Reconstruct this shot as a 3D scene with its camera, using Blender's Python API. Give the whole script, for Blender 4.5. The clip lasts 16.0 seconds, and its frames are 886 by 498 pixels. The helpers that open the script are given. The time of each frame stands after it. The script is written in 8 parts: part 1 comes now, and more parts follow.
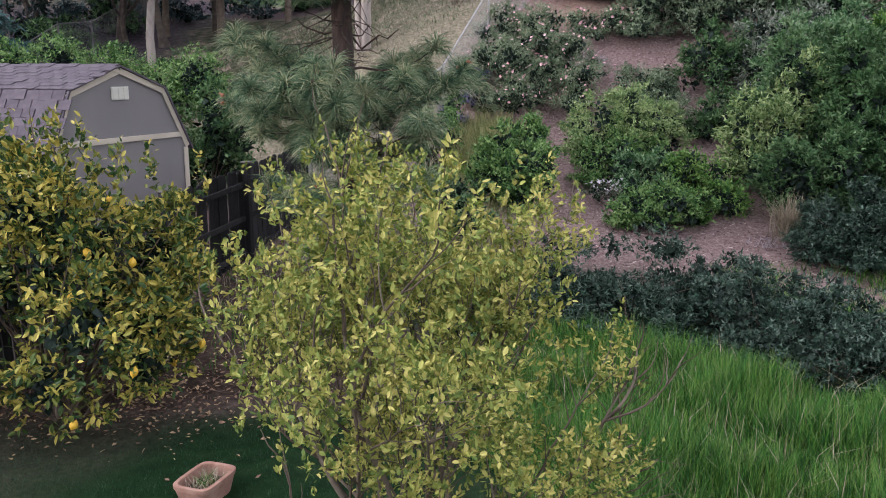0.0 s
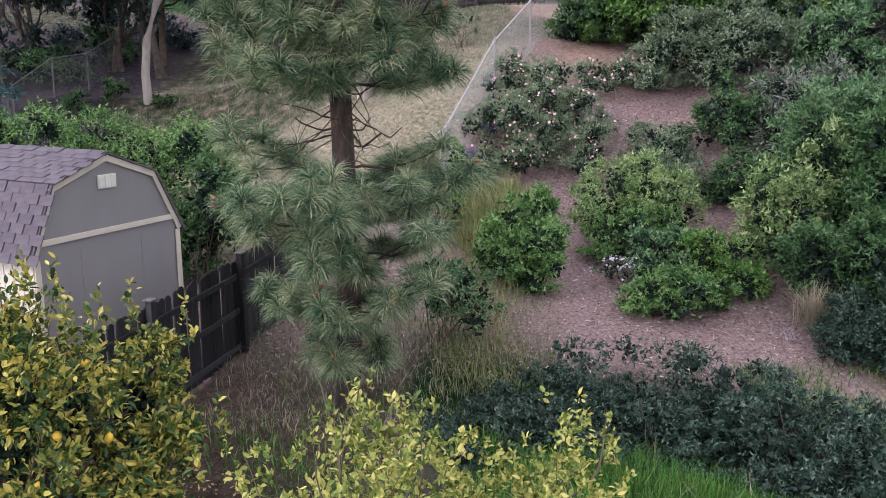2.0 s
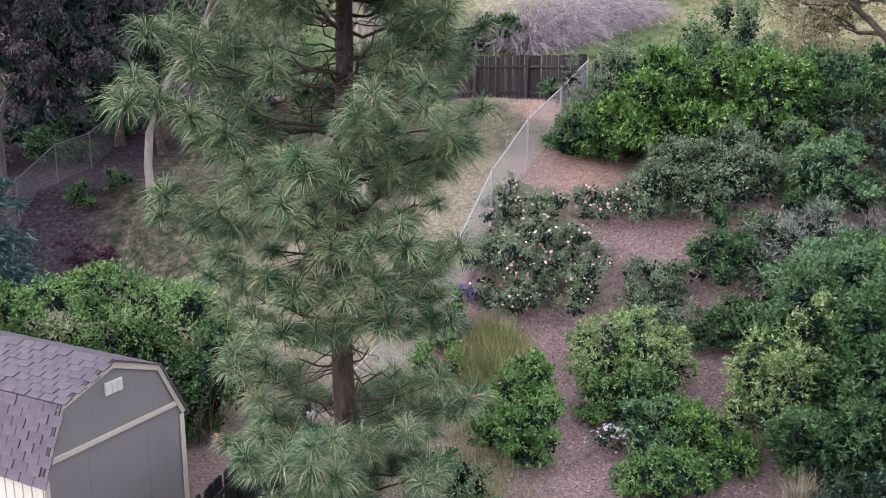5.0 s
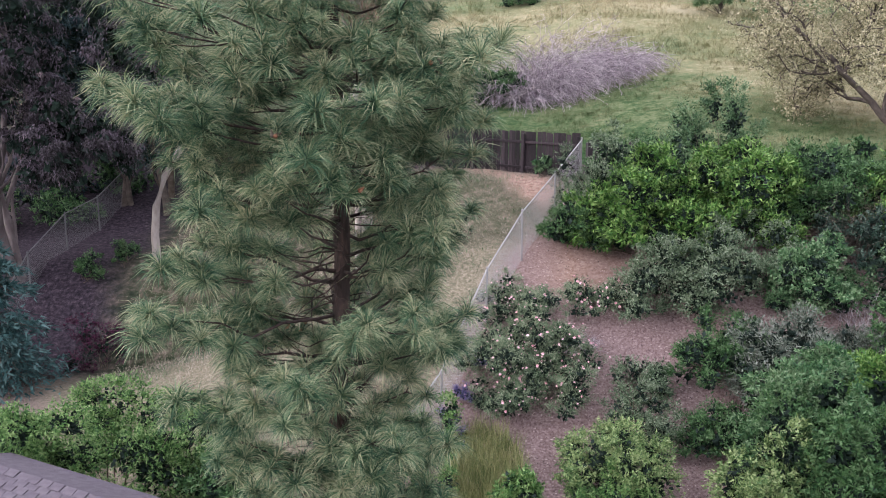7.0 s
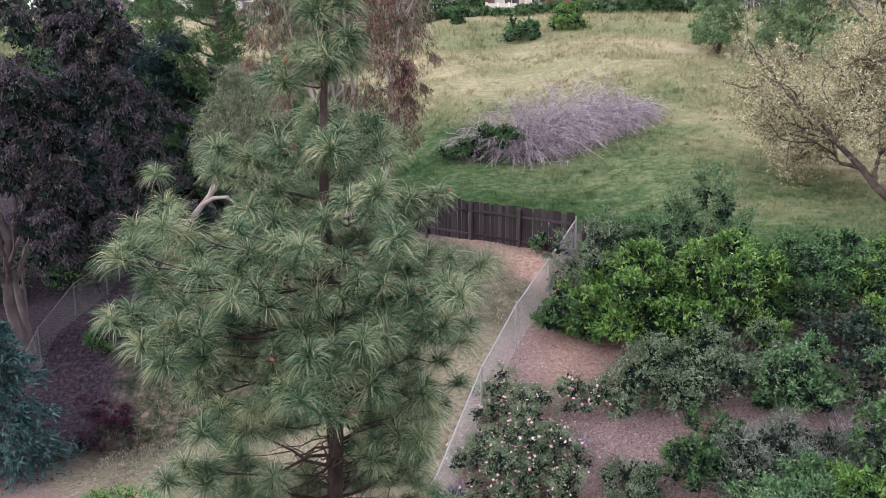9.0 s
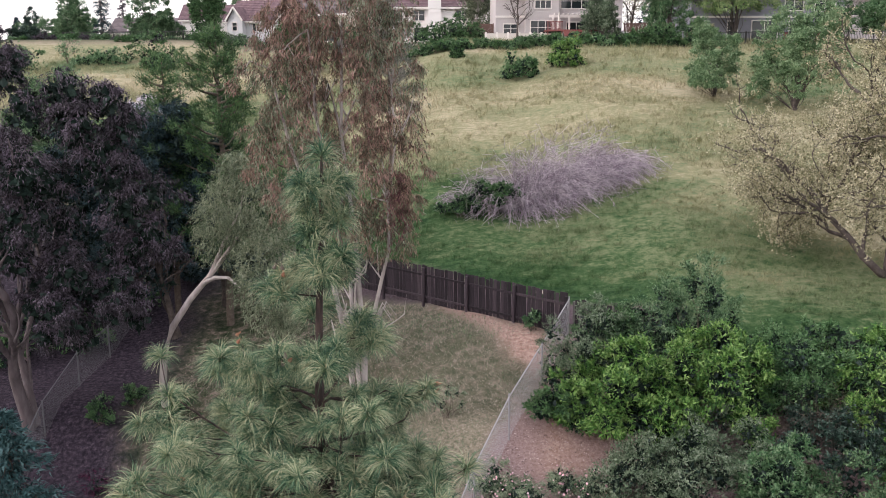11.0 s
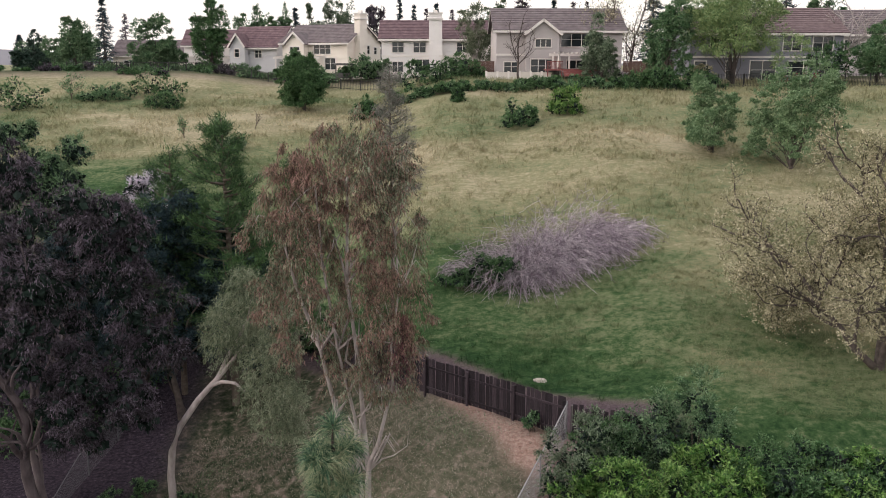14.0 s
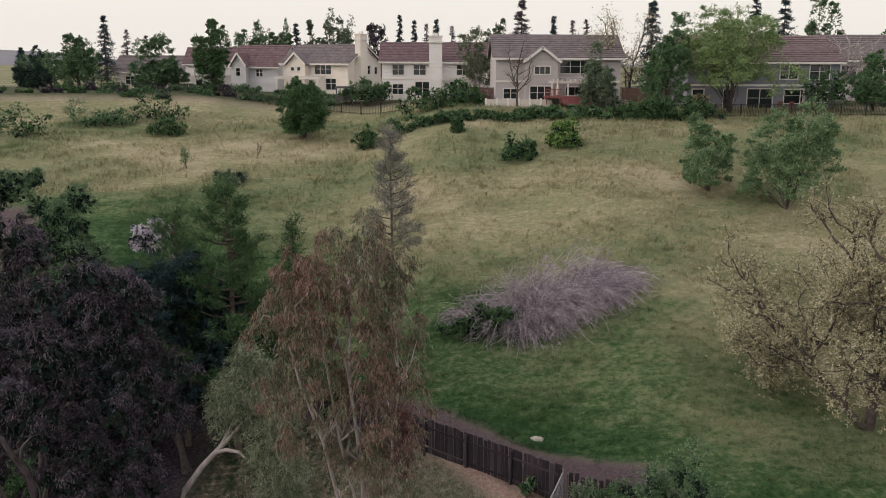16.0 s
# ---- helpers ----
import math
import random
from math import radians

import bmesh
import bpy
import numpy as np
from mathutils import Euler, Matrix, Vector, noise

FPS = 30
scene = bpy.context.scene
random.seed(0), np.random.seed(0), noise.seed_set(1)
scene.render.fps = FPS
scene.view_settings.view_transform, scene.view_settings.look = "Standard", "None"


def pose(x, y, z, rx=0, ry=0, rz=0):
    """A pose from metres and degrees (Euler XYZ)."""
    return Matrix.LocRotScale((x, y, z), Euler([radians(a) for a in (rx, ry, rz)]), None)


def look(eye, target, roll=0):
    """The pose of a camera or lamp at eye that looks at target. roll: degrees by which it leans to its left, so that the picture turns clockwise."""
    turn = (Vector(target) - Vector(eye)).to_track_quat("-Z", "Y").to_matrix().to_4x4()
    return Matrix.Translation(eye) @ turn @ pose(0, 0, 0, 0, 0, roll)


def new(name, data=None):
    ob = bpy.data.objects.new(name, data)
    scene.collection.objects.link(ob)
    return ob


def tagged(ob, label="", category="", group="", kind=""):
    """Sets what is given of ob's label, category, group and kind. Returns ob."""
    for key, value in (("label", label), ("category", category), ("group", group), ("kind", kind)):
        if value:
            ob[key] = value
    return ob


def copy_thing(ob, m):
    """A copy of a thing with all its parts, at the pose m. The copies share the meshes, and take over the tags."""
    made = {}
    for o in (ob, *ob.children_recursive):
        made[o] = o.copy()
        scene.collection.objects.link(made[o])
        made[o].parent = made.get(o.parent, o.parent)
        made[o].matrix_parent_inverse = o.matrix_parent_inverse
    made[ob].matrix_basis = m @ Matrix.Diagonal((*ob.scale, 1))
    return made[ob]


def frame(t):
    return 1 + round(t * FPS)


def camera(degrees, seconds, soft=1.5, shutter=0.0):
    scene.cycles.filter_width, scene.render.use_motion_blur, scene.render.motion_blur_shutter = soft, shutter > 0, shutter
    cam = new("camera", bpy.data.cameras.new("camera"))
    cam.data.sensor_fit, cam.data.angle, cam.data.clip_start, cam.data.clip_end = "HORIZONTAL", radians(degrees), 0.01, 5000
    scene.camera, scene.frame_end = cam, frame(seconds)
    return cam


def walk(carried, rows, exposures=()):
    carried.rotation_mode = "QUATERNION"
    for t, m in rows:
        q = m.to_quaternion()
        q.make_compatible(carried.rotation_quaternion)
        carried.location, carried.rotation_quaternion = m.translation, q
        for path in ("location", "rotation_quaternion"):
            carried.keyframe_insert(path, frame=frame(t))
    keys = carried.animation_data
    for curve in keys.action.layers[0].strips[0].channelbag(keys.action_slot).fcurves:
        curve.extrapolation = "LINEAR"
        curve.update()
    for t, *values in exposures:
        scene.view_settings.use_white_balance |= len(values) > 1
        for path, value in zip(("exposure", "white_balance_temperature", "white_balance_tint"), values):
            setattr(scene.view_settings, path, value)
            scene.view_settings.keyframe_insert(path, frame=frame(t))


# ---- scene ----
# The flight: seconds, place in metres, then pitch, lean and yaw in degrees.
cam = camera(54.5, 16.0, soft=0.95)
ROWS = [
    (0.0, 0.00, 0.00, 5.00, -12.22, 0.09, -0.42),
    (0.5, -0.02, 0.32, 5.30, -12.20, 0.06, -0.41),
    (1.0, -0.05, 0.61, 5.62, -12.19, 0.00, -0.43),
    (1.5, -0.07, 0.87, 5.96, -12.20, 0.00, -0.42),
    (2.0, -0.07, 1.11, 6.32, -12.19, 0.05, -0.37),
    (2.5, -0.08, 1.30, 6.73, -12.21, 0.03, -0.39),
    (3.0, -0.08, 1.45, 7.22, -12.22, -0.02, -0.42),
    (3.5, -0.08, 1.55, 7.79, -12.16, -0.03, -0.47),
    (4.0, -0.07, 1.53, 8.39, -12.16, -0.04, -0.47),
    (6.5, 0.07, 1.19, 11.65, -12.23, -0.09, -0.25),
    (7.0, 0.14, 1.09, 12.38, -12.16, -0.02, -0.18),
    (7.5, 0.22, 0.99, 13.12, -12.20, 0.08, -0.03),
    (8.0, 0.29, 0.92, 13.86, -12.22, 0.15, 0.08),
    (8.5, 0.37, 0.88, 14.59, -12.21, 0.21, 0.19),
    (9.0, 0.43, 0.89, 15.32, -12.22, 0.23, 0.23),
    (11.5, 0.62, 0.80, 19.06, -12.17, 0.03, 0.26),
    (12.0, 0.61, 0.79, 19.76, -12.18, 0.05, 0.28),
    (12.5, 0.56, 0.79, 20.41, -12.20, 0.03, 0.27),
    (13.0, 0.55, 0.80, 21.09, -12.21, -0.02, 0.25),
    (13.5, 0.56, 0.82, 21.77, -12.22, -0.07, 0.24),
    (14.0, 0.56, 0.83, 22.46, -12.21, -0.07, 0.27),
    (14.5, 0.55, 0.81, 23.16, -12.20, -0.09, 0.26),
    (15.0, 0.55, 0.77, 23.87, -12.20, -0.14, 0.25),
    (15.5, 0.56, 0.72, 24.61, -12.19, -0.16, 0.24),
    (16.0, 0.57, 0.67, 25.35, -12.20, -0.18, 0.25),
]
EXPOSURES = [(0.0, 0.72, 5750, 15), (3.5, 1.06, 5700, 17), (9.0, 0.8, 5800, 17), (11.5, 0.53, 5950, 17), (12.5, 0.38, 6000, 17), (14.0, 0.12, 6150, 14), (16.0, -0.3, 6250, 13)]
walk(cam, [(t, pose(x, y, z, 90 + pitch, 0, yaw) @ pose(0, 0, 0, 0, 0, -lean)) for t, x, y, z, pitch, lean, yaw in ROWS], EXPOSURES)

# ---- light: an even, hazy evening sky with a weak low sun behind the haze ----
world = bpy.data.worlds.new("evening_sky")
scene.world = world
world.use_nodes = True
wn = world.node_tree
wn.nodes.clear()
sky = wn.nodes.new("ShaderNodeTexSky")
sky.sky_type = "NISHITA"
sky.sun_disc = False
sky.sun_elevation = radians(24)
sky.sun_rotation = radians(253)
sky.dust_density = 6.0
sky.air_density = 1.0
sky.ozone_density = 1.0
haze = wn.nodes.new("ShaderNodeMix")
haze.data_type = "RGBA"
haze.inputs["Factor"].default_value = 0.62
haze.inputs["B"].default_value = (15.0, 14.0, 12.3, 1)
back = wn.nodes.new("ShaderNodeBackground")
back.inputs["Strength"].default_value = 0.115
wout = wn.nodes.new("ShaderNodeOutputWorld")
wn.links.new(sky.outputs["Color"], haze.inputs["A"])
wn.links.new(haze.outputs["Result"], back.inputs["Color"])
wn.links.new(back.outputs["Background"], wout.inputs["Surface"])

sun = new("sun", bpy.data.lights.new("sun", "SUN"))
sun.data.energy = 0.75
sun.data.angle = radians(25)
sun.data.color = (1.0, 0.95, 0.9)
sun.matrix_world = look((-16, -5, 14), (0, 0, 0))

# ---- materials ----
def graph(name):
    m = bpy.data.materials.new(name)
    m.use_nodes = True
    nt = m.node_tree
    nt.nodes.clear()
    return m, nt


def node(nt, kind, **values):
    n = nt.nodes.new(kind)
    for key, value in values.items():
        n.inputs[key].default_value = value
    return n


def ramp(nt, fac, colors, lo=0.25, hi=0.75):
    r = nt.nodes.new("ShaderNodeValToRGB")
    e = r.color_ramp.elements
    while len(e) < len(colors):
        e.new(0.5)
    for i, c in enumerate(colors):
        e[i].position = lo + (hi - lo) * i / max(1, len(colors) - 1)
        e[i].color = (*c, 1)
    nt.links.new(fac, r.inputs["Fac"])
    return r.outputs["Color"]


def surface(name, colors, scale=4.0, rough=0.8, metal=0.0, bump=0.0, bump_scale=60.0, stretch=(1, 1, 1),
            piece=0.0, island=0.0, through_light=0.0, world_space=False, grime=0.0, grime_color=(0.05, 0.045, 0.04), spec=0.4):
    """A weathered surface: large and fine noise, variation from piece to piece, stains and relief."""
    m, nt = graph(name)
    L = nt.links.new
    if world_space:
        co = nt.nodes.new("ShaderNodeNewGeometry").outputs["Position"]
    else:
        co = nt.nodes.new("ShaderNodeTexCoord").outputs["Object"]
    mp = nt.nodes.new("ShaderNodeMapping")
    mp.inputs["Scale"].default_value = stretch
    L(co, mp.inputs["Vector"])
    big = node(nt, "ShaderNodeTexNoise", Scale=scale, Detail=5.0, Roughness=0.6)
    L(mp.outputs["Vector"], big.inputs["Vector"])
    fac = big.outputs["Fac"]
    for amount, kind, sock in ((piece, "ShaderNodeObjectInfo", "Random"), (island, "ShaderNodeNewGeometry", "Random Per Island")):
        if amount:
            src = nt.nodes.new(kind)
            mad = node(nt, "ShaderNodeMath")
            mad.operation = "MULTIPLY_ADD"
            mad.inputs[1].default_value = amount
            L(src.outputs[sock], mad.inputs[0])
            sub = node(nt, "ShaderNodeMath")
            sub.operation = "SUBTRACT"
            sub.inputs[1].default_value = amount / 2
            L(fac, sub.inputs[0])
            L(sub.outputs[0], mad.inputs[2])
            fac = mad.outputs[0]
    col = ramp(nt, fac, colors)
    fine = node(nt, "ShaderNodeTexNoise", Scale=bump_scale, Detail=3.0, Roughness=0.6)
    L(mp.outputs["Vector"], fine.inputs["Vector"])
    if grime:
        st = node(nt, "ShaderNodeTexNoise", Scale=scale * 0.45, Detail=6.0, Roughness=0.7)
        L(mp.outputs["Vector"], st.inputs["Vector"])
        k = node(nt, "ShaderNodeMapRange")
        k.inputs["From Min"].default_value = 0.5
        k.inputs["From Max"].default_value = 0.75
        k.inputs["To Max"].default_value = grime
        L(st.outputs["Fac"], k.inputs["Value"])
        mx = nt.nodes.new("ShaderNodeMix")
        mx.data_type = "RGBA"
        mx.inputs["B"].default_value = (*grime_color, 1)
        L(k.outputs["Result"], mx.inputs["Factor"])
        L(col, mx.inputs["A"])
        col = mx.outputs["Result"]
    bs = node(nt, "ShaderNodeBsdfPrincipled", Roughness=rough, Metallic=metal)
    bs.inputs["Specular IOR Level"].default_value = spec
    L(col, bs.inputs["Base Color"])
    if bump:
        bp = node(nt, "ShaderNodeBump", Strength=bump, Distance=0.02)
        L(fine.outputs["Fac"], bp.inputs["Height"])
        L(bp.outputs["Normal"], bs.inputs["Normal"])
    out = nt.nodes.new("ShaderNodeOutputMaterial")
    if through_light:
        tr = nt.nodes.new("ShaderNodeBsdfTranslucent")
        L(col, tr.inputs["Color"])
        ms = node(nt, "ShaderNodeMixShader", Fac=through_light)
        L(bs.outputs[0], ms.inputs[1])
        L(tr.outputs[0], ms.inputs[2])
        L(ms.outputs[0], out.inputs["Surface"])
    else:
        L(bs.outputs[0], out.inputs["Surface"])
    return m


def foliage(name, colors, scale=1.2, rough=0.55, island=0.75, through_light=0.13, spec=0.25, blue=1.6):
    cool = [(r * 1.1, g * 1.1, b * blue * 1.38) for r, g, b in colors]
    return surface(name, cool, scale=scale * 2.0, rough=rough, island=island * 0.6, through_light=through_light, world_space=True, spec=spec)


M_SHED = surface("shed_paint", [(0.235, 0.22, 0.245), (0.26, 0.245, 0.27), (0.285, 0.265, 0.29)], 1.3, 0.75, bump=0.15, bump_scale=90, stretch=(1, 1, 0.35), grime=0.25, grime_color=(0.2, 0.17, 0.16))
M_TRIM = surface("cream_trim_paint", [(0.62, 0.55, 0.49), (0.7, 0.63, 0.57)], 2.0, 0.6, bump=0.1, bump_scale=70, grime=0.3, grime_color=(0.42, 0.36, 0.3))
M_CREAMWALL = surface("cream_siding_paint", [(0.56, 0.52, 0.49), (0.64, 0.59, 0.56)], 1.5, 0.7, bump=0.1, bump_scale=60, grime=0.3, grime_color=(0.4, 0.36, 0.33))
M_SHINGLE = surface("asphalt_shingle", [(0.095, 0.083, 0.108), (0.118, 0.103, 0.132), (0.142, 0.126, 0.156)], 6.0, 0.95, bump=0.5, bump_scale=140, piece=0.25, spec=0.15)
M_VENT = surface("white_plastic_louvre", [(0.66, 0.64, 0.62), (0.76, 0.74, 0.72)], 6, 0.5)
M_DARKWOOD = surface("black_weathered_board", [(0.008, 0.008, 0.012), (0.018, 0.017, 0.023), (0.042, 0.04, 0.05)], 3.0, 0.85, bump=0.6, bump_scale=18, stretch=(9, 9, 0.7), piece=0.45)
M_GREYWOOD = surface("grey_weathered_post", [(0.06, 0.056, 0.062), (0.11, 0.1, 0.105), (0.16, 0.15, 0.15)], 3.0, 0.85, bump=0.6, bump_scale=18, stretch=(9, 9, 0.7), piece=0.3)
M_PURPLEWOOD = surface("aged_redwood_board", [(0.0115, 0.0079, 0.0115), (0.0274, 0.0194, 0.0266), (0.0562, 0.0418, 0.0518)], 2.5, 0.85, bump=0.6, bump_scale=14, stretch=(8, 8, 0.6), piece=0.5)
M_STEEL = surface("galvanised_steel", [(0.3, 0.29, 0.32), (0.42, 0.41, 0.44)], 8, 0.5, metal=0.4, bump=0.1)
# galvanised steel coloured darker to stand in for shade under the trees
M_SHADESTEEL = surface("shade_darkened_steel", [(0.1, 0.1, 0.115), (0.17, 0.17, 0.185)], 8, 0.6, metal=0.3, bump=0.1)
M_TERRA = surface("terracotta", [(0.2, 0.105, 0.085), (0.28, 0.16, 0.13), (0.36, 0.225, 0.185)], 7, 0.85, bump=0.3, bump_scale=45, grime=0.5, grime_color=(0.36, 0.29, 0.25))
M_CONE = surface("rust_brown_cone", [(0.22, 0.09, 0.055), (0.34, 0.15, 0.09)], 20, 0.7, bump=0.4, bump_scale=60)
M_SOIL = surface("potting_soil", [(0.03, 0.022, 0.018), (0.07, 0.05, 0.04)], 12, 0.95, bump=0.8, bump_scale=40)
M_BARK = surface("fissured_pine_bark", [(0.014, 0.01, 0.011), (0.042, 0.028, 0.027), (0.1, 0.062, 0.053)], 5, 0.9, bump=1.0, bump_scale=14, stretch=(2.5, 2.5, 0.6))
M_TWIG = surface("grey_brown_twig", [(0.06, 0.045, 0.038), (0.11, 0.085, 0.07), (0.17, 0.14, 0.12)], 6, 0.85, bump=0.4, bump_scale=30, island=0.4)
M_OAKBARK = surface("rugged_oak_bark", [(0.035, 0.026, 0.026), (0.075, 0.06, 0.056), (0.13, 0.11, 0.1)], 4, 0.9, bump=0.8, bump_scale=12)
M_WHITEBARK = surface("pale_smooth_bark", [(0.22, 0.185, 0.185), (0.38, 0.335, 0.33), (0.5, 0.455, 0.45)], 1.8, 0.7, bump=0.3, bump_scale=12, stretch=(2, 2, 0.6), grime=0.7, grime_color=(0.17, 0.135, 0.13))
M_MAUVEBARK = surface("mauve_grey_bark", [(0.06, 0.047, 0.052), (0.115, 0.092, 0.1), (0.18, 0.15, 0.16)], 1.8, 0.75, bump=0.4, bump_scale=12, stretch=(2, 2, 0.6))
M_DEADTWIG = surface("dry_mauve_brush", [(0.2, 0.155, 0.195), (0.38, 0.32, 0.38), (0.56, 0.5, 0.54)], 1.6, 0.9, island=0.7, world_space=True)
M_ROCK = surface("pale_stone", [(0.35, 0.31, 0.28), (0.5, 0.46, 0.42)], 5, 0.9, bump=0.7, bump_scale=10)

M_LEMONLEAF = foliage("lemon_leaf", [(0.0226, 0.0549, 0.0133), (0.083, 0.1177, 0.0221), (0.2038, 0.208, 0.0369), (0.3925, 0.3373, 0.0664)], 1.4, rough=0.4, island=1.3, blue=0.95)
M_LEMON = surface("lemon_peel", [(0.6, 0.36, 0.03), (0.66, 0.44, 0.05)], 9, 0.45, bump=0.3, bump_scale=120)
M_PALELEAF = foliage("pale_young_leaf", [(0.077, 0.1194, 0.0191), (0.1778, 0.2171, 0.0344), (0.2904, 0.2985, 0.0536), (0.4149, 0.38, 0.088)], 2.0, island=0.9, blue=1.15)
M_DARKCOVER = foliage("dark_glossy_ground_cover", [(0.007, 0.022, 0.011), (0.017, 0.044, 0.021), (0.037, 0.07, 0.038), (0.085, 0.125, 0.075)], 1.5, rough=0.45, island=1.1, spec=0.3, blue=1.1)
M_GREEN = foliage("fresh_green_leaf", [(0.0258, 0.0736, 0.0221), (0.0644, 0.1426, 0.0386), (0.1196, 0.2024, 0.0644), (0.1978, 0.2806, 0.1104)], 1.2, island=0.9, blue=1.2)
M_BRIGHTGREEN = foliage("bright_shrub_leaf", [(0.0255, 0.0765, 0.015), (0.0723, 0.1575, 0.03), (0.136, 0.2385, 0.0525), (0.221, 0.324, 0.09)], 1.6, island=0.95, blue=1.15)
M_DEEPGREEN = foliage("deep_green_leaf", [(0.016, 0.048, 0.012), (0.04, 0.098, 0.024), (0.078, 0.15, 0.04), (0.13, 0.21, 0.07)], 1.2, island=0.9, blue=1.15)
M_YELLOWGREEN = foliage("yellow_green_leaf", [(0.022, 0.07, 0.01), (0.064, 0.15, 0.02), (0.12, 0.225, 0.036), (0.21, 0.315, 0.07)], 1.0, island=0.95, blue=1.15)
M_GREYGREEN = foliage("grey_green_leaf", [(0.0317, 0.057, 0.0253), (0.0845, 0.1267, 0.0549), (0.1478, 0.1954, 0.095), (0.2429, 0.2904, 0.1637)], 1.0, island=0.9, blue=1.05)
M_SILVER = foliage("silvery_olive_leaf", [(0.0436, 0.0594, 0.0356), (0.095, 0.1188, 0.0713), (0.1663, 0.1901, 0.1267), (0.2614, 0.2851, 0.2059)], 1.0, island=0.9, blue=1.02)
M_LIGHTGREEN = foliage("light_sage_leaf", [(0.0616, 0.1207, 0.0333), (0.1344, 0.2127, 0.057), (0.2184, 0.299, 0.0902), (0.3248, 0.391, 0.1425)], 1.2, island=0.95, blue=1.1)
M_MIDGREEN = foliage("mid_green_leaf", [(0.0287, 0.069, 0.0253), (0.0633, 0.1265, 0.0437), (0.115, 0.1955, 0.069), (0.1955, 0.2702, 0.115)], 0.5, island=0.9, blue=1.1)
M_PALEGREY = foliage("pale_sage_leaf", [(0.045, 0.0952, 0.0298), (0.1, 0.1736, 0.0595), (0.17, 0.2576, 0.0978), (0.26, 0.3584, 0.153)], 0.6, island=0.9, blue=1.1)
M_TEAL = foliage("blue_green_needle", [(0.016, 0.046, 0.038), (0.036, 0.085, 0.068), (0.08, 0.14, 0.11)], 1.0, island=0.9, blue=1.05)
M_DARKPINE = foliage("dark_pine_needle", [(0.008, 0.022, 0.014), (0.02, 0.044, 0.026), (0.045, 0.08, 0.042)], 1.0, blue=1.7)
M_WILDPINE = foliage("wild_pine_needle", [(0.0191, 0.0517, 0.015), (0.0479, 0.1003, 0.0281), (0.0989, 0.1672, 0.0468)], 1.0, island=0.9, blue=1.1)
M_GREYPINE = foliage("thin_grey_pine_needle", [(0.077, 0.084, 0.05), (0.154, 0.1575, 0.1), (0.242, 0.231, 0.16)], 1.0, island=0.9, blue=1.1)
M_NEEDLE = foliage("long_pine_needle", [(0.0197, 0.0606, 0.0307), (0.0738, 0.1469, 0.0672), (0.1869, 0.2479, 0.1152), (0.4132, 0.4131, 0.2208)], 1.0, rough=0.5, island=0.95, through_light=0.14, blue=0.98)
M_ROSELEAF = foliage("rock_rose_leaf", [(0.0414, 0.0772, 0.0316), (0.1034, 0.1543, 0.0696), (0.1862, 0.2385, 0.1139), (0.3036, 0.3507, 0.1898)], 1.4, island=0.9, blue=1.05)
M_REDLEAF = foliage("dark_red_leaf", [(0.018, 0.0036, 0.009), (0.045, 0.0072, 0.018), (0.075, 0.0132, 0.027)], 2.0, blue=1.3)
M_MAUVELEAF = foliage("dusky_mauve_leaf", [(0.0126, 0.0104, 0.0101), (0.0346, 0.0288, 0.0273), (0.0748, 0.0616, 0.0593), (0.1439, 0.118, 0.1157)], 0.35, island=0.95, blue=1.08)
M_RUSTLEAF = foliage("rusty_olive_leaf", [(0.0612, 0.0464, 0.0257), (0.1368, 0.0998, 0.0562), (0.216, 0.1544, 0.0917), (0.3024, 0.1802, 0.1284)], 0.6, island=1.2, blue=1.0)
M_RUSTRED = foliage("dark_red_gum_leaf", [(0.05, 0.018, 0.02), (0.12, 0.045, 0.045), (0.2, 0.085, 0.08)], 0.6, blue=1.0)
M_OLIVELEAF = foliage("pale_olive_leaf", [(0.0566, 0.074, 0.0366), (0.1198, 0.1479, 0.0746), (0.1997, 0.2293, 0.1265), (0.2663, 0.2958, 0.173)], 0.6, island=0.9, blue=0.98)
M_CATKIN = foliage("pale_oak_catkin", [(0.114, 0.114, 0.0512), (0.2394, 0.228, 0.114), (0.3762, 0.348, 0.1938), (0.5244, 0.48, 0.2964)], 0.6, island=1.0, blue=0.95)
M_WHITEBLOOM = foliage("white_blossom", [(0.5, 0.45, 0.4), (0.7, 0.65, 0.58)], 3.0, spec=0.1, blue=1.05)
M_PINK = foliage("pale_pink_petal", [(0.62, 0.26, 0.24), (0.74, 0.4, 0.35), (0.8, 0.56, 0.5)], 3.0, spec=0.1, blue=1.1)
M_LAVENDER = foliage("lavender_spike", [(0.09, 0.075, 0.16), (0.17, 0.14, 0.26), (0.2, 0.2, 0.2)], 3.0, blue=1.2)
M_LITTER = foliage("fallen_leaf", [(0.1, 0.06, 0.035), (0.24, 0.16, 0.08), (0.42, 0.31, 0.13)], 3.0, through_light=0.0, blue=1.1)
M_CHIP = surface("wood_chip", [(0.0672, 0.047, 0.0493), (0.1904, 0.1344, 0.1322), (0.336, 0.252, 0.2464), (0.56, 0.4592, 0.448)], 2.0, 0.9, island=1.0, world_space=True, spec=0.2)
M_LAWNBLADE = foliage("lawn_blade", [(0.004, 0.022, 0.006), (0.008, 0.038, 0.01), (0.018, 0.062, 0.016)], 2.0, blue=1.3)
M_TALLGRASS = foliage("tall_green_blade", [(0.0102, 0.0553, 0.0038), (0.0254, 0.1071, 0.0077), (0.0508, 0.1561, 0.0124), (0.1187, 0.2053, 0.0286)], 1.2, island=1.3, blue=1.2)
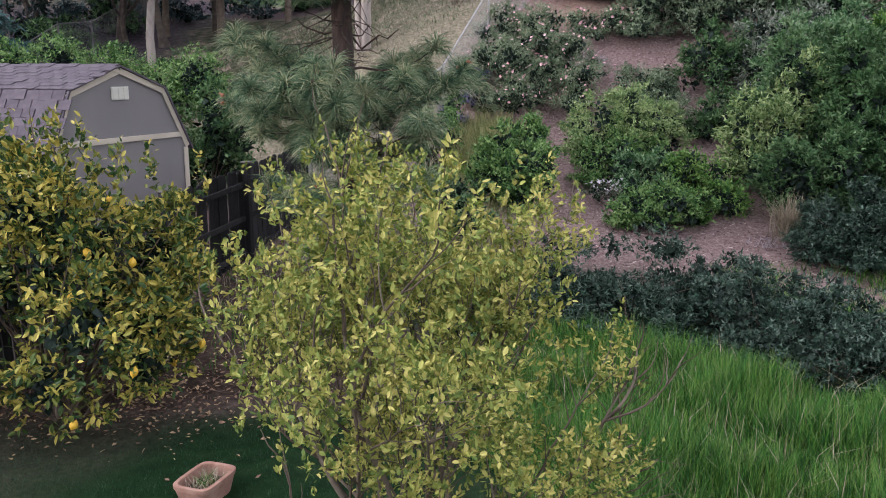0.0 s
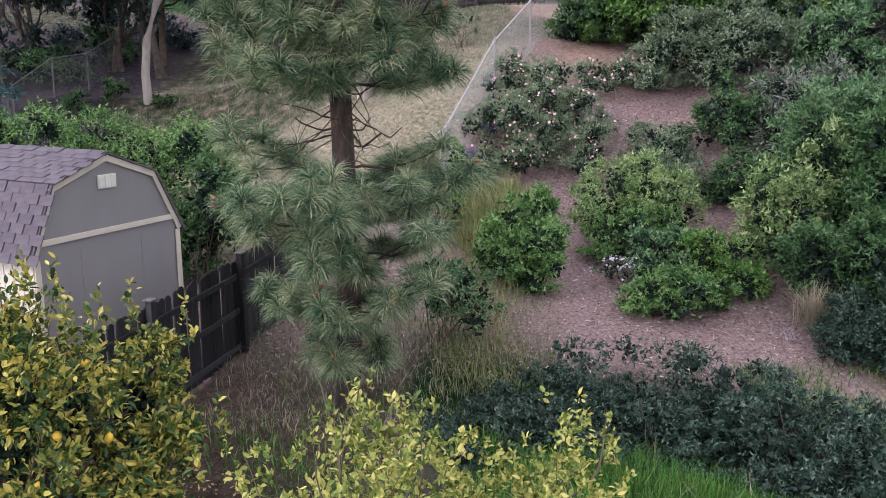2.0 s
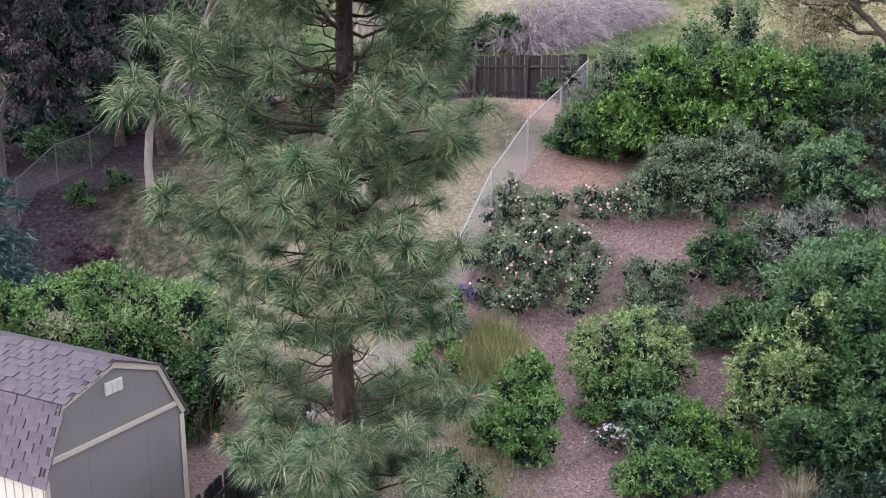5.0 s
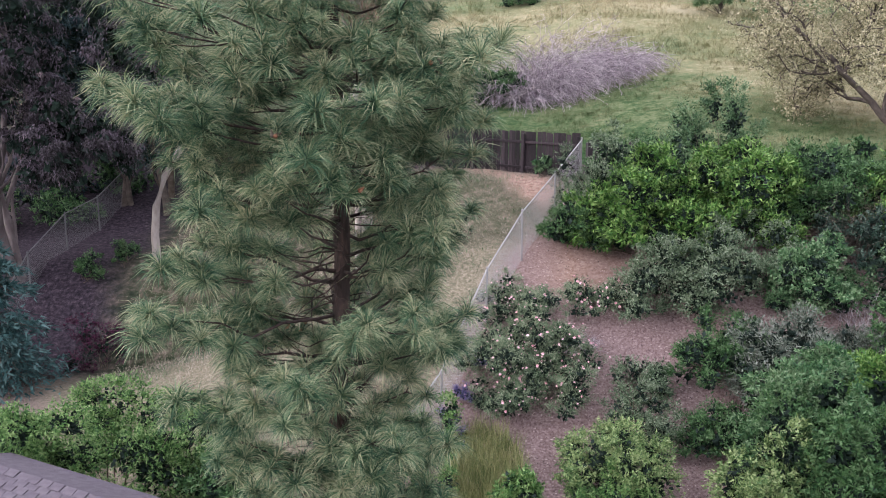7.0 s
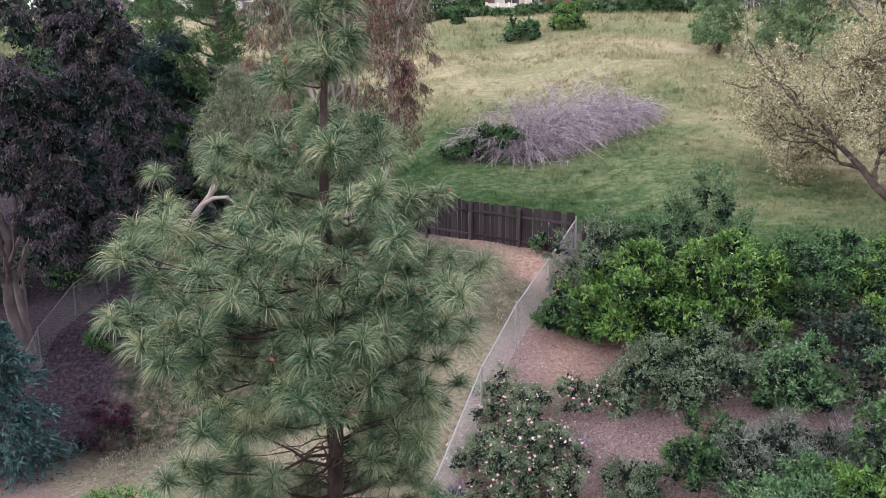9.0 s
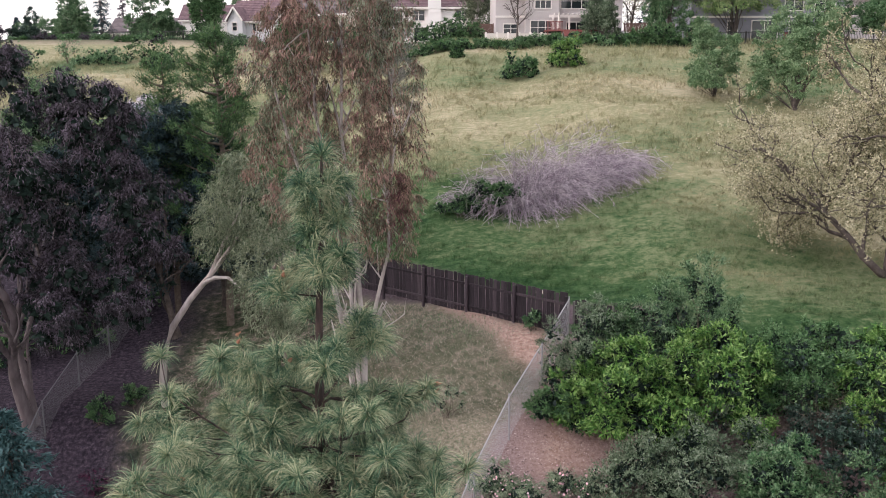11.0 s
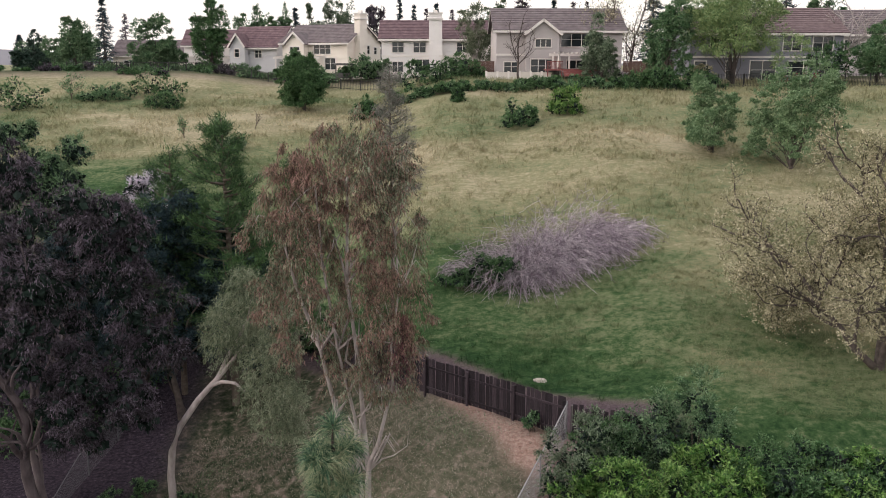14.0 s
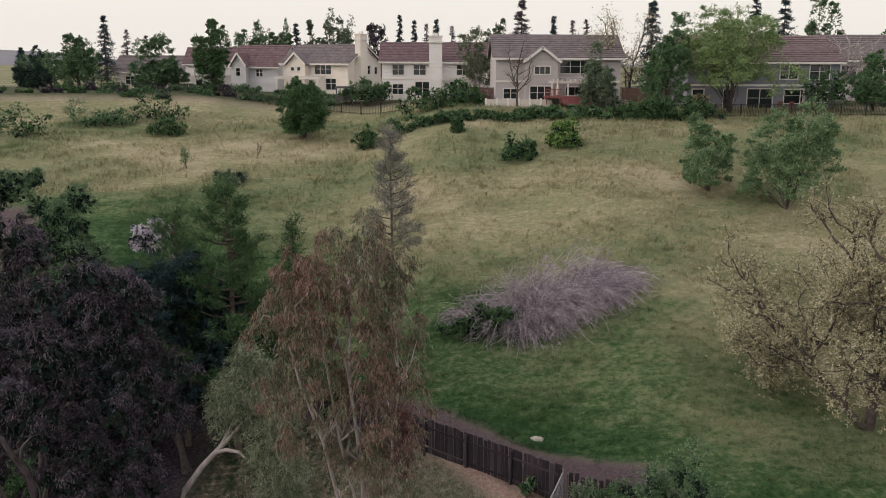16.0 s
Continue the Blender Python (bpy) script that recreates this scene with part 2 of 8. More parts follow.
M_STRAW = foliage("straw_blade", [(0.14, 0.14, 0.05), (0.26, 0.23, 0.11), (0.4, 0.34, 0.2)], 1.2, island=0.8, blue=1.2)
M_HAY = foliage("green_hay_blade", [(0.0864, 0.1188, 0.0324), (0.1836, 0.2052, 0.0648), (0.324, 0.3024, 0.1296)], 1.2, island=1.0, blue=1.0)
M_DULLSTRAW = foliage("dull_dry_blade", [(0.16, 0.155, 0.085), (0.28, 0.24, 0.16), (0.42, 0.36, 0.26)], 1.2, island=0.8, blue=1.0)
# near-black leaf: shade inside shrubs and crowns put into the colour
M_INNER = foliage("painted_shade_leaf", [(0.008, 0.014, 0.006), (0.018, 0.03, 0.012), (0.034, 0.048, 0.022)], 3.0, rough=0.8, island=0.8, through_light=0.0, spec=0.05)

# ---- the lie of the land ----
def ground(x, y):
    """Height of the hillside: flat yard, steep planted bank, fenced terrace, meadow rising to the houses."""
    spine = np.interp(y, [9, 13, 15, 17, 18.7, 20.7, 22, 24, 26.9, 29, 32, 38, 40, 48, 65, 75, 85, 95, 101, 160, 400],
                      [1.3, 1.35, 1.9, 2.25, 2.75, 3.2, 4.0, 5.5, 6.8, 7.3, 8.25, 8.45, 8.9, 10.3, 14.2, 16.8, 19.2, 20.7, 21, 21, 16])
    fall = np.interp(y, [13, 18, 24, 29, 31, 33.5, 36, 48, 65, 99, 104, 112, 125, 160], [0, 0.9, 2.9, 5.1, 4.7, 3.3, 3.3, 2.6, 2.2, 3.0, 2.6, 0.9, 0.1, 0.4])
    rise = np.interp(y, [14, 20, 26, 29, 40, 65, 95], [0, 0.6, 1.2, 0.6, 1.0, 1.5, 0])
    a = np.clip((2.5 - x) / 13.5, 0, 1)
    b = np.clip((x - 4) / 10, 0, 1)
    # the crest swells towards the far gardens
    c = np.clip((-20 - x) / 14, 0, 1)
    swell = np.interp(y, [98, 111, 125, 145], [0, 1.25, 0.5, 0])
    return spine - fall * a * a * (3 - 2 * a) + rise * b * b * (3 - 2 * b) + swell * c * c * (3 - 2 * c)


def smooth(v, lo, hi):
    k = np.clip((v - lo) / (hi - lo), 0, 1)
    return k * k * (3 - 2 * k)


def meadow_color(nt):
    """Spring grass: green hollows, straw-coloured streaks and crests."""
    L = nt.links.new
    pos = nt.nodes.new("ShaderNodeNewGeometry").outputs["Position"]
    mp = nt.nodes.new("ShaderNodeMapping")
    mp.inputs["Scale"].default_value = (0.05, 0.075, 0.05)
    L(pos, mp.inputs["Vector"])
    broad = node(nt, "ShaderNodeTexNoise", Scale=1.0, Detail=4.0, Roughness=0.55, Distortion=0.8)
    L(mp.outputs["Vector"], broad.inputs["Vector"])
    mp2 = nt.nodes.new("ShaderNodeMapping")
    mp2.inputs["Scale"].default_value = (0.75, 1.5, 0.6)
    mp2.inputs["Rotation"].default_value = (0, 0, 0.35)
    L(pos, mp2.inputs["Vector"])
    streak = node(nt, "ShaderNodeTexNoise", Scale=1.0, Detail=7.0, Roughness=0.7, Distortion=0.9)
    L(mp2.outputs["Vector"], streak.inputs["Vector"])
    # greener near the lower fence, drier towards the crest
    sep = nt.nodes.new("ShaderNodeSeparateXYZ")
    L(pos, sep.inputs[0])
    up = node(nt, "ShaderNodeMapRange")
    up.inputs["From Min"].default_value = 40
    up.inputs["From Max"].default_value = 70
    up.inputs["To Min"].default_value = -0.37
    up.inputs["To Max"].default_value = -0.08
    east = node(nt, "ShaderNodeMath")
    east.operation = "MAXIMUM"
    east.inputs[1].default_value = 0.0
    L(sep.outputs["X"], east.inputs[0])
    dryer = node(nt, "ShaderNodeMath")
    dryer.operation = "MULTIPLY_ADD"
    dryer.inputs[1].default_value = 0.75
    L(east.outputs[0], dryer.inputs[0])
    L(sep.outputs["Y"], dryer.inputs[2])
    along = node(nt, "ShaderNodeMath")
    along.operation = "MULTIPLY_ADD"
    along.inputs[1].default_value = 0.55
    L(sep.outputs["X"], along.inputs[0])
    L(dryer.outputs[0], along.inputs[2])
    L(along.outputs[0], up.inputs["Value"])
    a = node(nt, "ShaderNodeMath")
    a.operation = "MULTIPLY_ADD"
    a.inputs[1].default_value = 0.95
    L(broad.outputs["Fac"], a.inputs[0])
    L(up.outputs["Result"], a.inputs[2])
    b = node(nt, "ShaderNodeMath")
    b.operation = "MULTIPLY_ADD"
    b.inputs[1].default_value = 0.46
    L(streak.outputs["Fac"], b.inputs[0])
    L(a.outputs[0], b.inputs[2])
    return b.outputs[0]


MEADOW = [(0.015, 0.042, 0.014), (0.045, 0.085, 0.032), (0.135, 0.157, 0.084), (0.215, 0.205, 0.122), (0.34, 0.302, 0.21)]

# ---- the ground: one sheet from behind the camera to the horizon ----
def axis(near_lo, near_hi, step, mid, far):
    core = list(np.arange(near_lo, near_hi, step))
    out, d, v = [], step, near_hi
    while v < far:
        out.append(v)
        d *= 1.06 if v < mid else 1.25
        v += d
    return core, out


core, out_hi = axis(-24, 24, 0.4, 90, 3500)
xs = np.array([-v for v in reversed(out_hi)][:-1] + core + out_hi)
core, out_hi = axis(1, 46, 0.36, 150, 3500)
ys = np.array([-900, -300, -100, -40, -20, -10, -5, -2] + core + out_hi)
GX, GY = np.meshgrid(xs, ys)
soft_noise = np.array([[noise.noise((x * 0.6, y * 0.6, 3.1)) * 0.06 + noise.noise((x * 0.13, y * 0.13, 7.7)) * 0.16 for x in xs] for y in ys])
GZ = ground(GX, GY) + soft_noise * smooth(GY, 9, 16) * (1 - 0.85 * smooth(GY, 36, 48))
patch = np.array([[noise.noise((x * 0.35, y * 0.35, 1.3)) + 0.5 * noise.noise((x * 1.2, y * 1.2, 5.3)) for x in xs] for y in ys])
# chain-link line: x of the fence at a given y
link_x = 1.4 + (GY - 24.0) * 0.483
fence_y = np.where(GX > 5.2, 31.8 - (GX - 5.2) * 0.42, 31.8 + (5.2 - GX) * 0.86)
bank = smooth(GY + patch * 0.8 + 3.0 * smooth(GX, 4.0, 5.4), 13.2, 15.2)
beyond = smooth(GY - fence_y + patch * 0.3, 0.2, 0.8)
terrace = smooth(link_x - GX + patch * 0.5, -0.2, 0.6) * smooth(GY, 17, 20) * (1 - beyond)
lawn = (1 - bank)
under_lemon = np.exp(-(((GX + 3.9) / 1.9) ** 2 + ((GY - 10.2) / 1.5) ** 2)) + 0.9 * smooth(GY, 8.6, 9.3) * smooth(-GX, 0.4, 1.0) * (1 - bank)
trail = np.exp(-(((GX - 3.6 - 0.25 * np.sin(GY)) / 0.55) ** 2)) * smooth(GY, 30.2, 31) * (1 - beyond)
bare = np.exp(-(((GX - 2.6 - (GY - 33) * -0.55) / 0.6) ** 2)) * smooth(GY, 27.5, 30) * (1 - beyond) * terrace
strip = beyond * (1 - smooth(GY - fence_y + patch * 0.25, 3.8, 4.6)) * (1 - smooth(GX, 8.5, 10.5))
zones = {
    "lawn": np.clip(lawn * (1 - np.clip(under_lemon + patch * 0.25, 0, 1)), 0, 1),
    "litter": np.clip(lawn * np.clip(under_lemon + patch * 0.25, 0, 1), 0, 1),
    "dry": np.clip(terrace * (1 - bare * 0.9) * (1 - smooth(-GX + patch, 10.5, 13.5) * (1 - smooth(GY, 40, 50))), 0, 1),
    # back of the terrace: olive, patchy ground, darkened to stand in for tree shade
    "olive_shade": np.clip(terrace * (0.75 + 0.25 * smooth(-GX + patch * 2.5, 2.2, 5.5)) * smooth(GY + patch * 2.0, 24.5, 28.5) * (1 - bare), 0, 1),
    # leaf litter with tree shade put into its colour, plus the dark mulch strip
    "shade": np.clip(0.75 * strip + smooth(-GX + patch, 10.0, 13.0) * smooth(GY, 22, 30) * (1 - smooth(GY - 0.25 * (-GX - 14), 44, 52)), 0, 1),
    "garden": np.clip(smooth(GY - np.where(GX < 0, 109 + 0 * GX, 95 + 0 * GX) + patch, 0, 2.5) * (1 - smooth(GY, 190, 260)), 0, 1),
    "bare": np.clip(bare * 1.3 + trail + 0.8 * np.exp(-(((GX - 4.0) / 1.5) ** 2 + ((GY - 26.0) / 1.5) ** 2)) * (1 + patch), 0, 1),
    "meadow": np.clip(beyond * (1 - strip) * (1 - smooth(GY - np.where(GX < 0, 109 + 0 * GX, 95 + 0 * GX) + patch, 0, 2.5) * (1 - smooth(GY, 190, 260))), 0, 1),
}
nx, ny = len(xs), len(ys)
idx = np.arange(nx * ny).reshape(ny, nx)
quads = np.stack([idx[:-1, :-1], idx[:-1, 1:], idx[1:, 1:], idx[1:, :-1]], -1).reshape(-1, 4)


def quick_mesh(name, verts, faces, mats=(), smooth_faces=False):
    """A mesh straight from arrays; faces all have the same number of corners."""
    verts = np.asarray(verts, dtype=np.float32).reshape(-1, 3)
    faces = np.asarray(faces, dtype=np.int32)
    k = faces.shape[1]
    me = bpy.data.meshes.new(name)
    me.vertices.add(len(verts))
    me.vertices.foreach_set("co", verts.ravel())
    me.loops.add(faces.size)
    me.loops.foreach_set("vertex_index", faces.ravel())
    me.polygons.add(len(faces))
    me.polygons.foreach_set("loop_start", np.arange(0, faces.size, k, dtype=np.int32))
    me.polygons.foreach_set("loop_total", np.full(len(faces), k, dtype=np.int32))
    me.polygons.foreach_set("use_smooth", np.full(len(faces), smooth_faces, dtype=bool))
    for m in mats:
        me.materials.append(m)
    me.update(calc_edges=True)
    return me


def ground_material():
    m, nt = graph("hillside_ground")
    L = nt.links.new
    pos = nt.nodes.new("ShaderNodeNewGeometry").outputs["Position"]

    def noisy(scale, colors, detail=6.0, lo=0.3, hi=0.7):
        n = node(nt, "ShaderNodeTexNoise", Scale=scale, Detail=detail, Roughness=0.7)
        L(pos, n.inputs["Vector"])
        return ramp(nt, n.outputs["Fac"], colors, lo, hi)

    col = noisy(16.0, [(0.08, 0.054, 0.058), (0.19, 0.13, 0.136), (0.29, 0.216, 0.22), (0.44, 0.35, 0.355)], 10)
    layers = {
        "lawn": noisy(4.0, [(0.003, 0.015, 0.005), (0.007, 0.026, 0.008), (0.016, 0.036, 0.014)], 8),
        "litter": noisy(6.0, [(0.02, 0.014, 0.012), (0.052, 0.036, 0.031), (0.11, 0.083, 0.073)], 9),
        "dry": noisy(9.0, [(0.07, 0.078, 0.046), (0.155, 0.145, 0.105), (0.26, 0.228, 0.178), (0.4, 0.34, 0.285)], 13),
        # olive and tan ground patches with tree shade mixed into the colour
        "olive_shade": noisy(2.6, [(0.014, 0.026, 0.012), (0.042, 0.052, 0.03), (0.1, 0.088, 0.068), (0.23, 0.18, 0.16)], 14, 0.36, 0.66),
        # dark litter and mulch; tree shade is part of this colour
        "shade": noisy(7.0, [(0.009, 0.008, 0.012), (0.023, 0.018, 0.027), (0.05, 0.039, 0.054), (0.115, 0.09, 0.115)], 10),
        "garden": noisy(0.9, [(0.03, 0.045, 0.02), (0.06, 0.07, 0.035), (0.13, 0.1, 0.08)], 8),
        "bare": noisy(7.0, [(0.16, 0.1, 0.085), (0.28, 0.18, 0.15), (0.37, 0.26, 0.225), (0.48, 0.37, 0.33)], 10),
    }
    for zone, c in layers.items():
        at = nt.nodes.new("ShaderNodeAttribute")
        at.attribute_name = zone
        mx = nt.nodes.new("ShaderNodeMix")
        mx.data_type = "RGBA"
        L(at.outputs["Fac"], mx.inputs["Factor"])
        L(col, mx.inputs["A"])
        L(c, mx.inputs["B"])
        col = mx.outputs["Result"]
    at = nt.nodes.new("ShaderNodeAttribute")
    at.attribute_name = "meadow"
    fine = node(nt, "ShaderNodeTexNoise", Scale=3.0, Detail=8.0, Roughness=0.75)
    L(pos, fine.inputs["Vector"])
    add = node(nt, "ShaderNodeMath")
    add.operation = "MULTIPLY_ADD"
    add.inputs[1].default_value = 0.7
    L(fine.outputs["Fac"], add.inputs[0])
    sub = node(nt, "ShaderNodeMath")
    sub.operation = "SUBTRACT"
    sub.inputs[1].default_value = 0.37
    L(meadow_color(nt), sub.inputs[0])
    L(sub.outputs[0], add.inputs[2])
    mc = ramp(nt, add.outputs[0], MEADOW, 0.22, 0.78)
    mx = nt.nodes.new("ShaderNodeMix")
    mx.data_type = "RGBA"
    L(at.outputs["Fac"], mx.inputs["Factor"])
    L(col, mx.inputs["A"])
    L(mc, mx.inputs["B"])
    bs = node(nt, "ShaderNodeBsdfPrincipled", Roughness=0.95)
    bs.inputs["Specular IOR Level"].default_value = 0.1
    L(mx.outputs["Result"], bs.inputs["Base Color"])
    bn = node(nt, "ShaderNodeTexNoise", Scale=9.0, Detail=8.0, Roughness=0.75)
    L(pos, bn.inputs["Vector"])
    bp = node(nt, "ShaderNodeBump", Strength=0.9, Distance=0.06)
    L(bn.outputs["Fac"], bp.inputs["Height"])
    L(bp.outputs["Normal"], bs.inputs["Normal"])
    out = nt.nodes.new("ShaderNodeOutputMaterial")
    L(bs.outputs[0], out.inputs["Surface"])
    return m


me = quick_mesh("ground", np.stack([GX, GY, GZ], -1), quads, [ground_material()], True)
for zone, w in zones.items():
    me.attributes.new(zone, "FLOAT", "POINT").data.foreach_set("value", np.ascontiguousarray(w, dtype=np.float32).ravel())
tagged(new("ground", me), "hillside of lawn, wood-chip bank, dry terrace and spring meadow", "ground", kind="structure")


def heights(x, y):
    """Heights of the built sheet at many places."""
    x, y = np.asarray(x, float), np.asarray(y, float)
    i = np.clip(np.searchsorted(xs, x) - 1, 0, nx - 2)
    j = np.clip(np.searchsorted(ys, y) - 1, 0, ny - 2)
    u = (x - xs[i]) / (xs[i + 1] - xs[i])
    v = (y - ys[j]) / (ys[j + 1] - ys[j])
    return (GZ[j, i] * (1 - u) + GZ[j, i + 1] * u) * (1 - v) + (GZ[j + 1, i] * (1 - u) + GZ[j + 1, i + 1] * u) * v


def surf(x, y):
    return float(heights(x, y))


# ---- tools for building things ----
def thing(name, x, y, label, category, z=None, turn=0.0, group="", kind=""):
    ob = new(name)
    ob.empty_display_size = 0.2
    ob.matrix_world = pose(x, y, surf(x, y) if z is None else z, 0, 0, turn)
    return tagged(ob, label, category, group, kind)


def attach(name, me, parent, label="", kind=""):
    ob = new(name, me)
    ob.parent = parent
    return tagged(ob, label, kind=kind)


def wood(lines, bark, parent, sides=6, name="trunk"):
    """The main stems each as a part, the finer branching joined."""
    most = max(l[1][0] for l in lines)
    main = [l for l in lines if l[1][0] > 0.62 * most]
    rest = [l for l in lines if l[1][0] <= 0.62 * most]
    for l in main[:6]:
        attach(name, tubes_mesh(name, [l], bark, sides + 2), parent)
    rest += main[6:]
    if rest:
        attach("branchwork", tubes_mesh("branchwork", rest, bark, max(4, sides - 2)), parent, kind="stuff")


def part(name, bm, mat, parent, label="", at=None):
    me = bpy.data.meshes.new(name)
    bm.to_mesh(me)
    bm.free()
    me.materials.append(mat)
    ob = attach(name, me, parent, label)
    if at is not None:
        ob.matrix_local = at
    return ob


def box(w, d, h, x=0.0, y=0.0, z=0.0, bevel=0.0, bm=None, turn=None):
    """A block whose base centre is at x, y, z."""
    bm = bm or bmesh.new()
    m = Matrix.Translation((x, y, z + h / 2)) @ (turn or Matrix()) @ Matrix.Diagonal((w, d, h, 1))
    geo = bmesh.ops.create_cube(bm, size=1, matrix=m)
    if bevel:
        edges = {e for v in geo["verts"] for e in v.link_edges}
        bmesh.ops.bevel(bm, geom=list(edges), offset=bevel, segments=1, affect="EDGES")
    return bm


def rod(a, b, r, bm=None, sides=8, r2=None):
    bm = bm or bmesh.new()
    a, b = Vector(a), Vector(b)
    m = Matrix.Translation((a + b) / 2) @ (b - a).to_track_quat("Z", "Y").to_matrix().to_4x4()
    bmesh.ops.create_cone(bm, cap_ends=True, segments=sides, radius1=r, radius2=r if r2 is None else r2, depth=(b - a).length, matrix=m)
    return bm


def prism(outline, depth, bm=None):
    """An outline in x and z, drawn out along y."""
    bm = bm or bmesh.new()
    a = [bm.verts.new((x, 0, z)) for x, z in outline]
    b = [bm.verts.new((x, depth, z)) for x, z in outline]
    n = len(outline)
    bm.faces.new(a)
    bm.faces.new(list(reversed(b)))
    for i in range(n):
        bm.faces.new((a[i], b[i], b[(i + 1) % n], a[(i + 1) % n]))
    bmesh.ops.recalc_face_normals(bm, faces=bm.faces)
    return bm


def tubes_mesh(name, lines, mat, sides=5):
    """Tapering limbs: each line is (points, radii)."""
    V, F, base = [], [], 0
    ang = np.linspace(0, 2 * np.pi, sides, endpoint=False)
    for pts, rad in lines:
        pts, rad = np.asarray(pts, float), np.asarray(rad, float)
        tan = np.gradient(pts, axis=0)
        tan /= np.linalg.norm(tan, axis=1, keepdims=True) + 1e-9
        ref = np.where(np.abs(tan[:, 2:3]) > 0.9, np.array([[1.0, 0, 0]]), np.array([[0, 0, 1.0]]))
        u = np.cross(tan, ref)
        u /= np.linalg.norm(u, axis=1, keepdims=True) + 1e-9
        w = np.cross(tan, u)
        ring = pts[:, None] + rad[:, None, None] * (u[:, None] * np.cos(ang)[None, :, None] + w[:, None] * np.sin(ang)[None, :, None])
        V.append(ring.reshape(-1, 3))
        n = len(pts)
        i = np.arange(n - 1)[:, None] * sides
        j = np.arange(sides)[None, :]
        k = (j + 1) % sides
        F.append((base + np.stack([i + j, i + k, i + sides + k, i + sides + j], -1)).reshape(-1, 4))
        base += n * sides
    return quick_mesh(name, np.concatenate(V), np.concatenate(F), [mat], True)


def unit(v):
    return v / (np.linalg.norm(v, axis=-1, keepdims=True) + 1e-9)


def leaves_mesh(name, at, along, size, mat, rng, width=0.45, fine=False, flat=0.5, fold=0.18, vary=0.35, simple=False):
    """Leaves at places, each pointing along its direction; flat: how far they face the sky."""
    n = len(at)
    along = unit(along)
    face = unit(rng.normal(size=(n, 3)) + np.array([0, 0, 1.6 * flat / max(1e-3, 1 - flat * 0.7)]))
    side = unit(np.cross(along, face))
    up = np.cross(side, along)
    s = size * rng.uniform(1 - vary, 1 + vary, (n, 1))
    w = s * width * 0.5 * rng.uniform(0.8, 1.15, (n, 1))
    tip = at + along * s - up * s * 0.08
    if simple:
        V = np.stack([at - side * w * 0.8, at + side * w * 0.8, tip], 1).reshape(-1, 3)
        F = np.arange(n * 3).reshape(-1, 3)
    elif fine:
        p = [at, at + along * s * 0.3 + side * w * 0.85 + up * w * fold, at + along * s * 0.68 + side * w * 0.8 + up * w * fold, tip,
             at + along * s * 0.68 - side * w * 0.8 + up * w * fold, at + along * s * 0.3 - side * w * 0.85 + up * w * fold]
        V = np.stack(p, 1).reshape(-1, 3)
        b = np.arange(n)[:, None] * 6
        F = np.concatenate([b + np.array([[0, 1, 2, 3]]), b + np.array([[0, 3, 4, 5]])], 1).reshape(-1, 4)
    else:
        p = [at, at + along * s * 0.5 + side * w + up * w * fold, tip, at + along * s * 0.5 - side * w + up * w * fold]
        V = np.stack(p, 1).reshape(-1, 3)
        F = np.arange(n)[:, None] * 4 + np.array([[0, 1, 2, 3]])
    return quick_mesh(name, V, F, [mat])


def sprigs(tips, out, per, length, rng, spread=0.8, droop=0.0):
    """Leaf places and directions along short twigs that end at the tips."""
    n = len(tips)
    t = rng.uniform(0, 1, (n, per, 1))
    at = tips[:, None] - out[:, None] * length * (1 - t) + rng.normal(size=(n, per, 3)) * length * 0.12
    d = unit(out[:, None] * 0.8 + rng.normal(size=(n, per, 3)) * spread + np.array([0, 0, -droop]))
    return at.reshape(-1, 3), d.reshape(-1, 3)


def lumps(rng, rx, ry, h, count, low=0.35, size=0.5):
    """Uneven lobes that make up a crown standing on z = 0."""
    c = rng.normal(size=(count, 3))
    c = unit(c) * rng.uniform(0.3, 0.75, (count, 1))
    c[:, 2] = np.abs(c[:, 2]) * 0.9 - 0.15
    r = size * rng.uniform(0.6, 1.15, (count, 1)) * np.ones((1, 3)) * 0.85
    c[:, :2] /= np.maximum(np.percentile(np.abs(c[:, :2]) + r[:, :2], 62, axis=0), 0.3)
    c[:, :2] = np.clip(c[:, :2], -0.85, 0.85)
    top = np.percentile(c[:, 2] + r[:, 2], 80)
    c[:, 2] /= top
    r = r * 1.05
    scale = np.array([rx, ry, h * (1 - low)])
    return c * scale + np.array([0, 0, h * low]), r * scale[None]


def crown_tips(rng, centres, radii, count, floor=0.0, inner=0.25):
    pick = rng.integers(0, len(centres), count)
    d = unit(rng.normal(size=(count, 3)) + np.array([0, 0, 0.35]))
    shell = np.where(rng.uniform(size=count) < inner, rng.uniform(0.45, 0.85, count), rng.uniform(0.85, 1.08, count))
    tips = centres[pick] + d * radii[pick] * shell[:, None]
    depth = np.full(count, 9.0)
    for c, r in zip(centres, radii):
        depth = np.minimum(depth, np.linalg.norm((tips - c) / r, axis=1))
    keep = (tips[:, 2] > floor) & ((depth > 0.72) | (rng.uniform(size=count) < inner))
    return tips[keep], d[keep]


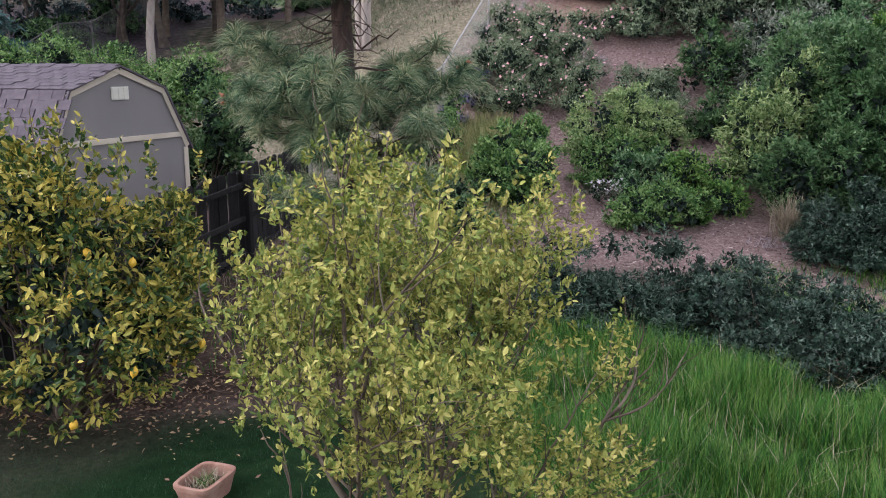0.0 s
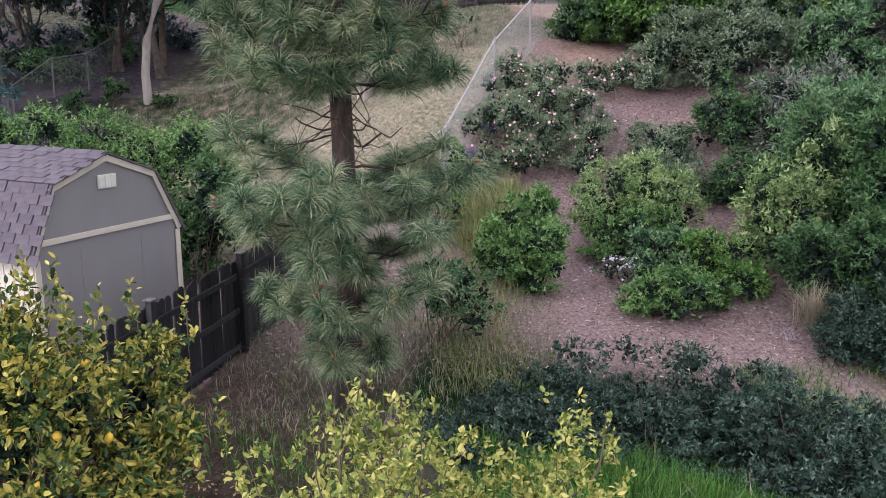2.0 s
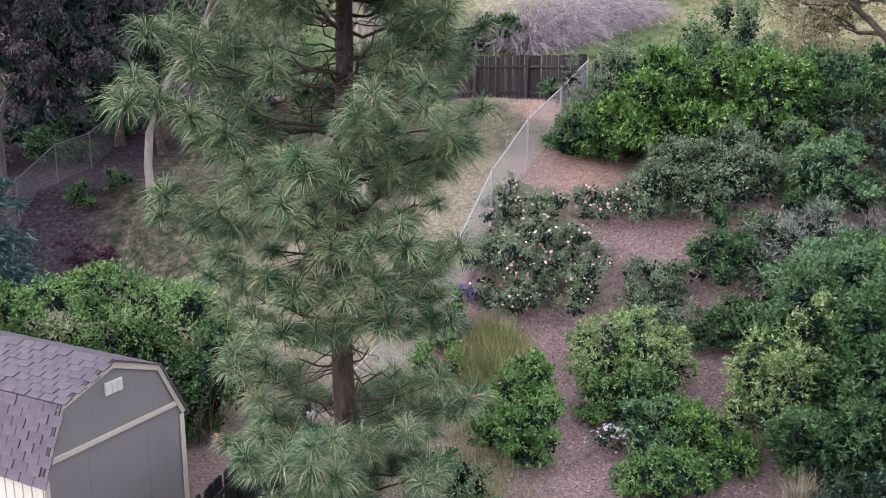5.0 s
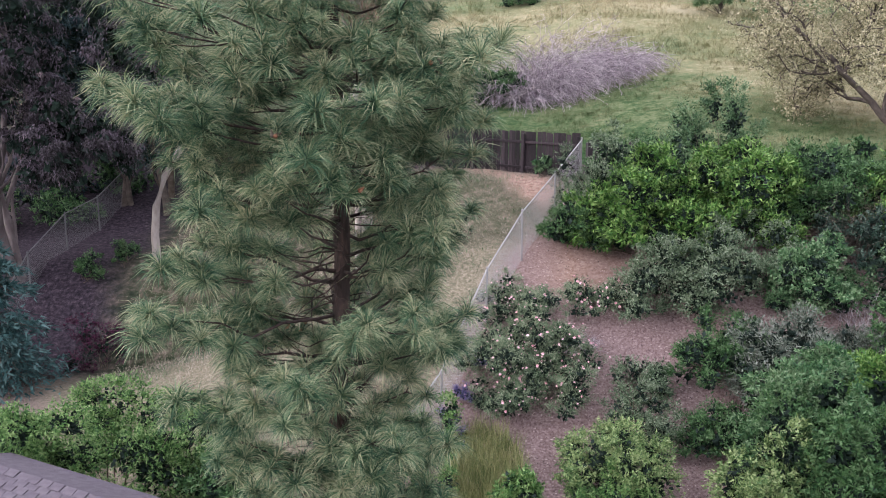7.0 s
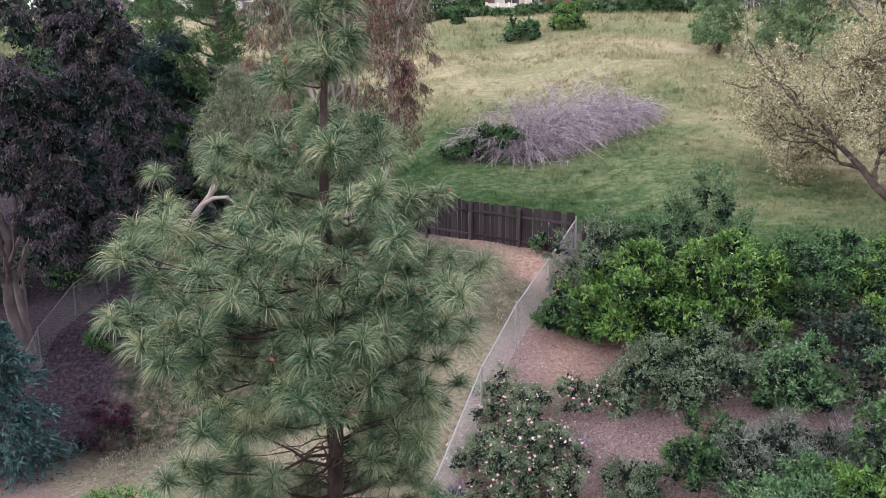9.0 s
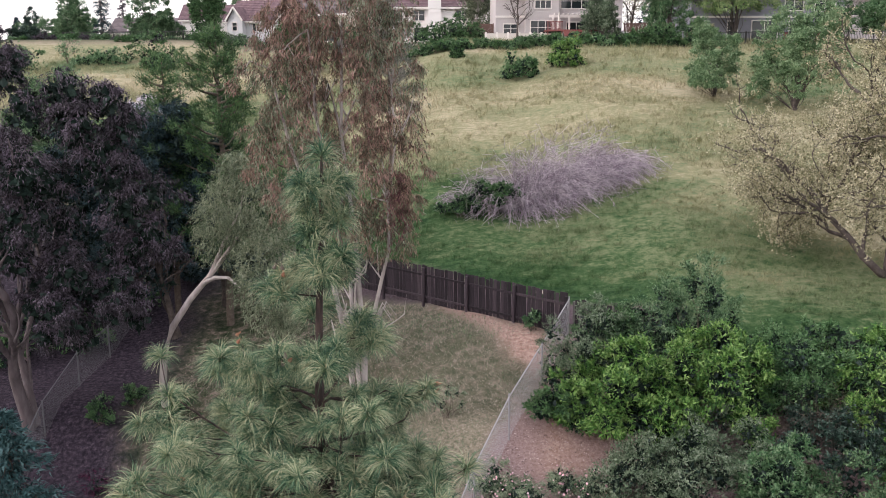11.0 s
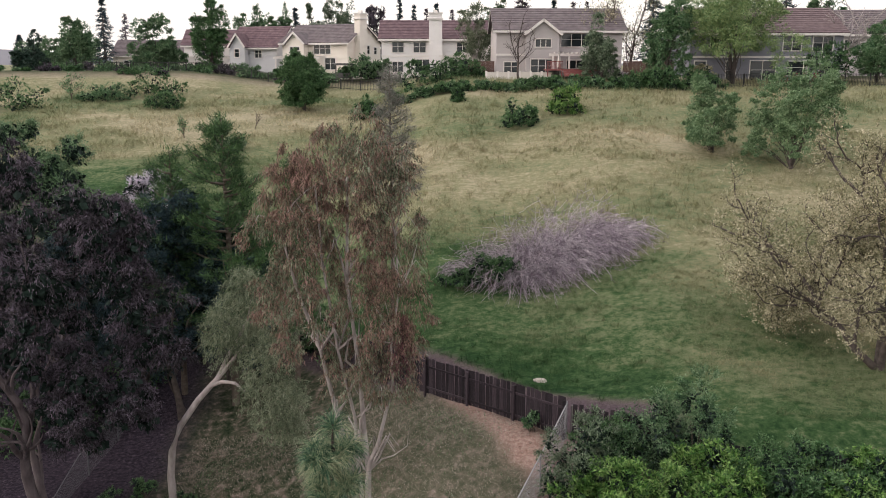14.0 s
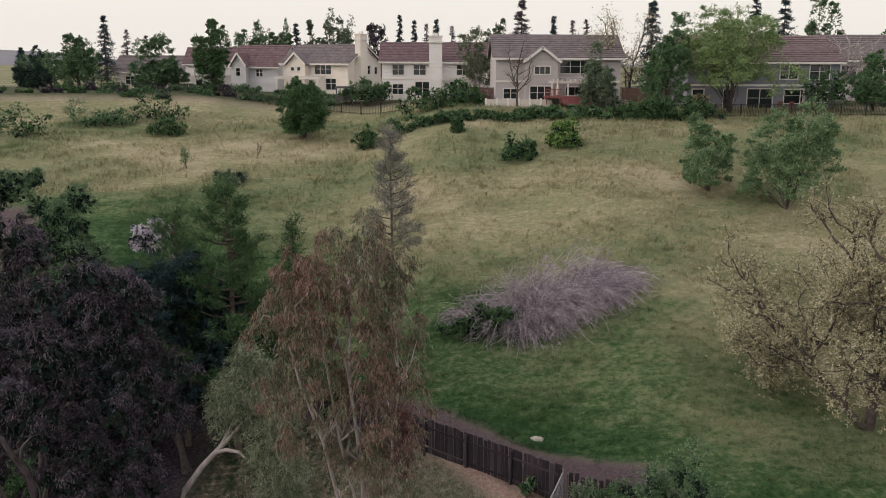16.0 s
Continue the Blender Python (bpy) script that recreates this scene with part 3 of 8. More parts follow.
def stems_to(tips, rng, count, thick, lean=0.5, root=0.1):
    """Bare stems from the foot to some of the tips."""
    lines = []
    for i in rng.choice(len(tips), min(count, len(tips)), replace=False):
        e = tips[i]
        s = np.array([rng.normal() * root, rng.normal() * root, -0.15])
        t = np.linspace(0, 1, 5)[:, None]
        mid = s + (e - s) * t
        mid[:, :2] -= (e - s)[:2] * (lean * t * (1 - t))
        mid += rng.normal(size=mid.shape) * np.linalg.norm(e - s) * 0.025 * (t > 0)
        lines.append((mid, thick * np.linspace(1, 0.25, 5)))
    return lines


def clumped(rng, tips, out, size, each=11):
    """Gather shoots into separate domed sprays with gaps of shade between them."""
    n = max(4, len(tips) // each)
    lead = rng.choice(len(tips), n, replace=False)
    k = rng.integers(0, n, len(tips))
    d = unit(rng.normal(size=(len(tips), 3)) + out[lead][k] * 0.9 + np.array([0, 0, 0.5]))
    reach = size * rng.uniform(0.6, 1.35, n)[k][:, None] * np.array([1.15, 1.15, 0.7])
    at = tips[lead][k] + d * reach * rng.uniform(0.55, 1.0, (len(tips), 1))
    at[:, 2] = np.maximum(at[:, 2], 0.03)
    return at, unit(d + out[lead][k] * 0.4)


def bush(name, x, y, rx, ry, h, mat, label, category="shrub", leaves=5000, leaf=0.06, width=0.5, lobes=9, per=7, sprig=0.14, seed=1,
         flat=0.5, droop=0.0, fine=False, inner=0.25, low=0.35, size=0.5, floor=0.0, stems=14, thick=0.014, stem_mat=None, flowers=None, group="", z=None, spread=0.8, simple=False, clump=0.0, loose=0.6):
    """A shrub: stems, uneven lobes of sprigs, and flowers where it blooms: (material, count, size, label)."""
    rng = np.random.default_rng(seed)
    ob = thing(name, x, y, label, category, group=group, z=z)
    c, r = lumps(rng, rx, ry, h, lobes, low, size)
    want = leaves // per
    tips, out = crown_tips(rng, c, r, want * 3, floor, inner)
    tips, out = tips[:want], out[:want]
    half = int(len(tips) * loose)
    ct, co = clumped(rng, tips[half:], out[half:], clump or float(np.clip(0.085 * (rx + h), 0.1, 0.3)), 16)
    tips, out = np.concatenate([tips[:half], ct]), np.concatenate([out[:half], co])
    at, d = sprigs(tips, out, per, sprig, rng, spread=spread, droop=droop)
    # near-black leaves inside, their colour standing in for shade between the sprays
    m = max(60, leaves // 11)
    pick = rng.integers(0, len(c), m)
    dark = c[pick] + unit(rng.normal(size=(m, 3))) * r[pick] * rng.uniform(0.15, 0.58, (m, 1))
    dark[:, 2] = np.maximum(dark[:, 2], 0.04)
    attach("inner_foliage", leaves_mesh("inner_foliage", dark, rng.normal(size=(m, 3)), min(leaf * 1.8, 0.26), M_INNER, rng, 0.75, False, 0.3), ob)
    attach("foliage", leaves_mesh("foliage", at, d, leaf, mat, rng, width, fine, flat, simple=simple), ob)
    if stems:
        attach("stemwood", tubes_mesh("stemwood", stems_to(tips, rng, stems, thick), stem_mat or M_TWIG, 4), ob, kind="stuff")
    if flowers:
        fm, n, s, fl = flowers
        k = rng.choice(len(tips), min(n, len(tips)), replace=False)
        k = k[tips[k][:, 2] > h * 0.2]
        kinds = [petals_mesh("flower", np.zeros((1, 3)), np.array([[0, 0, 1.0]]), s * f, fm, rng) for f in (0.75, 1.0, 1.25)]
        for j in k:
            f = new("flower", kinds[int(rng.integers(3))])
            f.parent = ob
            way = Vector(out[j] * 0.6 + np.array([0, -0.25, 0.5]) + rng.normal(size=3) * 0.2)
            f.matrix_local = Matrix.Translation(tips[j] + out[j] * 0.04) @ way.to_track_quat("Z", "Y").to_matrix().to_4x4()
    return ob


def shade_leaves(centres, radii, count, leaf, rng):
    """Near-black leaves that put the shade inside a crown into their colour."""
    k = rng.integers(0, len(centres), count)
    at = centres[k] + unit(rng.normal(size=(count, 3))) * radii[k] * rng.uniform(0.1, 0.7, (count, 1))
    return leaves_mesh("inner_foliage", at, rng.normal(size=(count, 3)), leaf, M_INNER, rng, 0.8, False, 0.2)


def petals_mesh(name, at, face, size, mat, rng, petals=5):
    """Open five-petalled flowers."""
    n = len(at)
    face = unit(face + rng.normal(size=(n, 3)) * 0.3)
    u = unit(np.cross(face, rng.normal(size=(n, 3))))
    w = np.cross(face, u)
    s = size * rng.uniform(0.7, 1.25, (n, 1))
    ring = []
    for k in range(petals):
        a0, a1 = 2 * np.pi * (k - 0.42) / petals, 2 * np.pi * (k + 0.42) / petals
        am = 2 * np.pi * k / petals
        ring += [at - face * s * 0.05, at + s * 0.42 * (u * np.cos(a0) + w * np.sin(a0)) + face * s * 0.1,
                 at + s * 0.5 * (u * np.cos(am) + w * np.sin(am)) + face * s * 0.17, at + s * 0.42 * (u * np.cos(a1) + w * np.sin(a1)) + face * s * 0.1]
    V = np.stack(ring, 1).reshape(-1, 3)
    return quick_mesh(name, V, np.arange(n * petals * 4).reshape(-1, 4), [mat])


def limb(rng, start, way, length, radius, level, spec, lines, tips):
    """One limb and, by recursion, the limbs that spring from it. spec: per level (children, length ratio, angle, upward pull)."""
    n = 7
    p, d = np.array(start, float), unit(np.array(way, float))
    pts, step = [p.copy()], length / (n - 1)
    pull = spec[level][3]
    for i in range(n - 1):
        d = unit(d + rng.normal(size=3) * spec[level][4] + np.array([0, 0, pull]) * 0.25)
        p = p + d * step
        pts.append(p.copy())
    pts = np.array(pts)
    end = 0.45 if level + 1 < len(spec) else 0.25
    lines.append((pts, radius * np.linspace(1, end, n)))
    if level + 1 >= len(spec):
        tips.append((pts[-1], d))
        tips.append((pts[-3], unit(d + rng.normal(size=3) * 0.6)))
        return
    count, ratio, angle = spec[level][:3]
    for k in range(count):
        t = rng.uniform(0.35, 1.0) if k else 1.0
        q = min(int(t * (n - 1)), n - 1)
        side = unit(np.cross(d, rng.normal(size=3)))
        a = radians(angle) * rng.uniform(0.6, 1.3) * (0.4 if not k else 1)
        way2 = unit(pts[q] - pts[max(q - 1, 0)]) * math.cos(a) + side * math.sin(a)
        limb(rng, pts[q], way2, length * ratio * rng.uniform(0.7, 1.2), radius * (0.5 + 0.15 * (k == 0)), level + 1, spec, lines, tips)


def leafy_tree(name, x, y, h, radius, spec, mat, bark, label, leaves=12000, leaf=0.08, width=0.5, per=9, sprig=0.35, seed=1, trunks=((0, 0, 1),), first=0.35,
               droop=0.0, flat=0.4, category="tree", fine=False, group="", z=None, spread=0.8, extra=None, twig_sides=5, parts=("trunk", "crown"), simple=False):
    rng = np.random.default_rng(seed)
    ob = thing(name, x, y, label, category, group=group, z=z)
    lines, tips = [], []
    for way in trunks:
        limb(rng, (rng.normal() * 0.1, rng.normal() * 0.1, -0.2), way, h * first, radius, 0, spec, lines, tips)
    wood(lines, bark, ob, twig_sides, parts[0])
    T = np.array([t[0] for t in tips])
    D = np.array([t[1] for t in tips])
    k = rng.integers(0, len(T), leaves // per)
    at = T[k] + rng.normal(size=(len(k), 3)) * sprig
    a, d = sprigs(at, unit(D[k] + rng.normal(size=(len(k), 3)) * 0.6), per, sprig, rng, spread=spread, droop=droop)
    attach(parts[1], leaves_mesh(parts[1], a, d, leaf, mat, rng, width, fine, flat, simple=simple), ob)
    return ob


def conifer(name, x, y, h, r, mat, label, seed, tiers=14, per=5, needles=2600, bare=0.12, droop=0.15, leaf=0.5, z=None, group="", bark=None, width=0.4, shape=0.8, puff=0.07):
    """A spire of tiered boughs carrying flat sprays."""
    rng = np.random.default_rng(seed)
    ob = thing(name, x, y, label, "tree", group=group, z=z)
    lines = [(np.array([[0, 0, -0.2], [rng.normal() * 0.05 * r, rng.normal() * 0.05 * r, h * 0.5], [0, 0, h]]), h * np.array([0.018, 0.011, 0.002]))]
    P, D = [], []
    for i in range(tiers):
        t = (i + rng.uniform(0, 0.6)) / tiers
        zt = h * (bare + (1 - bare) * t)
        for k in range(per):
            rt = r * (1 - t) ** shape * rng.uniform(0.55, 1.15) + 0.06
            zt = h * (bare + (1 - bare) * min(0.985, t + rng.uniform(0, 1.0) / tiers))
            a = rng.uniform(0, 2 * np.pi)
            e = np.array([math.cos(a) * rt, math.sin(a) * rt, zt - droop * rt + rng.normal() * 0.1 * rt])
            s = np.array([0, 0, zt])
            mid = (s + e) / 2 + np.array([0, 0, -0.08 * rt])
            lines.append((np.array([s, mid, e]), h * np.array([0.005, 0.0035, 0.001])))
            m = max(4, int(needles / (tiers * per)))
            q = rng.uniform(0.08, 1.05, (m, 1)) ** 0.75
            P.append(s + (e - s) * q + rng.normal(size=(m, 3)) * rt * np.array([0.13, 0.13, puff]))
            D.append(unit((e - s) + rng.normal(size=(m, 3)) * rt * 0.7))
    wood(lines, bark or M_OAKBARK, ob, 5)
    attach("crown", leaves_mesh("crown", np.concatenate(P), np.concatenate(D), leaf, mat, rng, width, False, 0.4, simple=True), ob)
    return ob


def blades_mesh(name, xy, height, mat, rng, width=0.012, lean=0.35, z=None, simple=False):
    """Grass blades, each a bent tapering strip, set on the ground."""
    n = len(xy)
    z = heights(xy[:, 0], xy[:, 1]) if z is None else z
    h = height * rng.uniform(0.55, 1.25, (n, 1))
    a = rng.uniform(0, 2 * np.pi, n)
    out = np.stack([np.cos(a), np.sin(a), 0 * a], 1)
    side = np.stack([-np.sin(a), np.cos(a), 0 * a], 1) * width * rng.uniform(0.6, 1.3, (n, 1))
    b = np.column_stack([xy, z - 0.02])
    k = lean * rng.uniform(0.2, 1.4, (n, 1))
    m = b + np.array([0, 0, 1.0]) * h * 0.45 + out * h * k * 0.2
    t = b + np.array([0, 0, 1.0]) * h * (1 - 0.25 * k) + out * h * k
    if simple:
        return quick_mesh(name, np.stack([b + side, b - side, t], 1).reshape(-1, 3), np.arange(n * 3).reshape(-1, 3), [mat])
    V = np.stack([b, m + side, m - side, t], 1).reshape(-1, 3)
    F = (np.arange(n)[:, None] * 4 + np.array([[0, 1, 2, 2, 1, 3]])).reshape(-1, 3)
    return quick_mesh(name, V, F, [mat])


# ---- the fences ----
def picket_mesh(h, w=0.14, t=0.02, ear=0.03):
    bm = prism([(-w / 2, 0), (w / 2, 0), (w / 2, h - ear), (w / 2 - ear, h), (-w / 2 + ear, h), (-w / 2, h - ear)], t)
    me = bpy.data.meshes.new("picket")
    bm.to_mesh(me)
    bm.free()
    return me


def board_fence(name, stations, h, mat, post_mat, label, seed, w=0.14, gap=0.012, rails=(0.25, 0.95, 1.5), rails_front=True, post_extra=0.12, caps=True, flat_top=False, rough_top=0.02, proud=0.0):
    """Posts at the stations (x, y, foot z), rails between them, and one board after the other."""
    rng = np.random.default_rng(seed)
    ob = tagged(new(name), label, "fence")
    ob.matrix_world = Matrix.Translation((stations[0][0], stations[0][1], stations[0][2]))
    o = Vector(ob.location)
    kinds = []
    for k in range(4):
        me = picket_mesh(h + rng.uniform(-rough_top, rough_top), w * rng.uniform(0.93, 1.0), ear=0.004 if flat_top else 0.035)
        me.materials.append(mat)
        kinds.append(me)
    for i, (a, b) in enumerate(zip(stations[:-1], stations[1:])):
        a, b = Vector(a) - o, Vector(b) - o
        run = Vector((b.x - a.x, b.y - a.y, 0))
        turn = math.degrees(math.atan2(run.y, run.x))
        front = Vector((math.sin(radians(turn)), -math.cos(radians(turn)), 0))
        n = int(run.length / (w + gap))
        for k in range(n):
            q = a + (b - a) * ((k + 0.5) / n)
            p = new("picket", kinds[int(rng.integers(4))])
            p.parent = ob
            p.matrix_local = pose(q.x + front.x * proud, q.y + front.y * proud, q.z + 0.02 + rng.uniform(-0.015, 0.015), rng.normal() * 0.5, rng.normal() * 0.8, turn + rng.normal() * 1.2)
        for rz in rails:
            c = front * (0.045 if rails_front else -0.05)
            bm = bmesh.new()
            s, e = a + c + Vector((0, 0, rz)), b + c + Vector((0, 0, rz))
            m = Matrix.Translation((s + e) / 2) @ (e - s).to_track_quat("X", "Z").to_matrix().to_4x4()
            box((e - s).length, 0.04, 0.09, bm=bm, z=-0.045, bevel=0.006)
            bm.transform(m)
            part("rail", bm, post_mat, ob)
    for i, st in enumerate(stations):
        p = Vector(st) - o
        a, b = Vector(stations[max(i - 1, 0)]), Vector(stations[min(i + 1, len(stations) - 1)])
        turn = math.atan2(b.y - a.y, b.x - a.x)
        f = Vector((math.sin(turn), -math.cos(turn), 0)) * (0.09 if rails_front else -0.09)
        bm = box(0.1, 0.1, h + post_extra + 0.25, bevel=0.008)
        po = part("post", bm, post_mat, ob, at=Matrix.Translation((p.x + f.x, p.y + f.y, p.z - 0.25)) @ Matrix.Rotation(turn, 4, "Z"))
        if caps:
            part("cap", box(0.15, 0.15, 0.03, z=h + post_extra + 0.25, bevel=0.008), M_GREYWOOD, po)
    return ob


d = Vector((0.325, 0.945, 0))
near_line = [Vector((-4.07, 12.46, 0)) + d * k for k in (-4.8, -2.4, 0, 2.3, 4.6)]
board_fence("board_fence", [(p.x, p.y, zz) for p, zz in zip(near_line, (1.3, 1.32, 1.42, 1.6, 1.85))], 1.62, M_DARKWOOD, M_DARKWOOD,
            "dark weathered dog-eared board fence with rails and capped posts", 3, rails=(0.2, 0.8, 1.38))
far_line = [(x, y, surf(x, y)) for x, y in ((5.12, 31.85), (3.3, 33.42), (1.48, 34.98), (-0.34, 36.55), (-2.16, 38.1), (-4.0, 39.7))]
far_line = [(x, y, 8.28 - 0.01 * k) for k, (x, y, z) in enumerate(far_line)]
board_fence("board_fence", far_line, 1.62, M_PURPLEWOOD, M_PURPLEWOOD, "aged brown-purple board fence along the top of the terrace", 5, w=0.17, rails=(0.3, 1.25),
            rails_front=False, post_extra=-0.05, caps=False, flat_top=True, rough_top=0.04)
low_line = [(x, y, 8.2) for x, y in ((5.35, 31.72), (6.9, 31.05), (8.5, 30.3))]
board_fence("board_fence", low_line, 1.42, M_PURPLEWOOD, M_GREYWOOD, "low broken end of the old board fence, boards grey and gapped", 6, w=0.17, gap=0.05, rails=(0.3, 1.2),
            rails_front=False, post_extra=0.02, caps=False, flat_top=True, rough_top=0.1)
# fence rail and dark boards running off behind the shrubs at the meadow's edge
edge_line = [(8.5, 30.3, surf(8.5, 30.3)), (12, 28.9, surf(12, 28.9)), (16, 28.4, surf(16, 28.4)), (20.5, 28.2, surf(20.5, 28.2))]
board_fence("board_fence", edge_line, 1.2, M_DARKWOOD, M_DARKWOOD, "dark board fence half hidden behind shrubs", 8, w=0.17, gap=0.03, rails=(0.3, 1.0), rails_front=False, post_extra=0.05, caps=False, flat_top=True, rough_top=0.06)


def chain_link(stations, h, label, seed, metal, mesh_r=0.0027, step=0.075):
    """Round posts, a top rail and a woven wire mesh."""
    rng = np.random.default_rng(seed)
    ob = tagged(new("chain_link_fence"), label, "fence")
    ob.location = stations[0]
    o = np.array(stations[0])
    S = [np.array(s) - o for s in stations]
    for i, s in enumerate(S):
        bm = rod((0, 0, -0.25), (0, 0, h + 0.05), 0.03, sides=10)
        bmesh.ops.create_uvsphere(bm, u_segments=8, v_segments=5, radius=0.036, matrix=Matrix.Translation((0, 0, h + 0.055)))
        part("post", bm, metal, ob, at=Matrix.Translation(s) @ pose(0, 0, 0, rng.normal() * 0.8, rng.normal() * 0.8, 0))
    for a, b in zip(S[:-1], S[1:]):
        e = np.array([0, 0, h])
        part("top_rail", rod(a + e, b + e, 0.021, sides=8), metal, ob)
        L = np.linalg.norm((b - a)[:2])
        lines = []
        n = int((L + h) / step)
        for sign in (1, -1):
            for k in range(n):
                u0 = k * step - (h if sign > 0 else 0)
                p, q = (u0, 0.04), (u0 + sign * (h - 0.04), h)
                if sign < 0:
                    p, q = (u0, 0.04), (u0 - (h - 0.04), h)
                lo, hi = max(min(p[0], q[0]), 0), min(max(p[0], q[0]), L)
                if hi - lo < 0.02:
                    continue
                f = lambda u: p[1] + (q[1] - p[1]) * (u - p[0]) / (q[0] - p[0])
                pts = []
                for u in (lo, hi):
                    w = a + (b - a) * (u / L)
                    pts.append([w[0], w[1], w[2] + f(u)])
                lines.append((np.array(pts), [mesh_r, mesh_r]))
        attach("wire_mesh", tubes_mesh("wire_mesh", lines, metal, 3), ob)
    return ob


u = np.array([0.432, 0.902])
links = [np.array([1.4, 23.9]) + u * k for k in (-8.7, -5.8, -2.9, 0, 2.75, 5.8, 8.75)]
chain_link([(p[0], p[1], surf(p[0], p[1]) - 0.02) for p in links], 1.5, "galvanised chain-link fence climbing the bank to the board fence", 2, M_STEEL)
left = [np.array([-15.2, 29.0]) + np.array([0.055, 0.998]) * k for k in (0, 3, 6, 9, 12, 15, 18)]
chain_link([(p[0], p[1], surf(p[0], p[1]) - 0.02) for p in left], 1.5, "galvanised chain-link fence in the shade of the trees", 4, M_SHADESTEEL)


# ---- the shed ----
def shed():
    ob = tagged(new("garden_shed"), "grey barn-shaped garden shed with cream trim and shingled roof", "shed")
    turn = math.degrees(math.atan2(0.889, 0.458))
    ob.matrix_world = pose(-5.28, 14.63, 1.4, 0, 0, turn)
    # local: x along the gable, y into the building, z up
    H, K, R = 2.1, 3.17, 3.55
    depth = 4.2
    gable = [(-1.45, 0), (1.45, 0), (1.45, H + 0.06), (0.96, K - 0.05), (-0.02, R - 0.05), (-1.06, K - 0.05), (-1.45, H + 0.06)]
    part("gable_wall", prism(gable, 0.05), M_SHED, ob)
    part("back_wall", prism(gable, 0.05), M_SHED, ob, at=pose(0, depth - 0.05, 0))
    # side wall of upright boards
    for side in (-1, 1):
        w = part("side_wall", box(0.04, depth - 0.1, H, x=side * 1.43, y=depth / 2), M_CREAMWALL, ob)
        for k in range(20):
            part("batten", box(0.012, 0.16, H - 0.02, x=side * 1.456, y=0.15 + 0.205 * k, bevel=0.003), M_CREAMWALL, w)
    # panel joints on the gable
    for x in (-0.61, 0.61):
        part("panel_joint", box(0.012, 0.006, H + 0.05, x=x, y=-0.002), M_SHED, ob)

    def strip(p, q, width, y0=-0.025, t=0.025, name="trim"):
        p, q = Vector((p[0], 0, p[1])), Vector((q[0], 0, q[1]))
        v = q - p
        bm = box(v.length, t, width, bevel=0.004, z=-width / 2)
        m = Matrix.Translation((p + q) / 2 + Vector((0, y0, 0))) @ Matrix.Rotation(-math.atan2(v.z, v.x), 4, "Y")
        bm.transform(m)
        return part(name, bm, M_TRIM, ob)

    strip((-1.42, H + 0.24), (1.42, H + 0.24), 0.09, name="cross_band")
    for s in (-1, 1):
        strip((s * 1.42, 0), (s * 1.42, H), 0.1, name="corner_board")
        strip((s * 1.47, H + 0.02), (s * 1.01 - 0.05, K - 0.06), 0.1, y0=-0.03, name="barge_board")
        strip((s * 1.03 - 0.05, K - 0.06), (-0.02, R - 0.07), 0.1, y0=-0.032, name="barge_board")
        part("corner_board", box(0.025, 0.1, H, x=s * 1.465, y=0.05, bevel=0.003), M_TRIM, ob)
    vent = part("vent", box(0.36, 0.03, 0.22, x=-0.02, y=-0.018, z=R - 0.55, bevel=0.006), M_VENT, ob, "white louvred vent")
    for k in range(3):
        part("slat", box(0.1, 0.02, 0.19, x=-0.135 + 0.115 * k, y=-0.035, z=R - 0.535, bevel=0.004), M_VENT, vent)
    # roof decks and their shingles
    slopes = [((-1.06, K), (-0.02, R)), ((-1.55, H - 0.04), (-1.06, K)), ((0.96, K), (-0.02, R)), ((1.55, H - 0.04), (0.96, K))]
    rng = np.random.default_rng(4)
    tabs = []
    for k in range(5):
        bm = box(0.3 * (0.97 - 0.02 * k), 0.17, 0.008 + 0.003 * k, bevel=0.0)
        me = bpy.data.meshes.new("shingle")
        bm.to_mesh(me)
        bm.free()
        me.materials.append(M_SHINGLE)
        tabs.append(me)
    for i, (lo, hi) in enumerate(slopes):
        lo3, hi3 = Vector((lo[0], 0, lo[1])), Vector((hi[0], 0, hi[1]))
        v = hi3 - lo3
        out = Vector((-v.z, 0, v.x)).normalized()
        if out.z < 0:
            out = -out
        m = Matrix((Vector((0, 1, 0)), v.normalized(), out)).transposed().to_4x4()
        if m.determinant() < 0:
            m = Matrix((Vector((0, -1, 0)), v.normalized(), out)).transposed().to_4x4()
        bm = box(depth + 0.16, v.length, 0.03)
        bm.transform(Matrix.Translation((lo3 + hi3) / 2 + Vector((0, depth / 2, 0)) + out * -0.005) @ m)
        deck = part("roof", bm, M_SHINGLE, ob)
        if i > 1:
            continue
        rows = int(v.length / 0.135)
        for r in range(rows):
            off = (r % 2) * 0.15 + rng.uniform(-0.03, 0.03)
            for c in range(int(depth / 0.3) + 1):
                y = -0.06 + c * 0.3 + off
                if y > depth + 0.05:
                    continue
                q = lo3 + v.normalized() * (0.07 + r * v.length / rows) + Vector((0, y, 0)) + out * (0.03 + 0.003 * (c % 2))
                p = new("shingle", tabs[int(rng.integers(5))])
                p.parent = deck
                p.matrix_local = Matrix.Translation(q) @ m @ pose(0, 0, 0, -2.2, 0, rng.normal() * 0.6)
    return ob


shed()


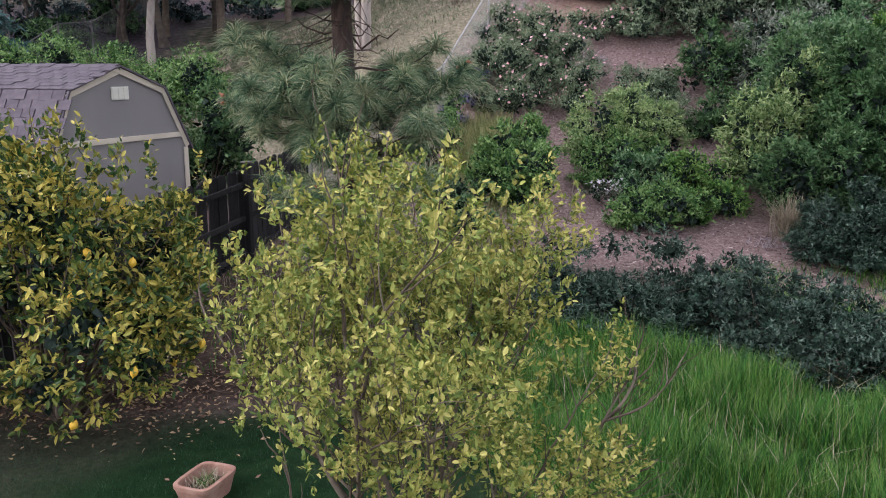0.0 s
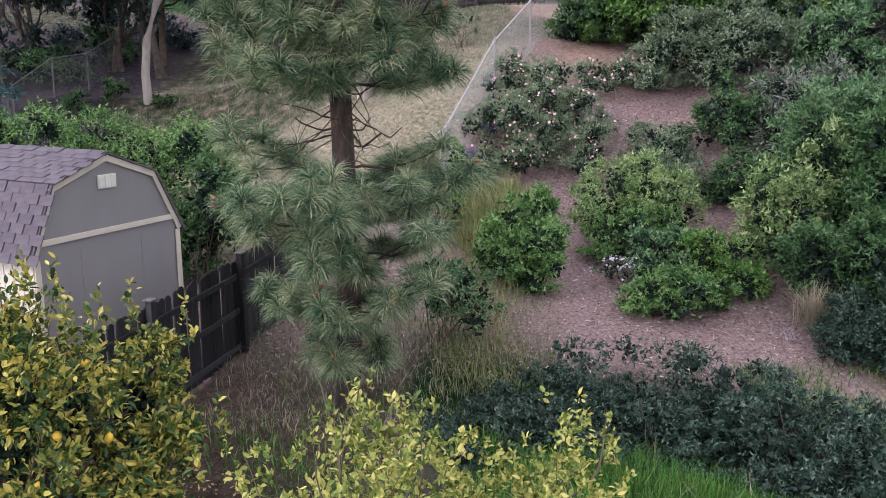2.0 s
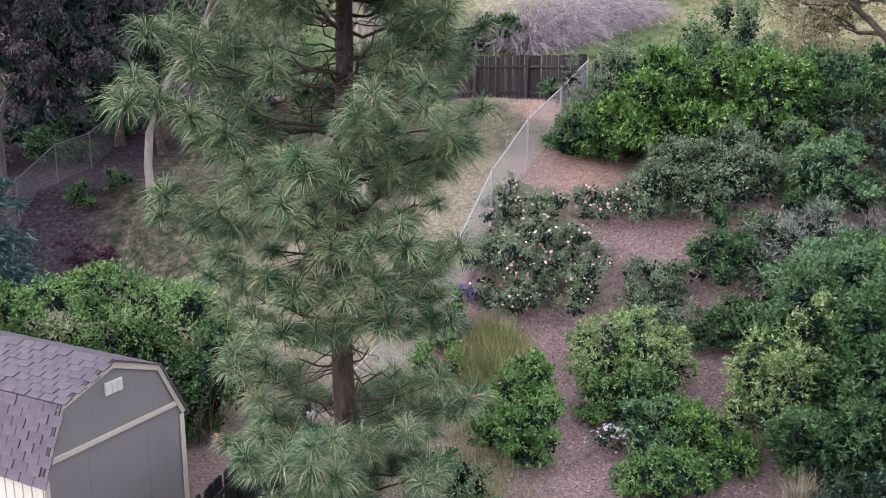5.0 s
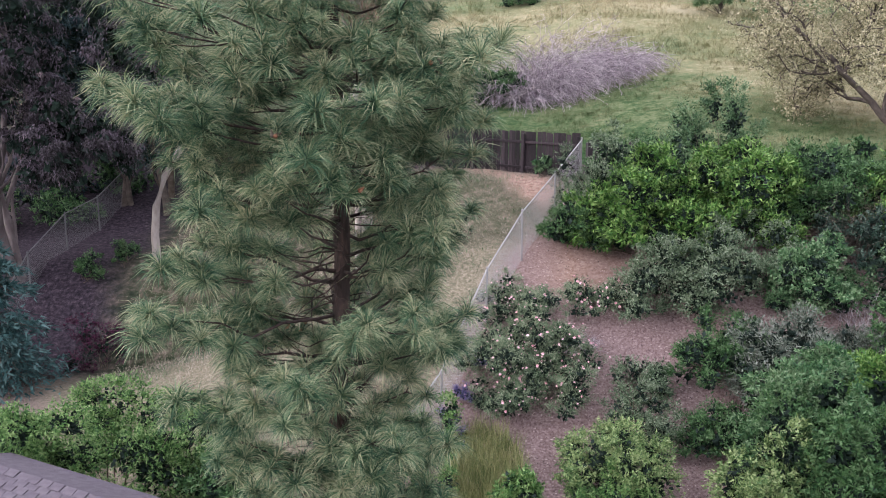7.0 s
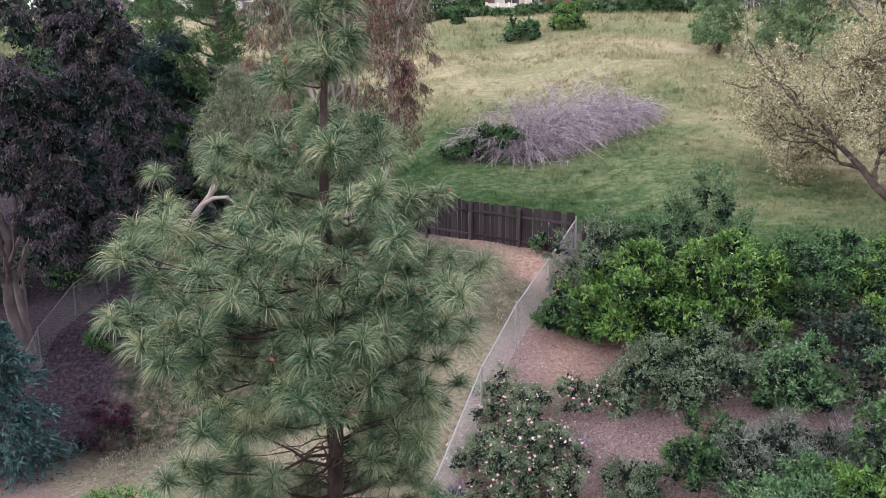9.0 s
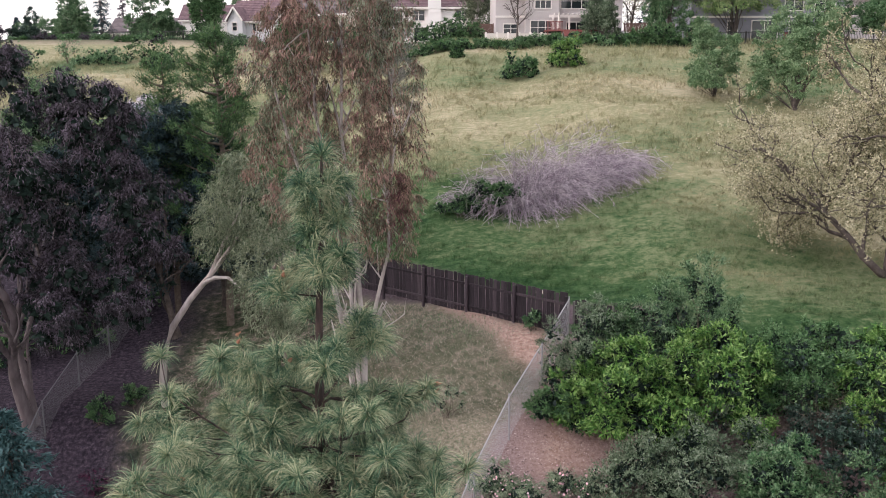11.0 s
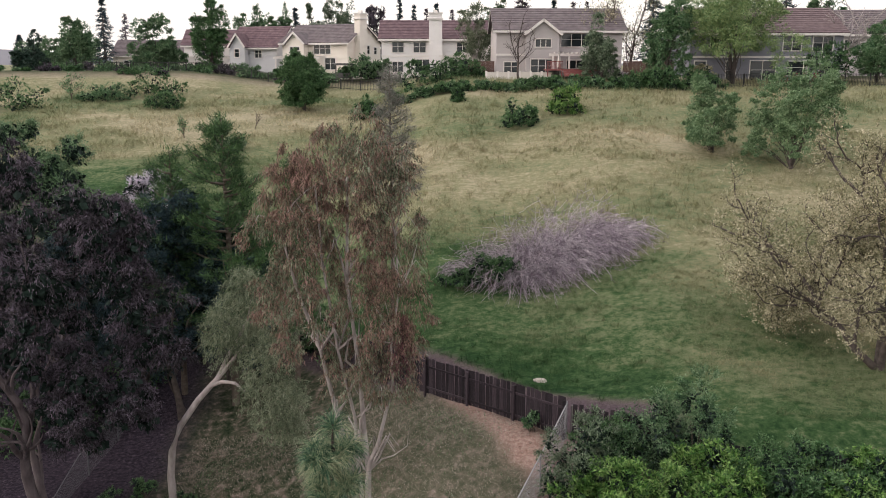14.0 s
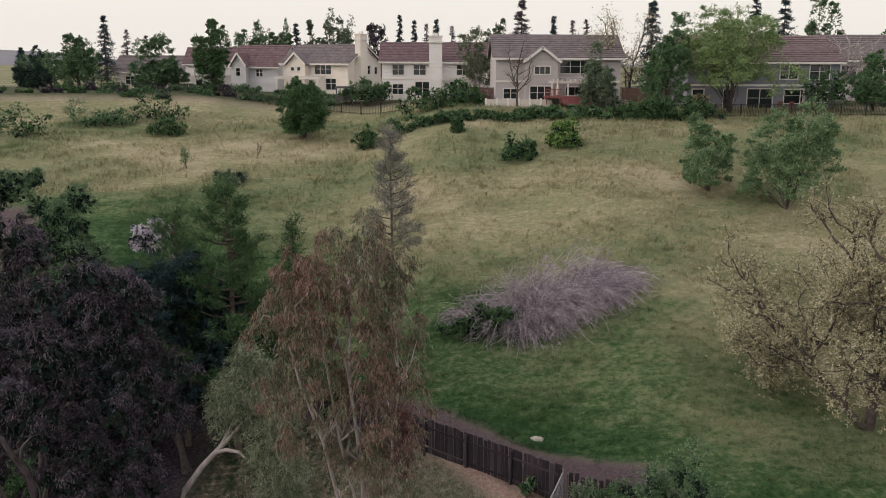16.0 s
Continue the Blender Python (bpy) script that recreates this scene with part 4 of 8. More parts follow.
# ---- the planter on the lawn ----
def planter():
    x, y = -2.02, 6.9
    ob = thing("planter", x, y, "weathered terracotta trough with soil and grass, standing on the lawn", "planter", turn=-20)
    ob.scale = (0.78, 0.78, 0.78)
    outer, n = [], 40

    def ring(a, b, z, e=5.0):
        pts = []
        for k in range(n):
            t = 2 * np.pi * k / n
            c, s = math.cos(t), math.sin(t)
            pts.append((a * math.copysign(abs(c) ** (2 / e), c), b * math.copysign(abs(s) ** (2 / e), s), z))
        return pts

    bm = bmesh.new()
    loops = [ring(0.19, 0.26, 0.0), ring(0.22, 0.31, 0.16), ring(0.23, 0.32, 0.2), ring(0.24, 0.33, 0.205), ring(0.243, 0.333, 0.25), ring(0.237, 0.327, 0.256), ring(0.2, 0.29, 0.256), ring(0.194, 0.284, 0.246), ring(0.18, 0.265, 0.1)]
    vs = [[bm.verts.new(p) for p in l] for l in loops]
    for a, b in zip(vs[:-1], vs[1:]):
        for k in range(n):
            bm.faces.new((a[k], a[(k + 1) % n], b[(k + 1) % n], b[k]))
    bm.faces.new(list(reversed(vs[0])))
    part("pot", bm, M_TERRA, ob)
    bm = bmesh.new()
    c = bm.verts.new((0, 0, 0.15))
    rim = [bm.verts.new((px, py, 0.12)) for px, py, _ in ring(0.19, 0.275, 0)]
    for k in range(n):
        bm.faces.new((c, rim[k], rim[(k + 1) % n]))
    part("soil", bm, M_SOIL, ob)
    rng = np.random.default_rng(9)
    xy = rng.uniform(-1, 1, (160, 2)) * np.array([0.15, 0.22])
    attach("grass", blades_mesh("grass", xy, 0.16, M_STRAW, rng, 0.004, 0.8, z=np.full(160, 0.14)), ob)
    xy = rng.normal(size=(90, 2)) * np.array([0.06, 0.05])
    attach("weeds", blades_mesh("weeds", xy, 0.14, M_TALLGRASS, rng, 0.004, 0.8, z=np.full(90, 0.14)), ob)


planter()


# ---- the lemon tree and the pale young tree ----
def lemon_tree():
    rng = np.random.default_rng(21)
    x, y = -4.05, 8.75
    ob = thing("lemon_tree", x, y, "yellowing lemon tree hung with ripe lemons at the lawn's edge", "tree")
    c, r = lumps(rng, 1.55, 1.35, 2.85, 22, 0.42, 0.36)
    c = np.concatenate([c, np.array([[-0.05, 0.0, 2.5], [0.75, -0.35, 2.0], [1.0, 0.3, 1.0], [1.1, -0.2, 0.65], [0.1, -0.6, 2.4]])])
    r = np.concatenate([r, np.array([[0.4, 0.4, 0.4], [0.45, 0.4, 0.4], [0.5, 0.45, 0.45], [0.4, 0.4, 0.35], [0.4, 0.4, 0.35]])])
    tips, out = crown_tips(rng, c, r * 1.08, 4300, 0.12, 0.3)
    ct, co = clumped(rng, tips[::2], out[::2], 0.15, 10)
    tips, out = np.concatenate([tips[1::2], ct]), np.concatenate([out[1::2], co])
    # upright yellow shoots over the crown
    sx = rng.normal(size=(70, 2)) * np.array([0.75, 0.6])
    sz = rng.uniform(2.2, 3.05, 70) - 0.35 * np.abs(sx[:, 0])
    shoots = np.column_stack([sx, sz])
    tips = np.concatenate([tips] + [shoots + np.array([0, 0, 0.09 * k]) for k in range(5)])
    out = np.concatenate([out, np.tile(np.array([[0, 0, 1.0]]), (350, 1)) + rng.normal(size=(350, 3)) * 0.4])
    at, d = sprigs(tips, out, 6, 0.15, rng, spread=0.9, droop=0.0)
    attach("crown", leaves_mesh("crown", at, d, 0.085, M_LEMONLEAF, rng, 0.5, True, 0.5), ob)
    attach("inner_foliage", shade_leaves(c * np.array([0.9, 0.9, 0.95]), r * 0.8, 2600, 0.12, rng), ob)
    lines = stems_to(tips, rng, 60, 0.022, 0.35, 0.05)
    lines.append((np.array([[0, 0, -0.2], [0.03, 0.02, 0.4], [0.0, 0.05, 1.1], [0.1, 0, 1.9]]), np.array([0.09, 0.075, 0.06, 0.03])))
    wood(lines, M_TWIG, ob, 6)
    low = np.where((tips[:, 1] < 0.5) & (tips[:, 2] > 0.3))[0]
    for k in rng.choice(low, 26, replace=False):
        bm = bmesh.new()
        bmesh.ops.create_uvsphere(bm, u_segments=10, v_segments=8, radius=0.038)
        for v in bm.verts:
            if abs(v.co.z) > 0.036:
                v.co.z *= 1.35
        bmesh.ops.scale(bm, vec=(1, 1, 1.2), verts=bm.verts)
        part("lemon", bm, M_LEMON, ob, "ripe yellow lemon", at=Matrix.Translation(tips[k] + out[k] * 0.03 - np.array([0, 0, 0.06])) @ pose(0, 0, 0, rng.uniform(-40, 40), rng.uniform(-40, 40), 0))


lemon_tree()


def young_tree():
    rng = np.random.default_rng(33)
    x, y = -0.12, 5.0
    ob = thing("young_tree", x, y, "open young fruit tree with pale yellow-green leaves and bare twigs", "tree")
    lines, tips = [], []
    spec = [(4, 0.75, 32, 0.5, 0.1), (4, 0.72, 34, 0.35, 0.12), (4, 0.68, 36, 0.3, 0.14), (0, 0, 0, 0.35, 0.16)]
    for way in ((-0.55, 0.1, 1), (0.5, -0.15, 1), (0.1, 0.5, 1.1), (-0.05, -0.45, 1), (-0.9, -0.2, 0.9), (0.95, 0.15, 0.9)):
        limb(rng, (rng.normal() * 0.05, rng.normal() * 0.05, -0.1), way, 1.35, 0.032, 0, spec, lines, tips)
    wood(lines, M_TWIG, ob, 5)
    T = np.array([t[0] for t in tips])
    D = np.array([t[1] for t in tips])
    keep = (np.abs(T[:, 0]) < 1.3) & (T[:, 2] < 3.3) & (np.abs(T[:, 1]) < 1.15)
    T, D = T[keep], D[keep]
    k = np.repeat(np.arange(len(T)), np.where(T[:, 2] > 2.0, 7, 4))
    at, d = sprigs(T[k] + rng.normal(size=(len(k), 3)) * 0.075, unit(D[k] + rng.normal(size=(len(k), 3)) * 0.45 + np.array([0, 0, 0.5])), 9, 0.09, rng, spread=0.8)
    attach("crown", leaves_mesh("crown", at, d, 0.043, M_PALELEAF, rng, 0.55, True, 0.45), ob)


young_tree()


# ---- planting on the bank ----
def dark_cover():
    """Low mounds of dark ground cover between the long grass and the path."""
    spots = [(0.75, 12.0, 0.9, 0.75, 0.6), (1.7, 12.3, 0.95, 0.85, 0.8), (2.75, 12.3, 1.2, 1.05, 1.0), (3.8, 12.2, 1.15, 1.05, 1.0), (2.7, 11.3, 0.9, 0.55, 0.55), (4.5, 11.2, 1.0, 1.1, 0.8), (5.45, 10.4, 1.05, 1.2, 0.85), (6.35, 10.1, 1.1, 1.2, 0.9), (4.9, 9.8, 0.7, 0.65, 0.65), (7.3, 9.7, 1.1, 1.1, 0.9)]
    for k, (x, y, rx, ry, h) in enumerate(spots):
        bush("ground_cover_shrub", x, y, rx * 1.15, ry * 1.1, h, M_DARKCOVER, "low spreading shrub with small dark grey-green leaves", "shrub", leaves=int(9500 * rx * ry), leaf=0.055, loose=0.9, clump=0.09, simple=True, width=0.6, lobes=46, per=9, sprig=0.1,
             seed=40 + k, size=0.34, low=0.2, stems=24, thick=0.01, group="dark ground cover", inner=0.2)


dark_cover()

BANK = [
    # name, x, y, rx, ry, h, material, leaves, leaf, label
    ("green_shrub", 1.5, 17.0, 0.75, 0.65, 1.5, M_BRIGHTGREEN, 6500, 0.065, "fresh green shrub with broad leaves beside the path"),
    ("green_shrub", 1.95, 18.0, 0.5, 0.5, 1.5, M_BRIGHTGREEN, 4500, 0.065, "upright fresh green shrub beside the path"),
    ("green_shrub", 4.2, 15.9, 0.85, 0.6, 1.0, M_BRIGHTGREEN, 5000, 0.06, "sprawling green shrub on wood chips"),
    ("green_shrub", 5.0, 16.6, 0.9, 0.75, 1.3, M_YELLOWGREEN, 6000, 0.06, "sprawling yellow-green shrub on wood chips"),
    ("green_shrub", 4.1, 17.0, 0.6, 0.6, 1.3, M_GREEN, 4000, 0.06, "green shrub with long shoots on wood chips"),
    ("grey_shrub", 4.3, 19.2, 1.15, 0.9, 1.7, M_LIGHTGREEN, 9500, 0.055, "loose pale green shrub on the bank"),
    ("grey_shrub", 4.0, 18.3, 0.85, 0.7, 1.2, M_BRIGHTGREEN, 6500, 0.055, "light green bushy shrub on the bank"),
    ("grey_shrub", 5.1, 20.8, 0.75, 0.65, 1.3, M_GREYGREEN, 5000, 0.045, "fine-leaved grey-green shrub on the bank"),
    ("grey_shrub", 5.3, 22.0, 0.65, 0.6, 1.0, M_GREYGREEN, 3600, 0.045, "thin grey-green shrub on the bank"),
    ("green_shrub", 4.7, 27.1, 0.95, 0.8, 1.25, M_DEEPGREEN, 5500, 0.085, "glossy green rounded shrub by the chain-link fence"),
    ("dark_shrub", 5.3, 29.2, 0.95, 0.9, 2.5, M_GREYGREEN, 7000, 0.06, "dark olive shrub against the chain-link fence"),
    ("dark_shrub", 6.4, 30.0, 1.0, 0.8, 2.1, M_DEEPGREEN, 5500, 0.065, "dark green shrub in front of the old boards"),
    ("yellow_green_shrub", 6.6, 26.5, 1.7, 1.5, 2.7, M_YELLOWGREEN, 15000, 0.095, "large arching yellow-green shrub with layered branches"),
    ("yellow_green_shrub", 8.6, 26.6, 1.7, 1.5, 2.7, M_YELLOWGREEN, 15000, 0.095, "large arching yellow-green shrub with layered branches"),
    ("tall_shrub", 7.7, 29.6, 1.15, 0.9, 3.2, M_MIDGREEN, 8000, 0.065, "tall dull green evergreen shrub"),
    ("tall_shrub", 9.4, 29.0, 1.1, 0.9, 3.7, M_MIDGREEN, 8500, 0.065, "tall narrow dull green evergreen shrub"),
    ("tall_shrub", 10.9, 26.6, 1.4, 1.1, 2.1, M_DEEPGREEN, 10000, 0.07, "dense dark evergreen shrub"),
    ("yellow_green_shrub", 12.8, 27.0, 1.6, 1.2, 1.9, M_DEEPGREEN, 11000, 0.09, "broad green shrub on the bank"),
    ("yellow_green_shrub", 14.3, 26.6, 1.5, 1.2, 1.9, M_YELLOWGREEN, 10000, 0.09, "broad yellow-green shrub on the bank"),
    ("yellow_green_shrub", 16.2, 26.6, 1.7, 1.3, 1.9, M_DEEPGREEN, 9000, 0.09, "broad green shrub on the bank"),
    ("grey_shrub", 6.4, 24.2, 1.1, 0.95, 2.0, M_GREYGREEN, 8000, 0.055, "dense grey-green shrub on the bank"),
    ("grey_shrub", 8.1, 24.5, 1.4, 1.0, 2.2, M_GREYGREEN, 10000, 0.055, "broad grey-green shrub on the bank"),
    ("round_shrub", 10.3, 23.6, 1.15, 0.95, 1.75, M_GREEN, 8000, 0.07, "rounded bright green shrub"),
    ("green_shrub", 7.4, 22.2, 0.95, 0.8, 1.6, M_DEEPGREEN, 6000, 0.065, "green shrub at the edge of the wood chips"),
    ("green_shrub", 7.2, 20.6, 0.9, 0.75, 1.2, M_DEEPGREEN, 5500, 0.06, "low green shrub at the edge of the wood chips"),
    ("olive_shrub", 8.7, 21.8, 1.1, 0.95, 2.1, M_SILVER, 8000, 0.085, "silvery olive shrub with upright shoots"),
    ("olive_shrub", 10.5, 22.0, 1.0, 0.8, 1.3, M_SILVER, 5000, 0.08, "silvery grey shrub with upright shoots"),
    ("leafy_shrub", 7.0, 17.6, 0.95, 0.9, 2.4, M_LIGHTGREEN, 8500, 0.07, "tall leafy light green shrub beside the path"),
    ("leafy_shrub", 8.7, 19.4, 1.4, 1.2, 3.3, M_GREEN, 14000, 0.08, "tall yellow-green shrub rising over the bank"),
    ("leafy_shrub", 8.5, 17.2, 1.5, 1.4, 3.4, M_DEEPGREEN, 16000, 0.08, "tall leafy green shrub rising over the bank"),
    ("leafy_shrub", 7.3, 16.0, 1.1, 0.9, 1.9, M_DEEPGREEN, 9500, 0.065, "leafy green shrub beside the path"),
    ("leafy_shrub", 9.6, 15.2, 1.5, 1.3, 3.0, M_DEEPGREEN, 11000, 0.08, "tall leafy green shrub beside the path"),
    ("dark_shrub", 7.2, 14.3, 0.9, 0.75, 1.25, M_DARKCOVER, 9500, 0.055, "dark blue-green rounded shrub beside the path"),
    ("leafy_shrub", 10.9, 19.4, 1.6, 1.4, 3.2, M_YELLOWGREEN, 10000, 0.09, "tall yellow-green shrub high on the bank"),
    ("dark_shrub", 12.2, 24.6, 1.2, 0.9, 1.5, M_DARKCOVER, 5500, 0.07, "dark green shrub among bare branches"),
    ("leafy_shrub", 14.6, 24.4, 1.6, 1.2, 2.4, M_YELLOWGREEN, 7500, 0.085, "broad yellow-green shrub on the bank"),
    ("tall_shrub", 13.2, 28.2, 1.4, 0.9, 1.4, M_MIDGREEN, 7000, 0.07, "dense green evergreen shrub"),
    ("tall_shrub", 11.4, 28.0, 1.2, 0.9, 1.8, M_DEEPGREEN, 7000, 0.07, "dense dark evergreen shrub"),
    ("yellow_green_shrub", 18.6, 26.2, 1.7, 1.3, 1.9, M_YELLOWGREEN, 6500, 0.09, "broad yellow-green shrub on the bank"),
    ("leafy_shrub", 13.4, 23.0, 1.4, 1.1, 1.9, M_MIDGREEN, 6000, 0.075, "broad dull green shrub on the bank"),
    ("leafy_shrub", 16.6, 24.0, 1.6, 1.2, 2.2, M_DEEPGREEN, 5000, 0.085, "broad green shrub on the bank"),
    ("grey_shrub", 9.5, 20.9, 1.1, 0.9, 1.3, M_SILVER, 5500, 0.07, "silvery grey shrub with fine shoots"),
    ("leafy_shrub", 12.4, 21.2, 1.6, 1.4, 2.4, M_DEEPGREEN, 8000, 0.085, "broad green shrub on the bank"),
]
for k, (name, x, y, rx, ry, h, mat, n, leaf, label) in enumerate(BANK):
    up = name in ("olive_shrub", "tall_shrub")
    layered = name == "yellow_green_shrub"
    far = y >= 20
    grow = 1.32 if far and name != "round_shrub" else 1.1
    bush(name, x, y, rx * grow, ry * grow, h * (1.08 if far else 1.0), mat, label, leaves=int(n * (2.0 if far else 2.0)), leaf=leaf * (1.3 if far else 1.25), simple=True, width=0.3 if name == "olive_shrub" else 0.6,
         lobes=30 if not layered else 44, per=9, sprig=0.34 if up or layered else 0.2, seed=100 + k, size=0.46 if not layered else 0.36, flat=0.7 if layered else 0.4, low=0.22, stems=18, thick=0.016,
         group="shrubs on the bank", spread=0.45 if up else 0.8, inner=0.2)
rs_g = np.random.default_rng(66)
xy = np.column_stack([6.3 + rs_g.normal(size=420) * 0.12, 15.1 + rs_g.normal(size=420) * 0.12])
spiky = thing("spiky_grass", 6.3, 15.1, "clump of long arching straw-green leaves beside the path", "grass clump")
attach("blades", blades_mesh("blades", xy - np.array([6.3, 15.1]), 0.85, M_STRAW, rs_g, 0.007, 0.7, z=np.zeros(420)), spiky)

# rock roses in bloom
for k, (x, y, rx, ry, h, n, fl) in enumerate([(1.75, 22.7, 0.85, 1.0, 1.1, 9000, 90), (2.85, 21.8, 0.9, 0.8, 1.2, 10000, 110), (3.15, 22.8, 0.8, 0.8, 1.0, 8000, 70), (2.3, 24.3, 0.85, 0.85, 0.85, 8000, 80), (4.6, 24.3, 0.75, 0.65, 0.85, 6000, 70), (1.9, 21.7, 0.7, 0.7, 1.0, 7000, 50), (2.4, 23.2, 0.8, 0.8, 1.1, 8000, 60)]):
    bush("rock_rose", x, y, rx * 1.4, ry * 1.35, h * 1.1, M_ROSELEAF, "dark green rock rose covered in pale pink flowers", "flowering shrub", leaves=int(n * 1.9), leaf=0.06, width=0.32, lobes=26, per=9, sprig=0.17, simple=True, low=0.2, seed=200 + k,
         size=0.46, stems=20, thick=0.01, flowers=(M_PINK, int(fl * 1.5), 0.068, "open pale pink flowers"), group="rock roses", spread=0.6)
# white daisies and lavender
bush("daisy_bush", 3.55, 17.1, 0.5, 0.4, 0.6, M_GREYGREEN, "small bush covered in white daisies", "flowering shrub", leaves=2000, leaf=0.04, width=0.3, lobes=8, seed=230, stems=8, thick=0.006, flowers=(M_WHITEBLOOM, 110, 0.055, "white daisies"))
for k, (x, y) in enumerate(((0.35, 21.3), (0.75, 21.9), (0.1, 20.8), (1.2, 22.6), (0.55, 20.5))):
    bush("lavender", x, y, 0.3, 0.3, 0.6, M_LAVENDER, "clump of greyish lavender at the foot of the fence", "flowering shrub", leaves=1300, leaf=0.05, width=0.2, lobes=6, per=6, sprig=0.2, seed=240 + k, stems=8, thick=0.004, spread=0.3, group="lavender")


def brush(name, x, y, rx, ry, h, count, mat, label, seed, lean=(0, 0), sides=3, thick=0.008, z=None, category="brush", arch=0.1, forks=5):
    """A heap of fine dry branches that arch outwards and fork."""
    rng = np.random.default_rng(seed)
    ob = thing(name, x, y, label, category, z=z)
    lines = []
    for k in range(count):
        a = rng.uniform(0, 2 * np.pi)
        q = math.sqrt(rng.uniform(0, 1))
        s = np.array([math.cos(a) * rx * q * 0.75, math.sin(a) * ry * q * 0.75, -0.05])
        way = unit(np.array([math.cos(a) * 0.7 * q + lean[0], math.sin(a) * 0.7 * q + lean[1], 1.0]) + rng.normal(size=3) * 0.3)
        length = h * rng.uniform(0.55, 1.0) * (1.1 - 0.35 * q)
        p, pts = s.copy(), [s.copy()]
        for i in range(5):
            way = unit(way + rng.normal(size=3) * 0.14 + np.array([lean[0] * 0.2, lean[1] * 0.2, -arch]))
            p = p + way * length / 5
            pts.append(p.copy())
        pts = np.array(pts)
        lines.append((pts, thick * np.linspace(1, 0.3, 6)))
        for j in range(forks):
            i = int(rng.integers(1, 6))
            w2 = unit(way * 0.7 + rng.normal(size=3) * 0.75 + np.array([0, 0, -arch]))
            e = pts[i] + w2 * length * rng.uniform(0.1, 0.3)
            lines.append((np.array([pts[i], (pts[i] + e) / 2 + rng.normal(size=3) * 0.04, e + np.array([0, 0, -0.04])]), thick * np.array([0.5, 0.4, 0.25])))
    main = lines[::forks + 1][:12]
    for l in main:
        attach("branch", tubes_mesh("branch", [l], mat, 4), ob)
    attach("brushwood", tubes_mesh("brushwood", lines, mat, sides), ob, kind="stuff")
    return ob


brush("dry_brush", 3.75, 23.3, 0.7, 1.1, 0.5, 170, M_DEADTWIG, "leafless mauve-grey twigs among the rock roses", 301)
brush("dry_brush", 5.9, 15.0, 0.5, 0.3, 0.2, 40, M_DEADTWIG, "low heap of pale dry stalks beside the path", 302)
brush("bare_shrub", 12.6, 25.2, 1.9, 0.9, 2.0, 300, M_TWIG, "leafless brown shrub on the bank", 303)
brush("bare_shrub", 11.6, 23.0, 1.0, 0.8, 1.1, 110, M_DEADTWIG, "leafless grey shrub on the bank", 304)


# ---- the long-needled pine ----
PINE_GAP = (3.6, 4.5)


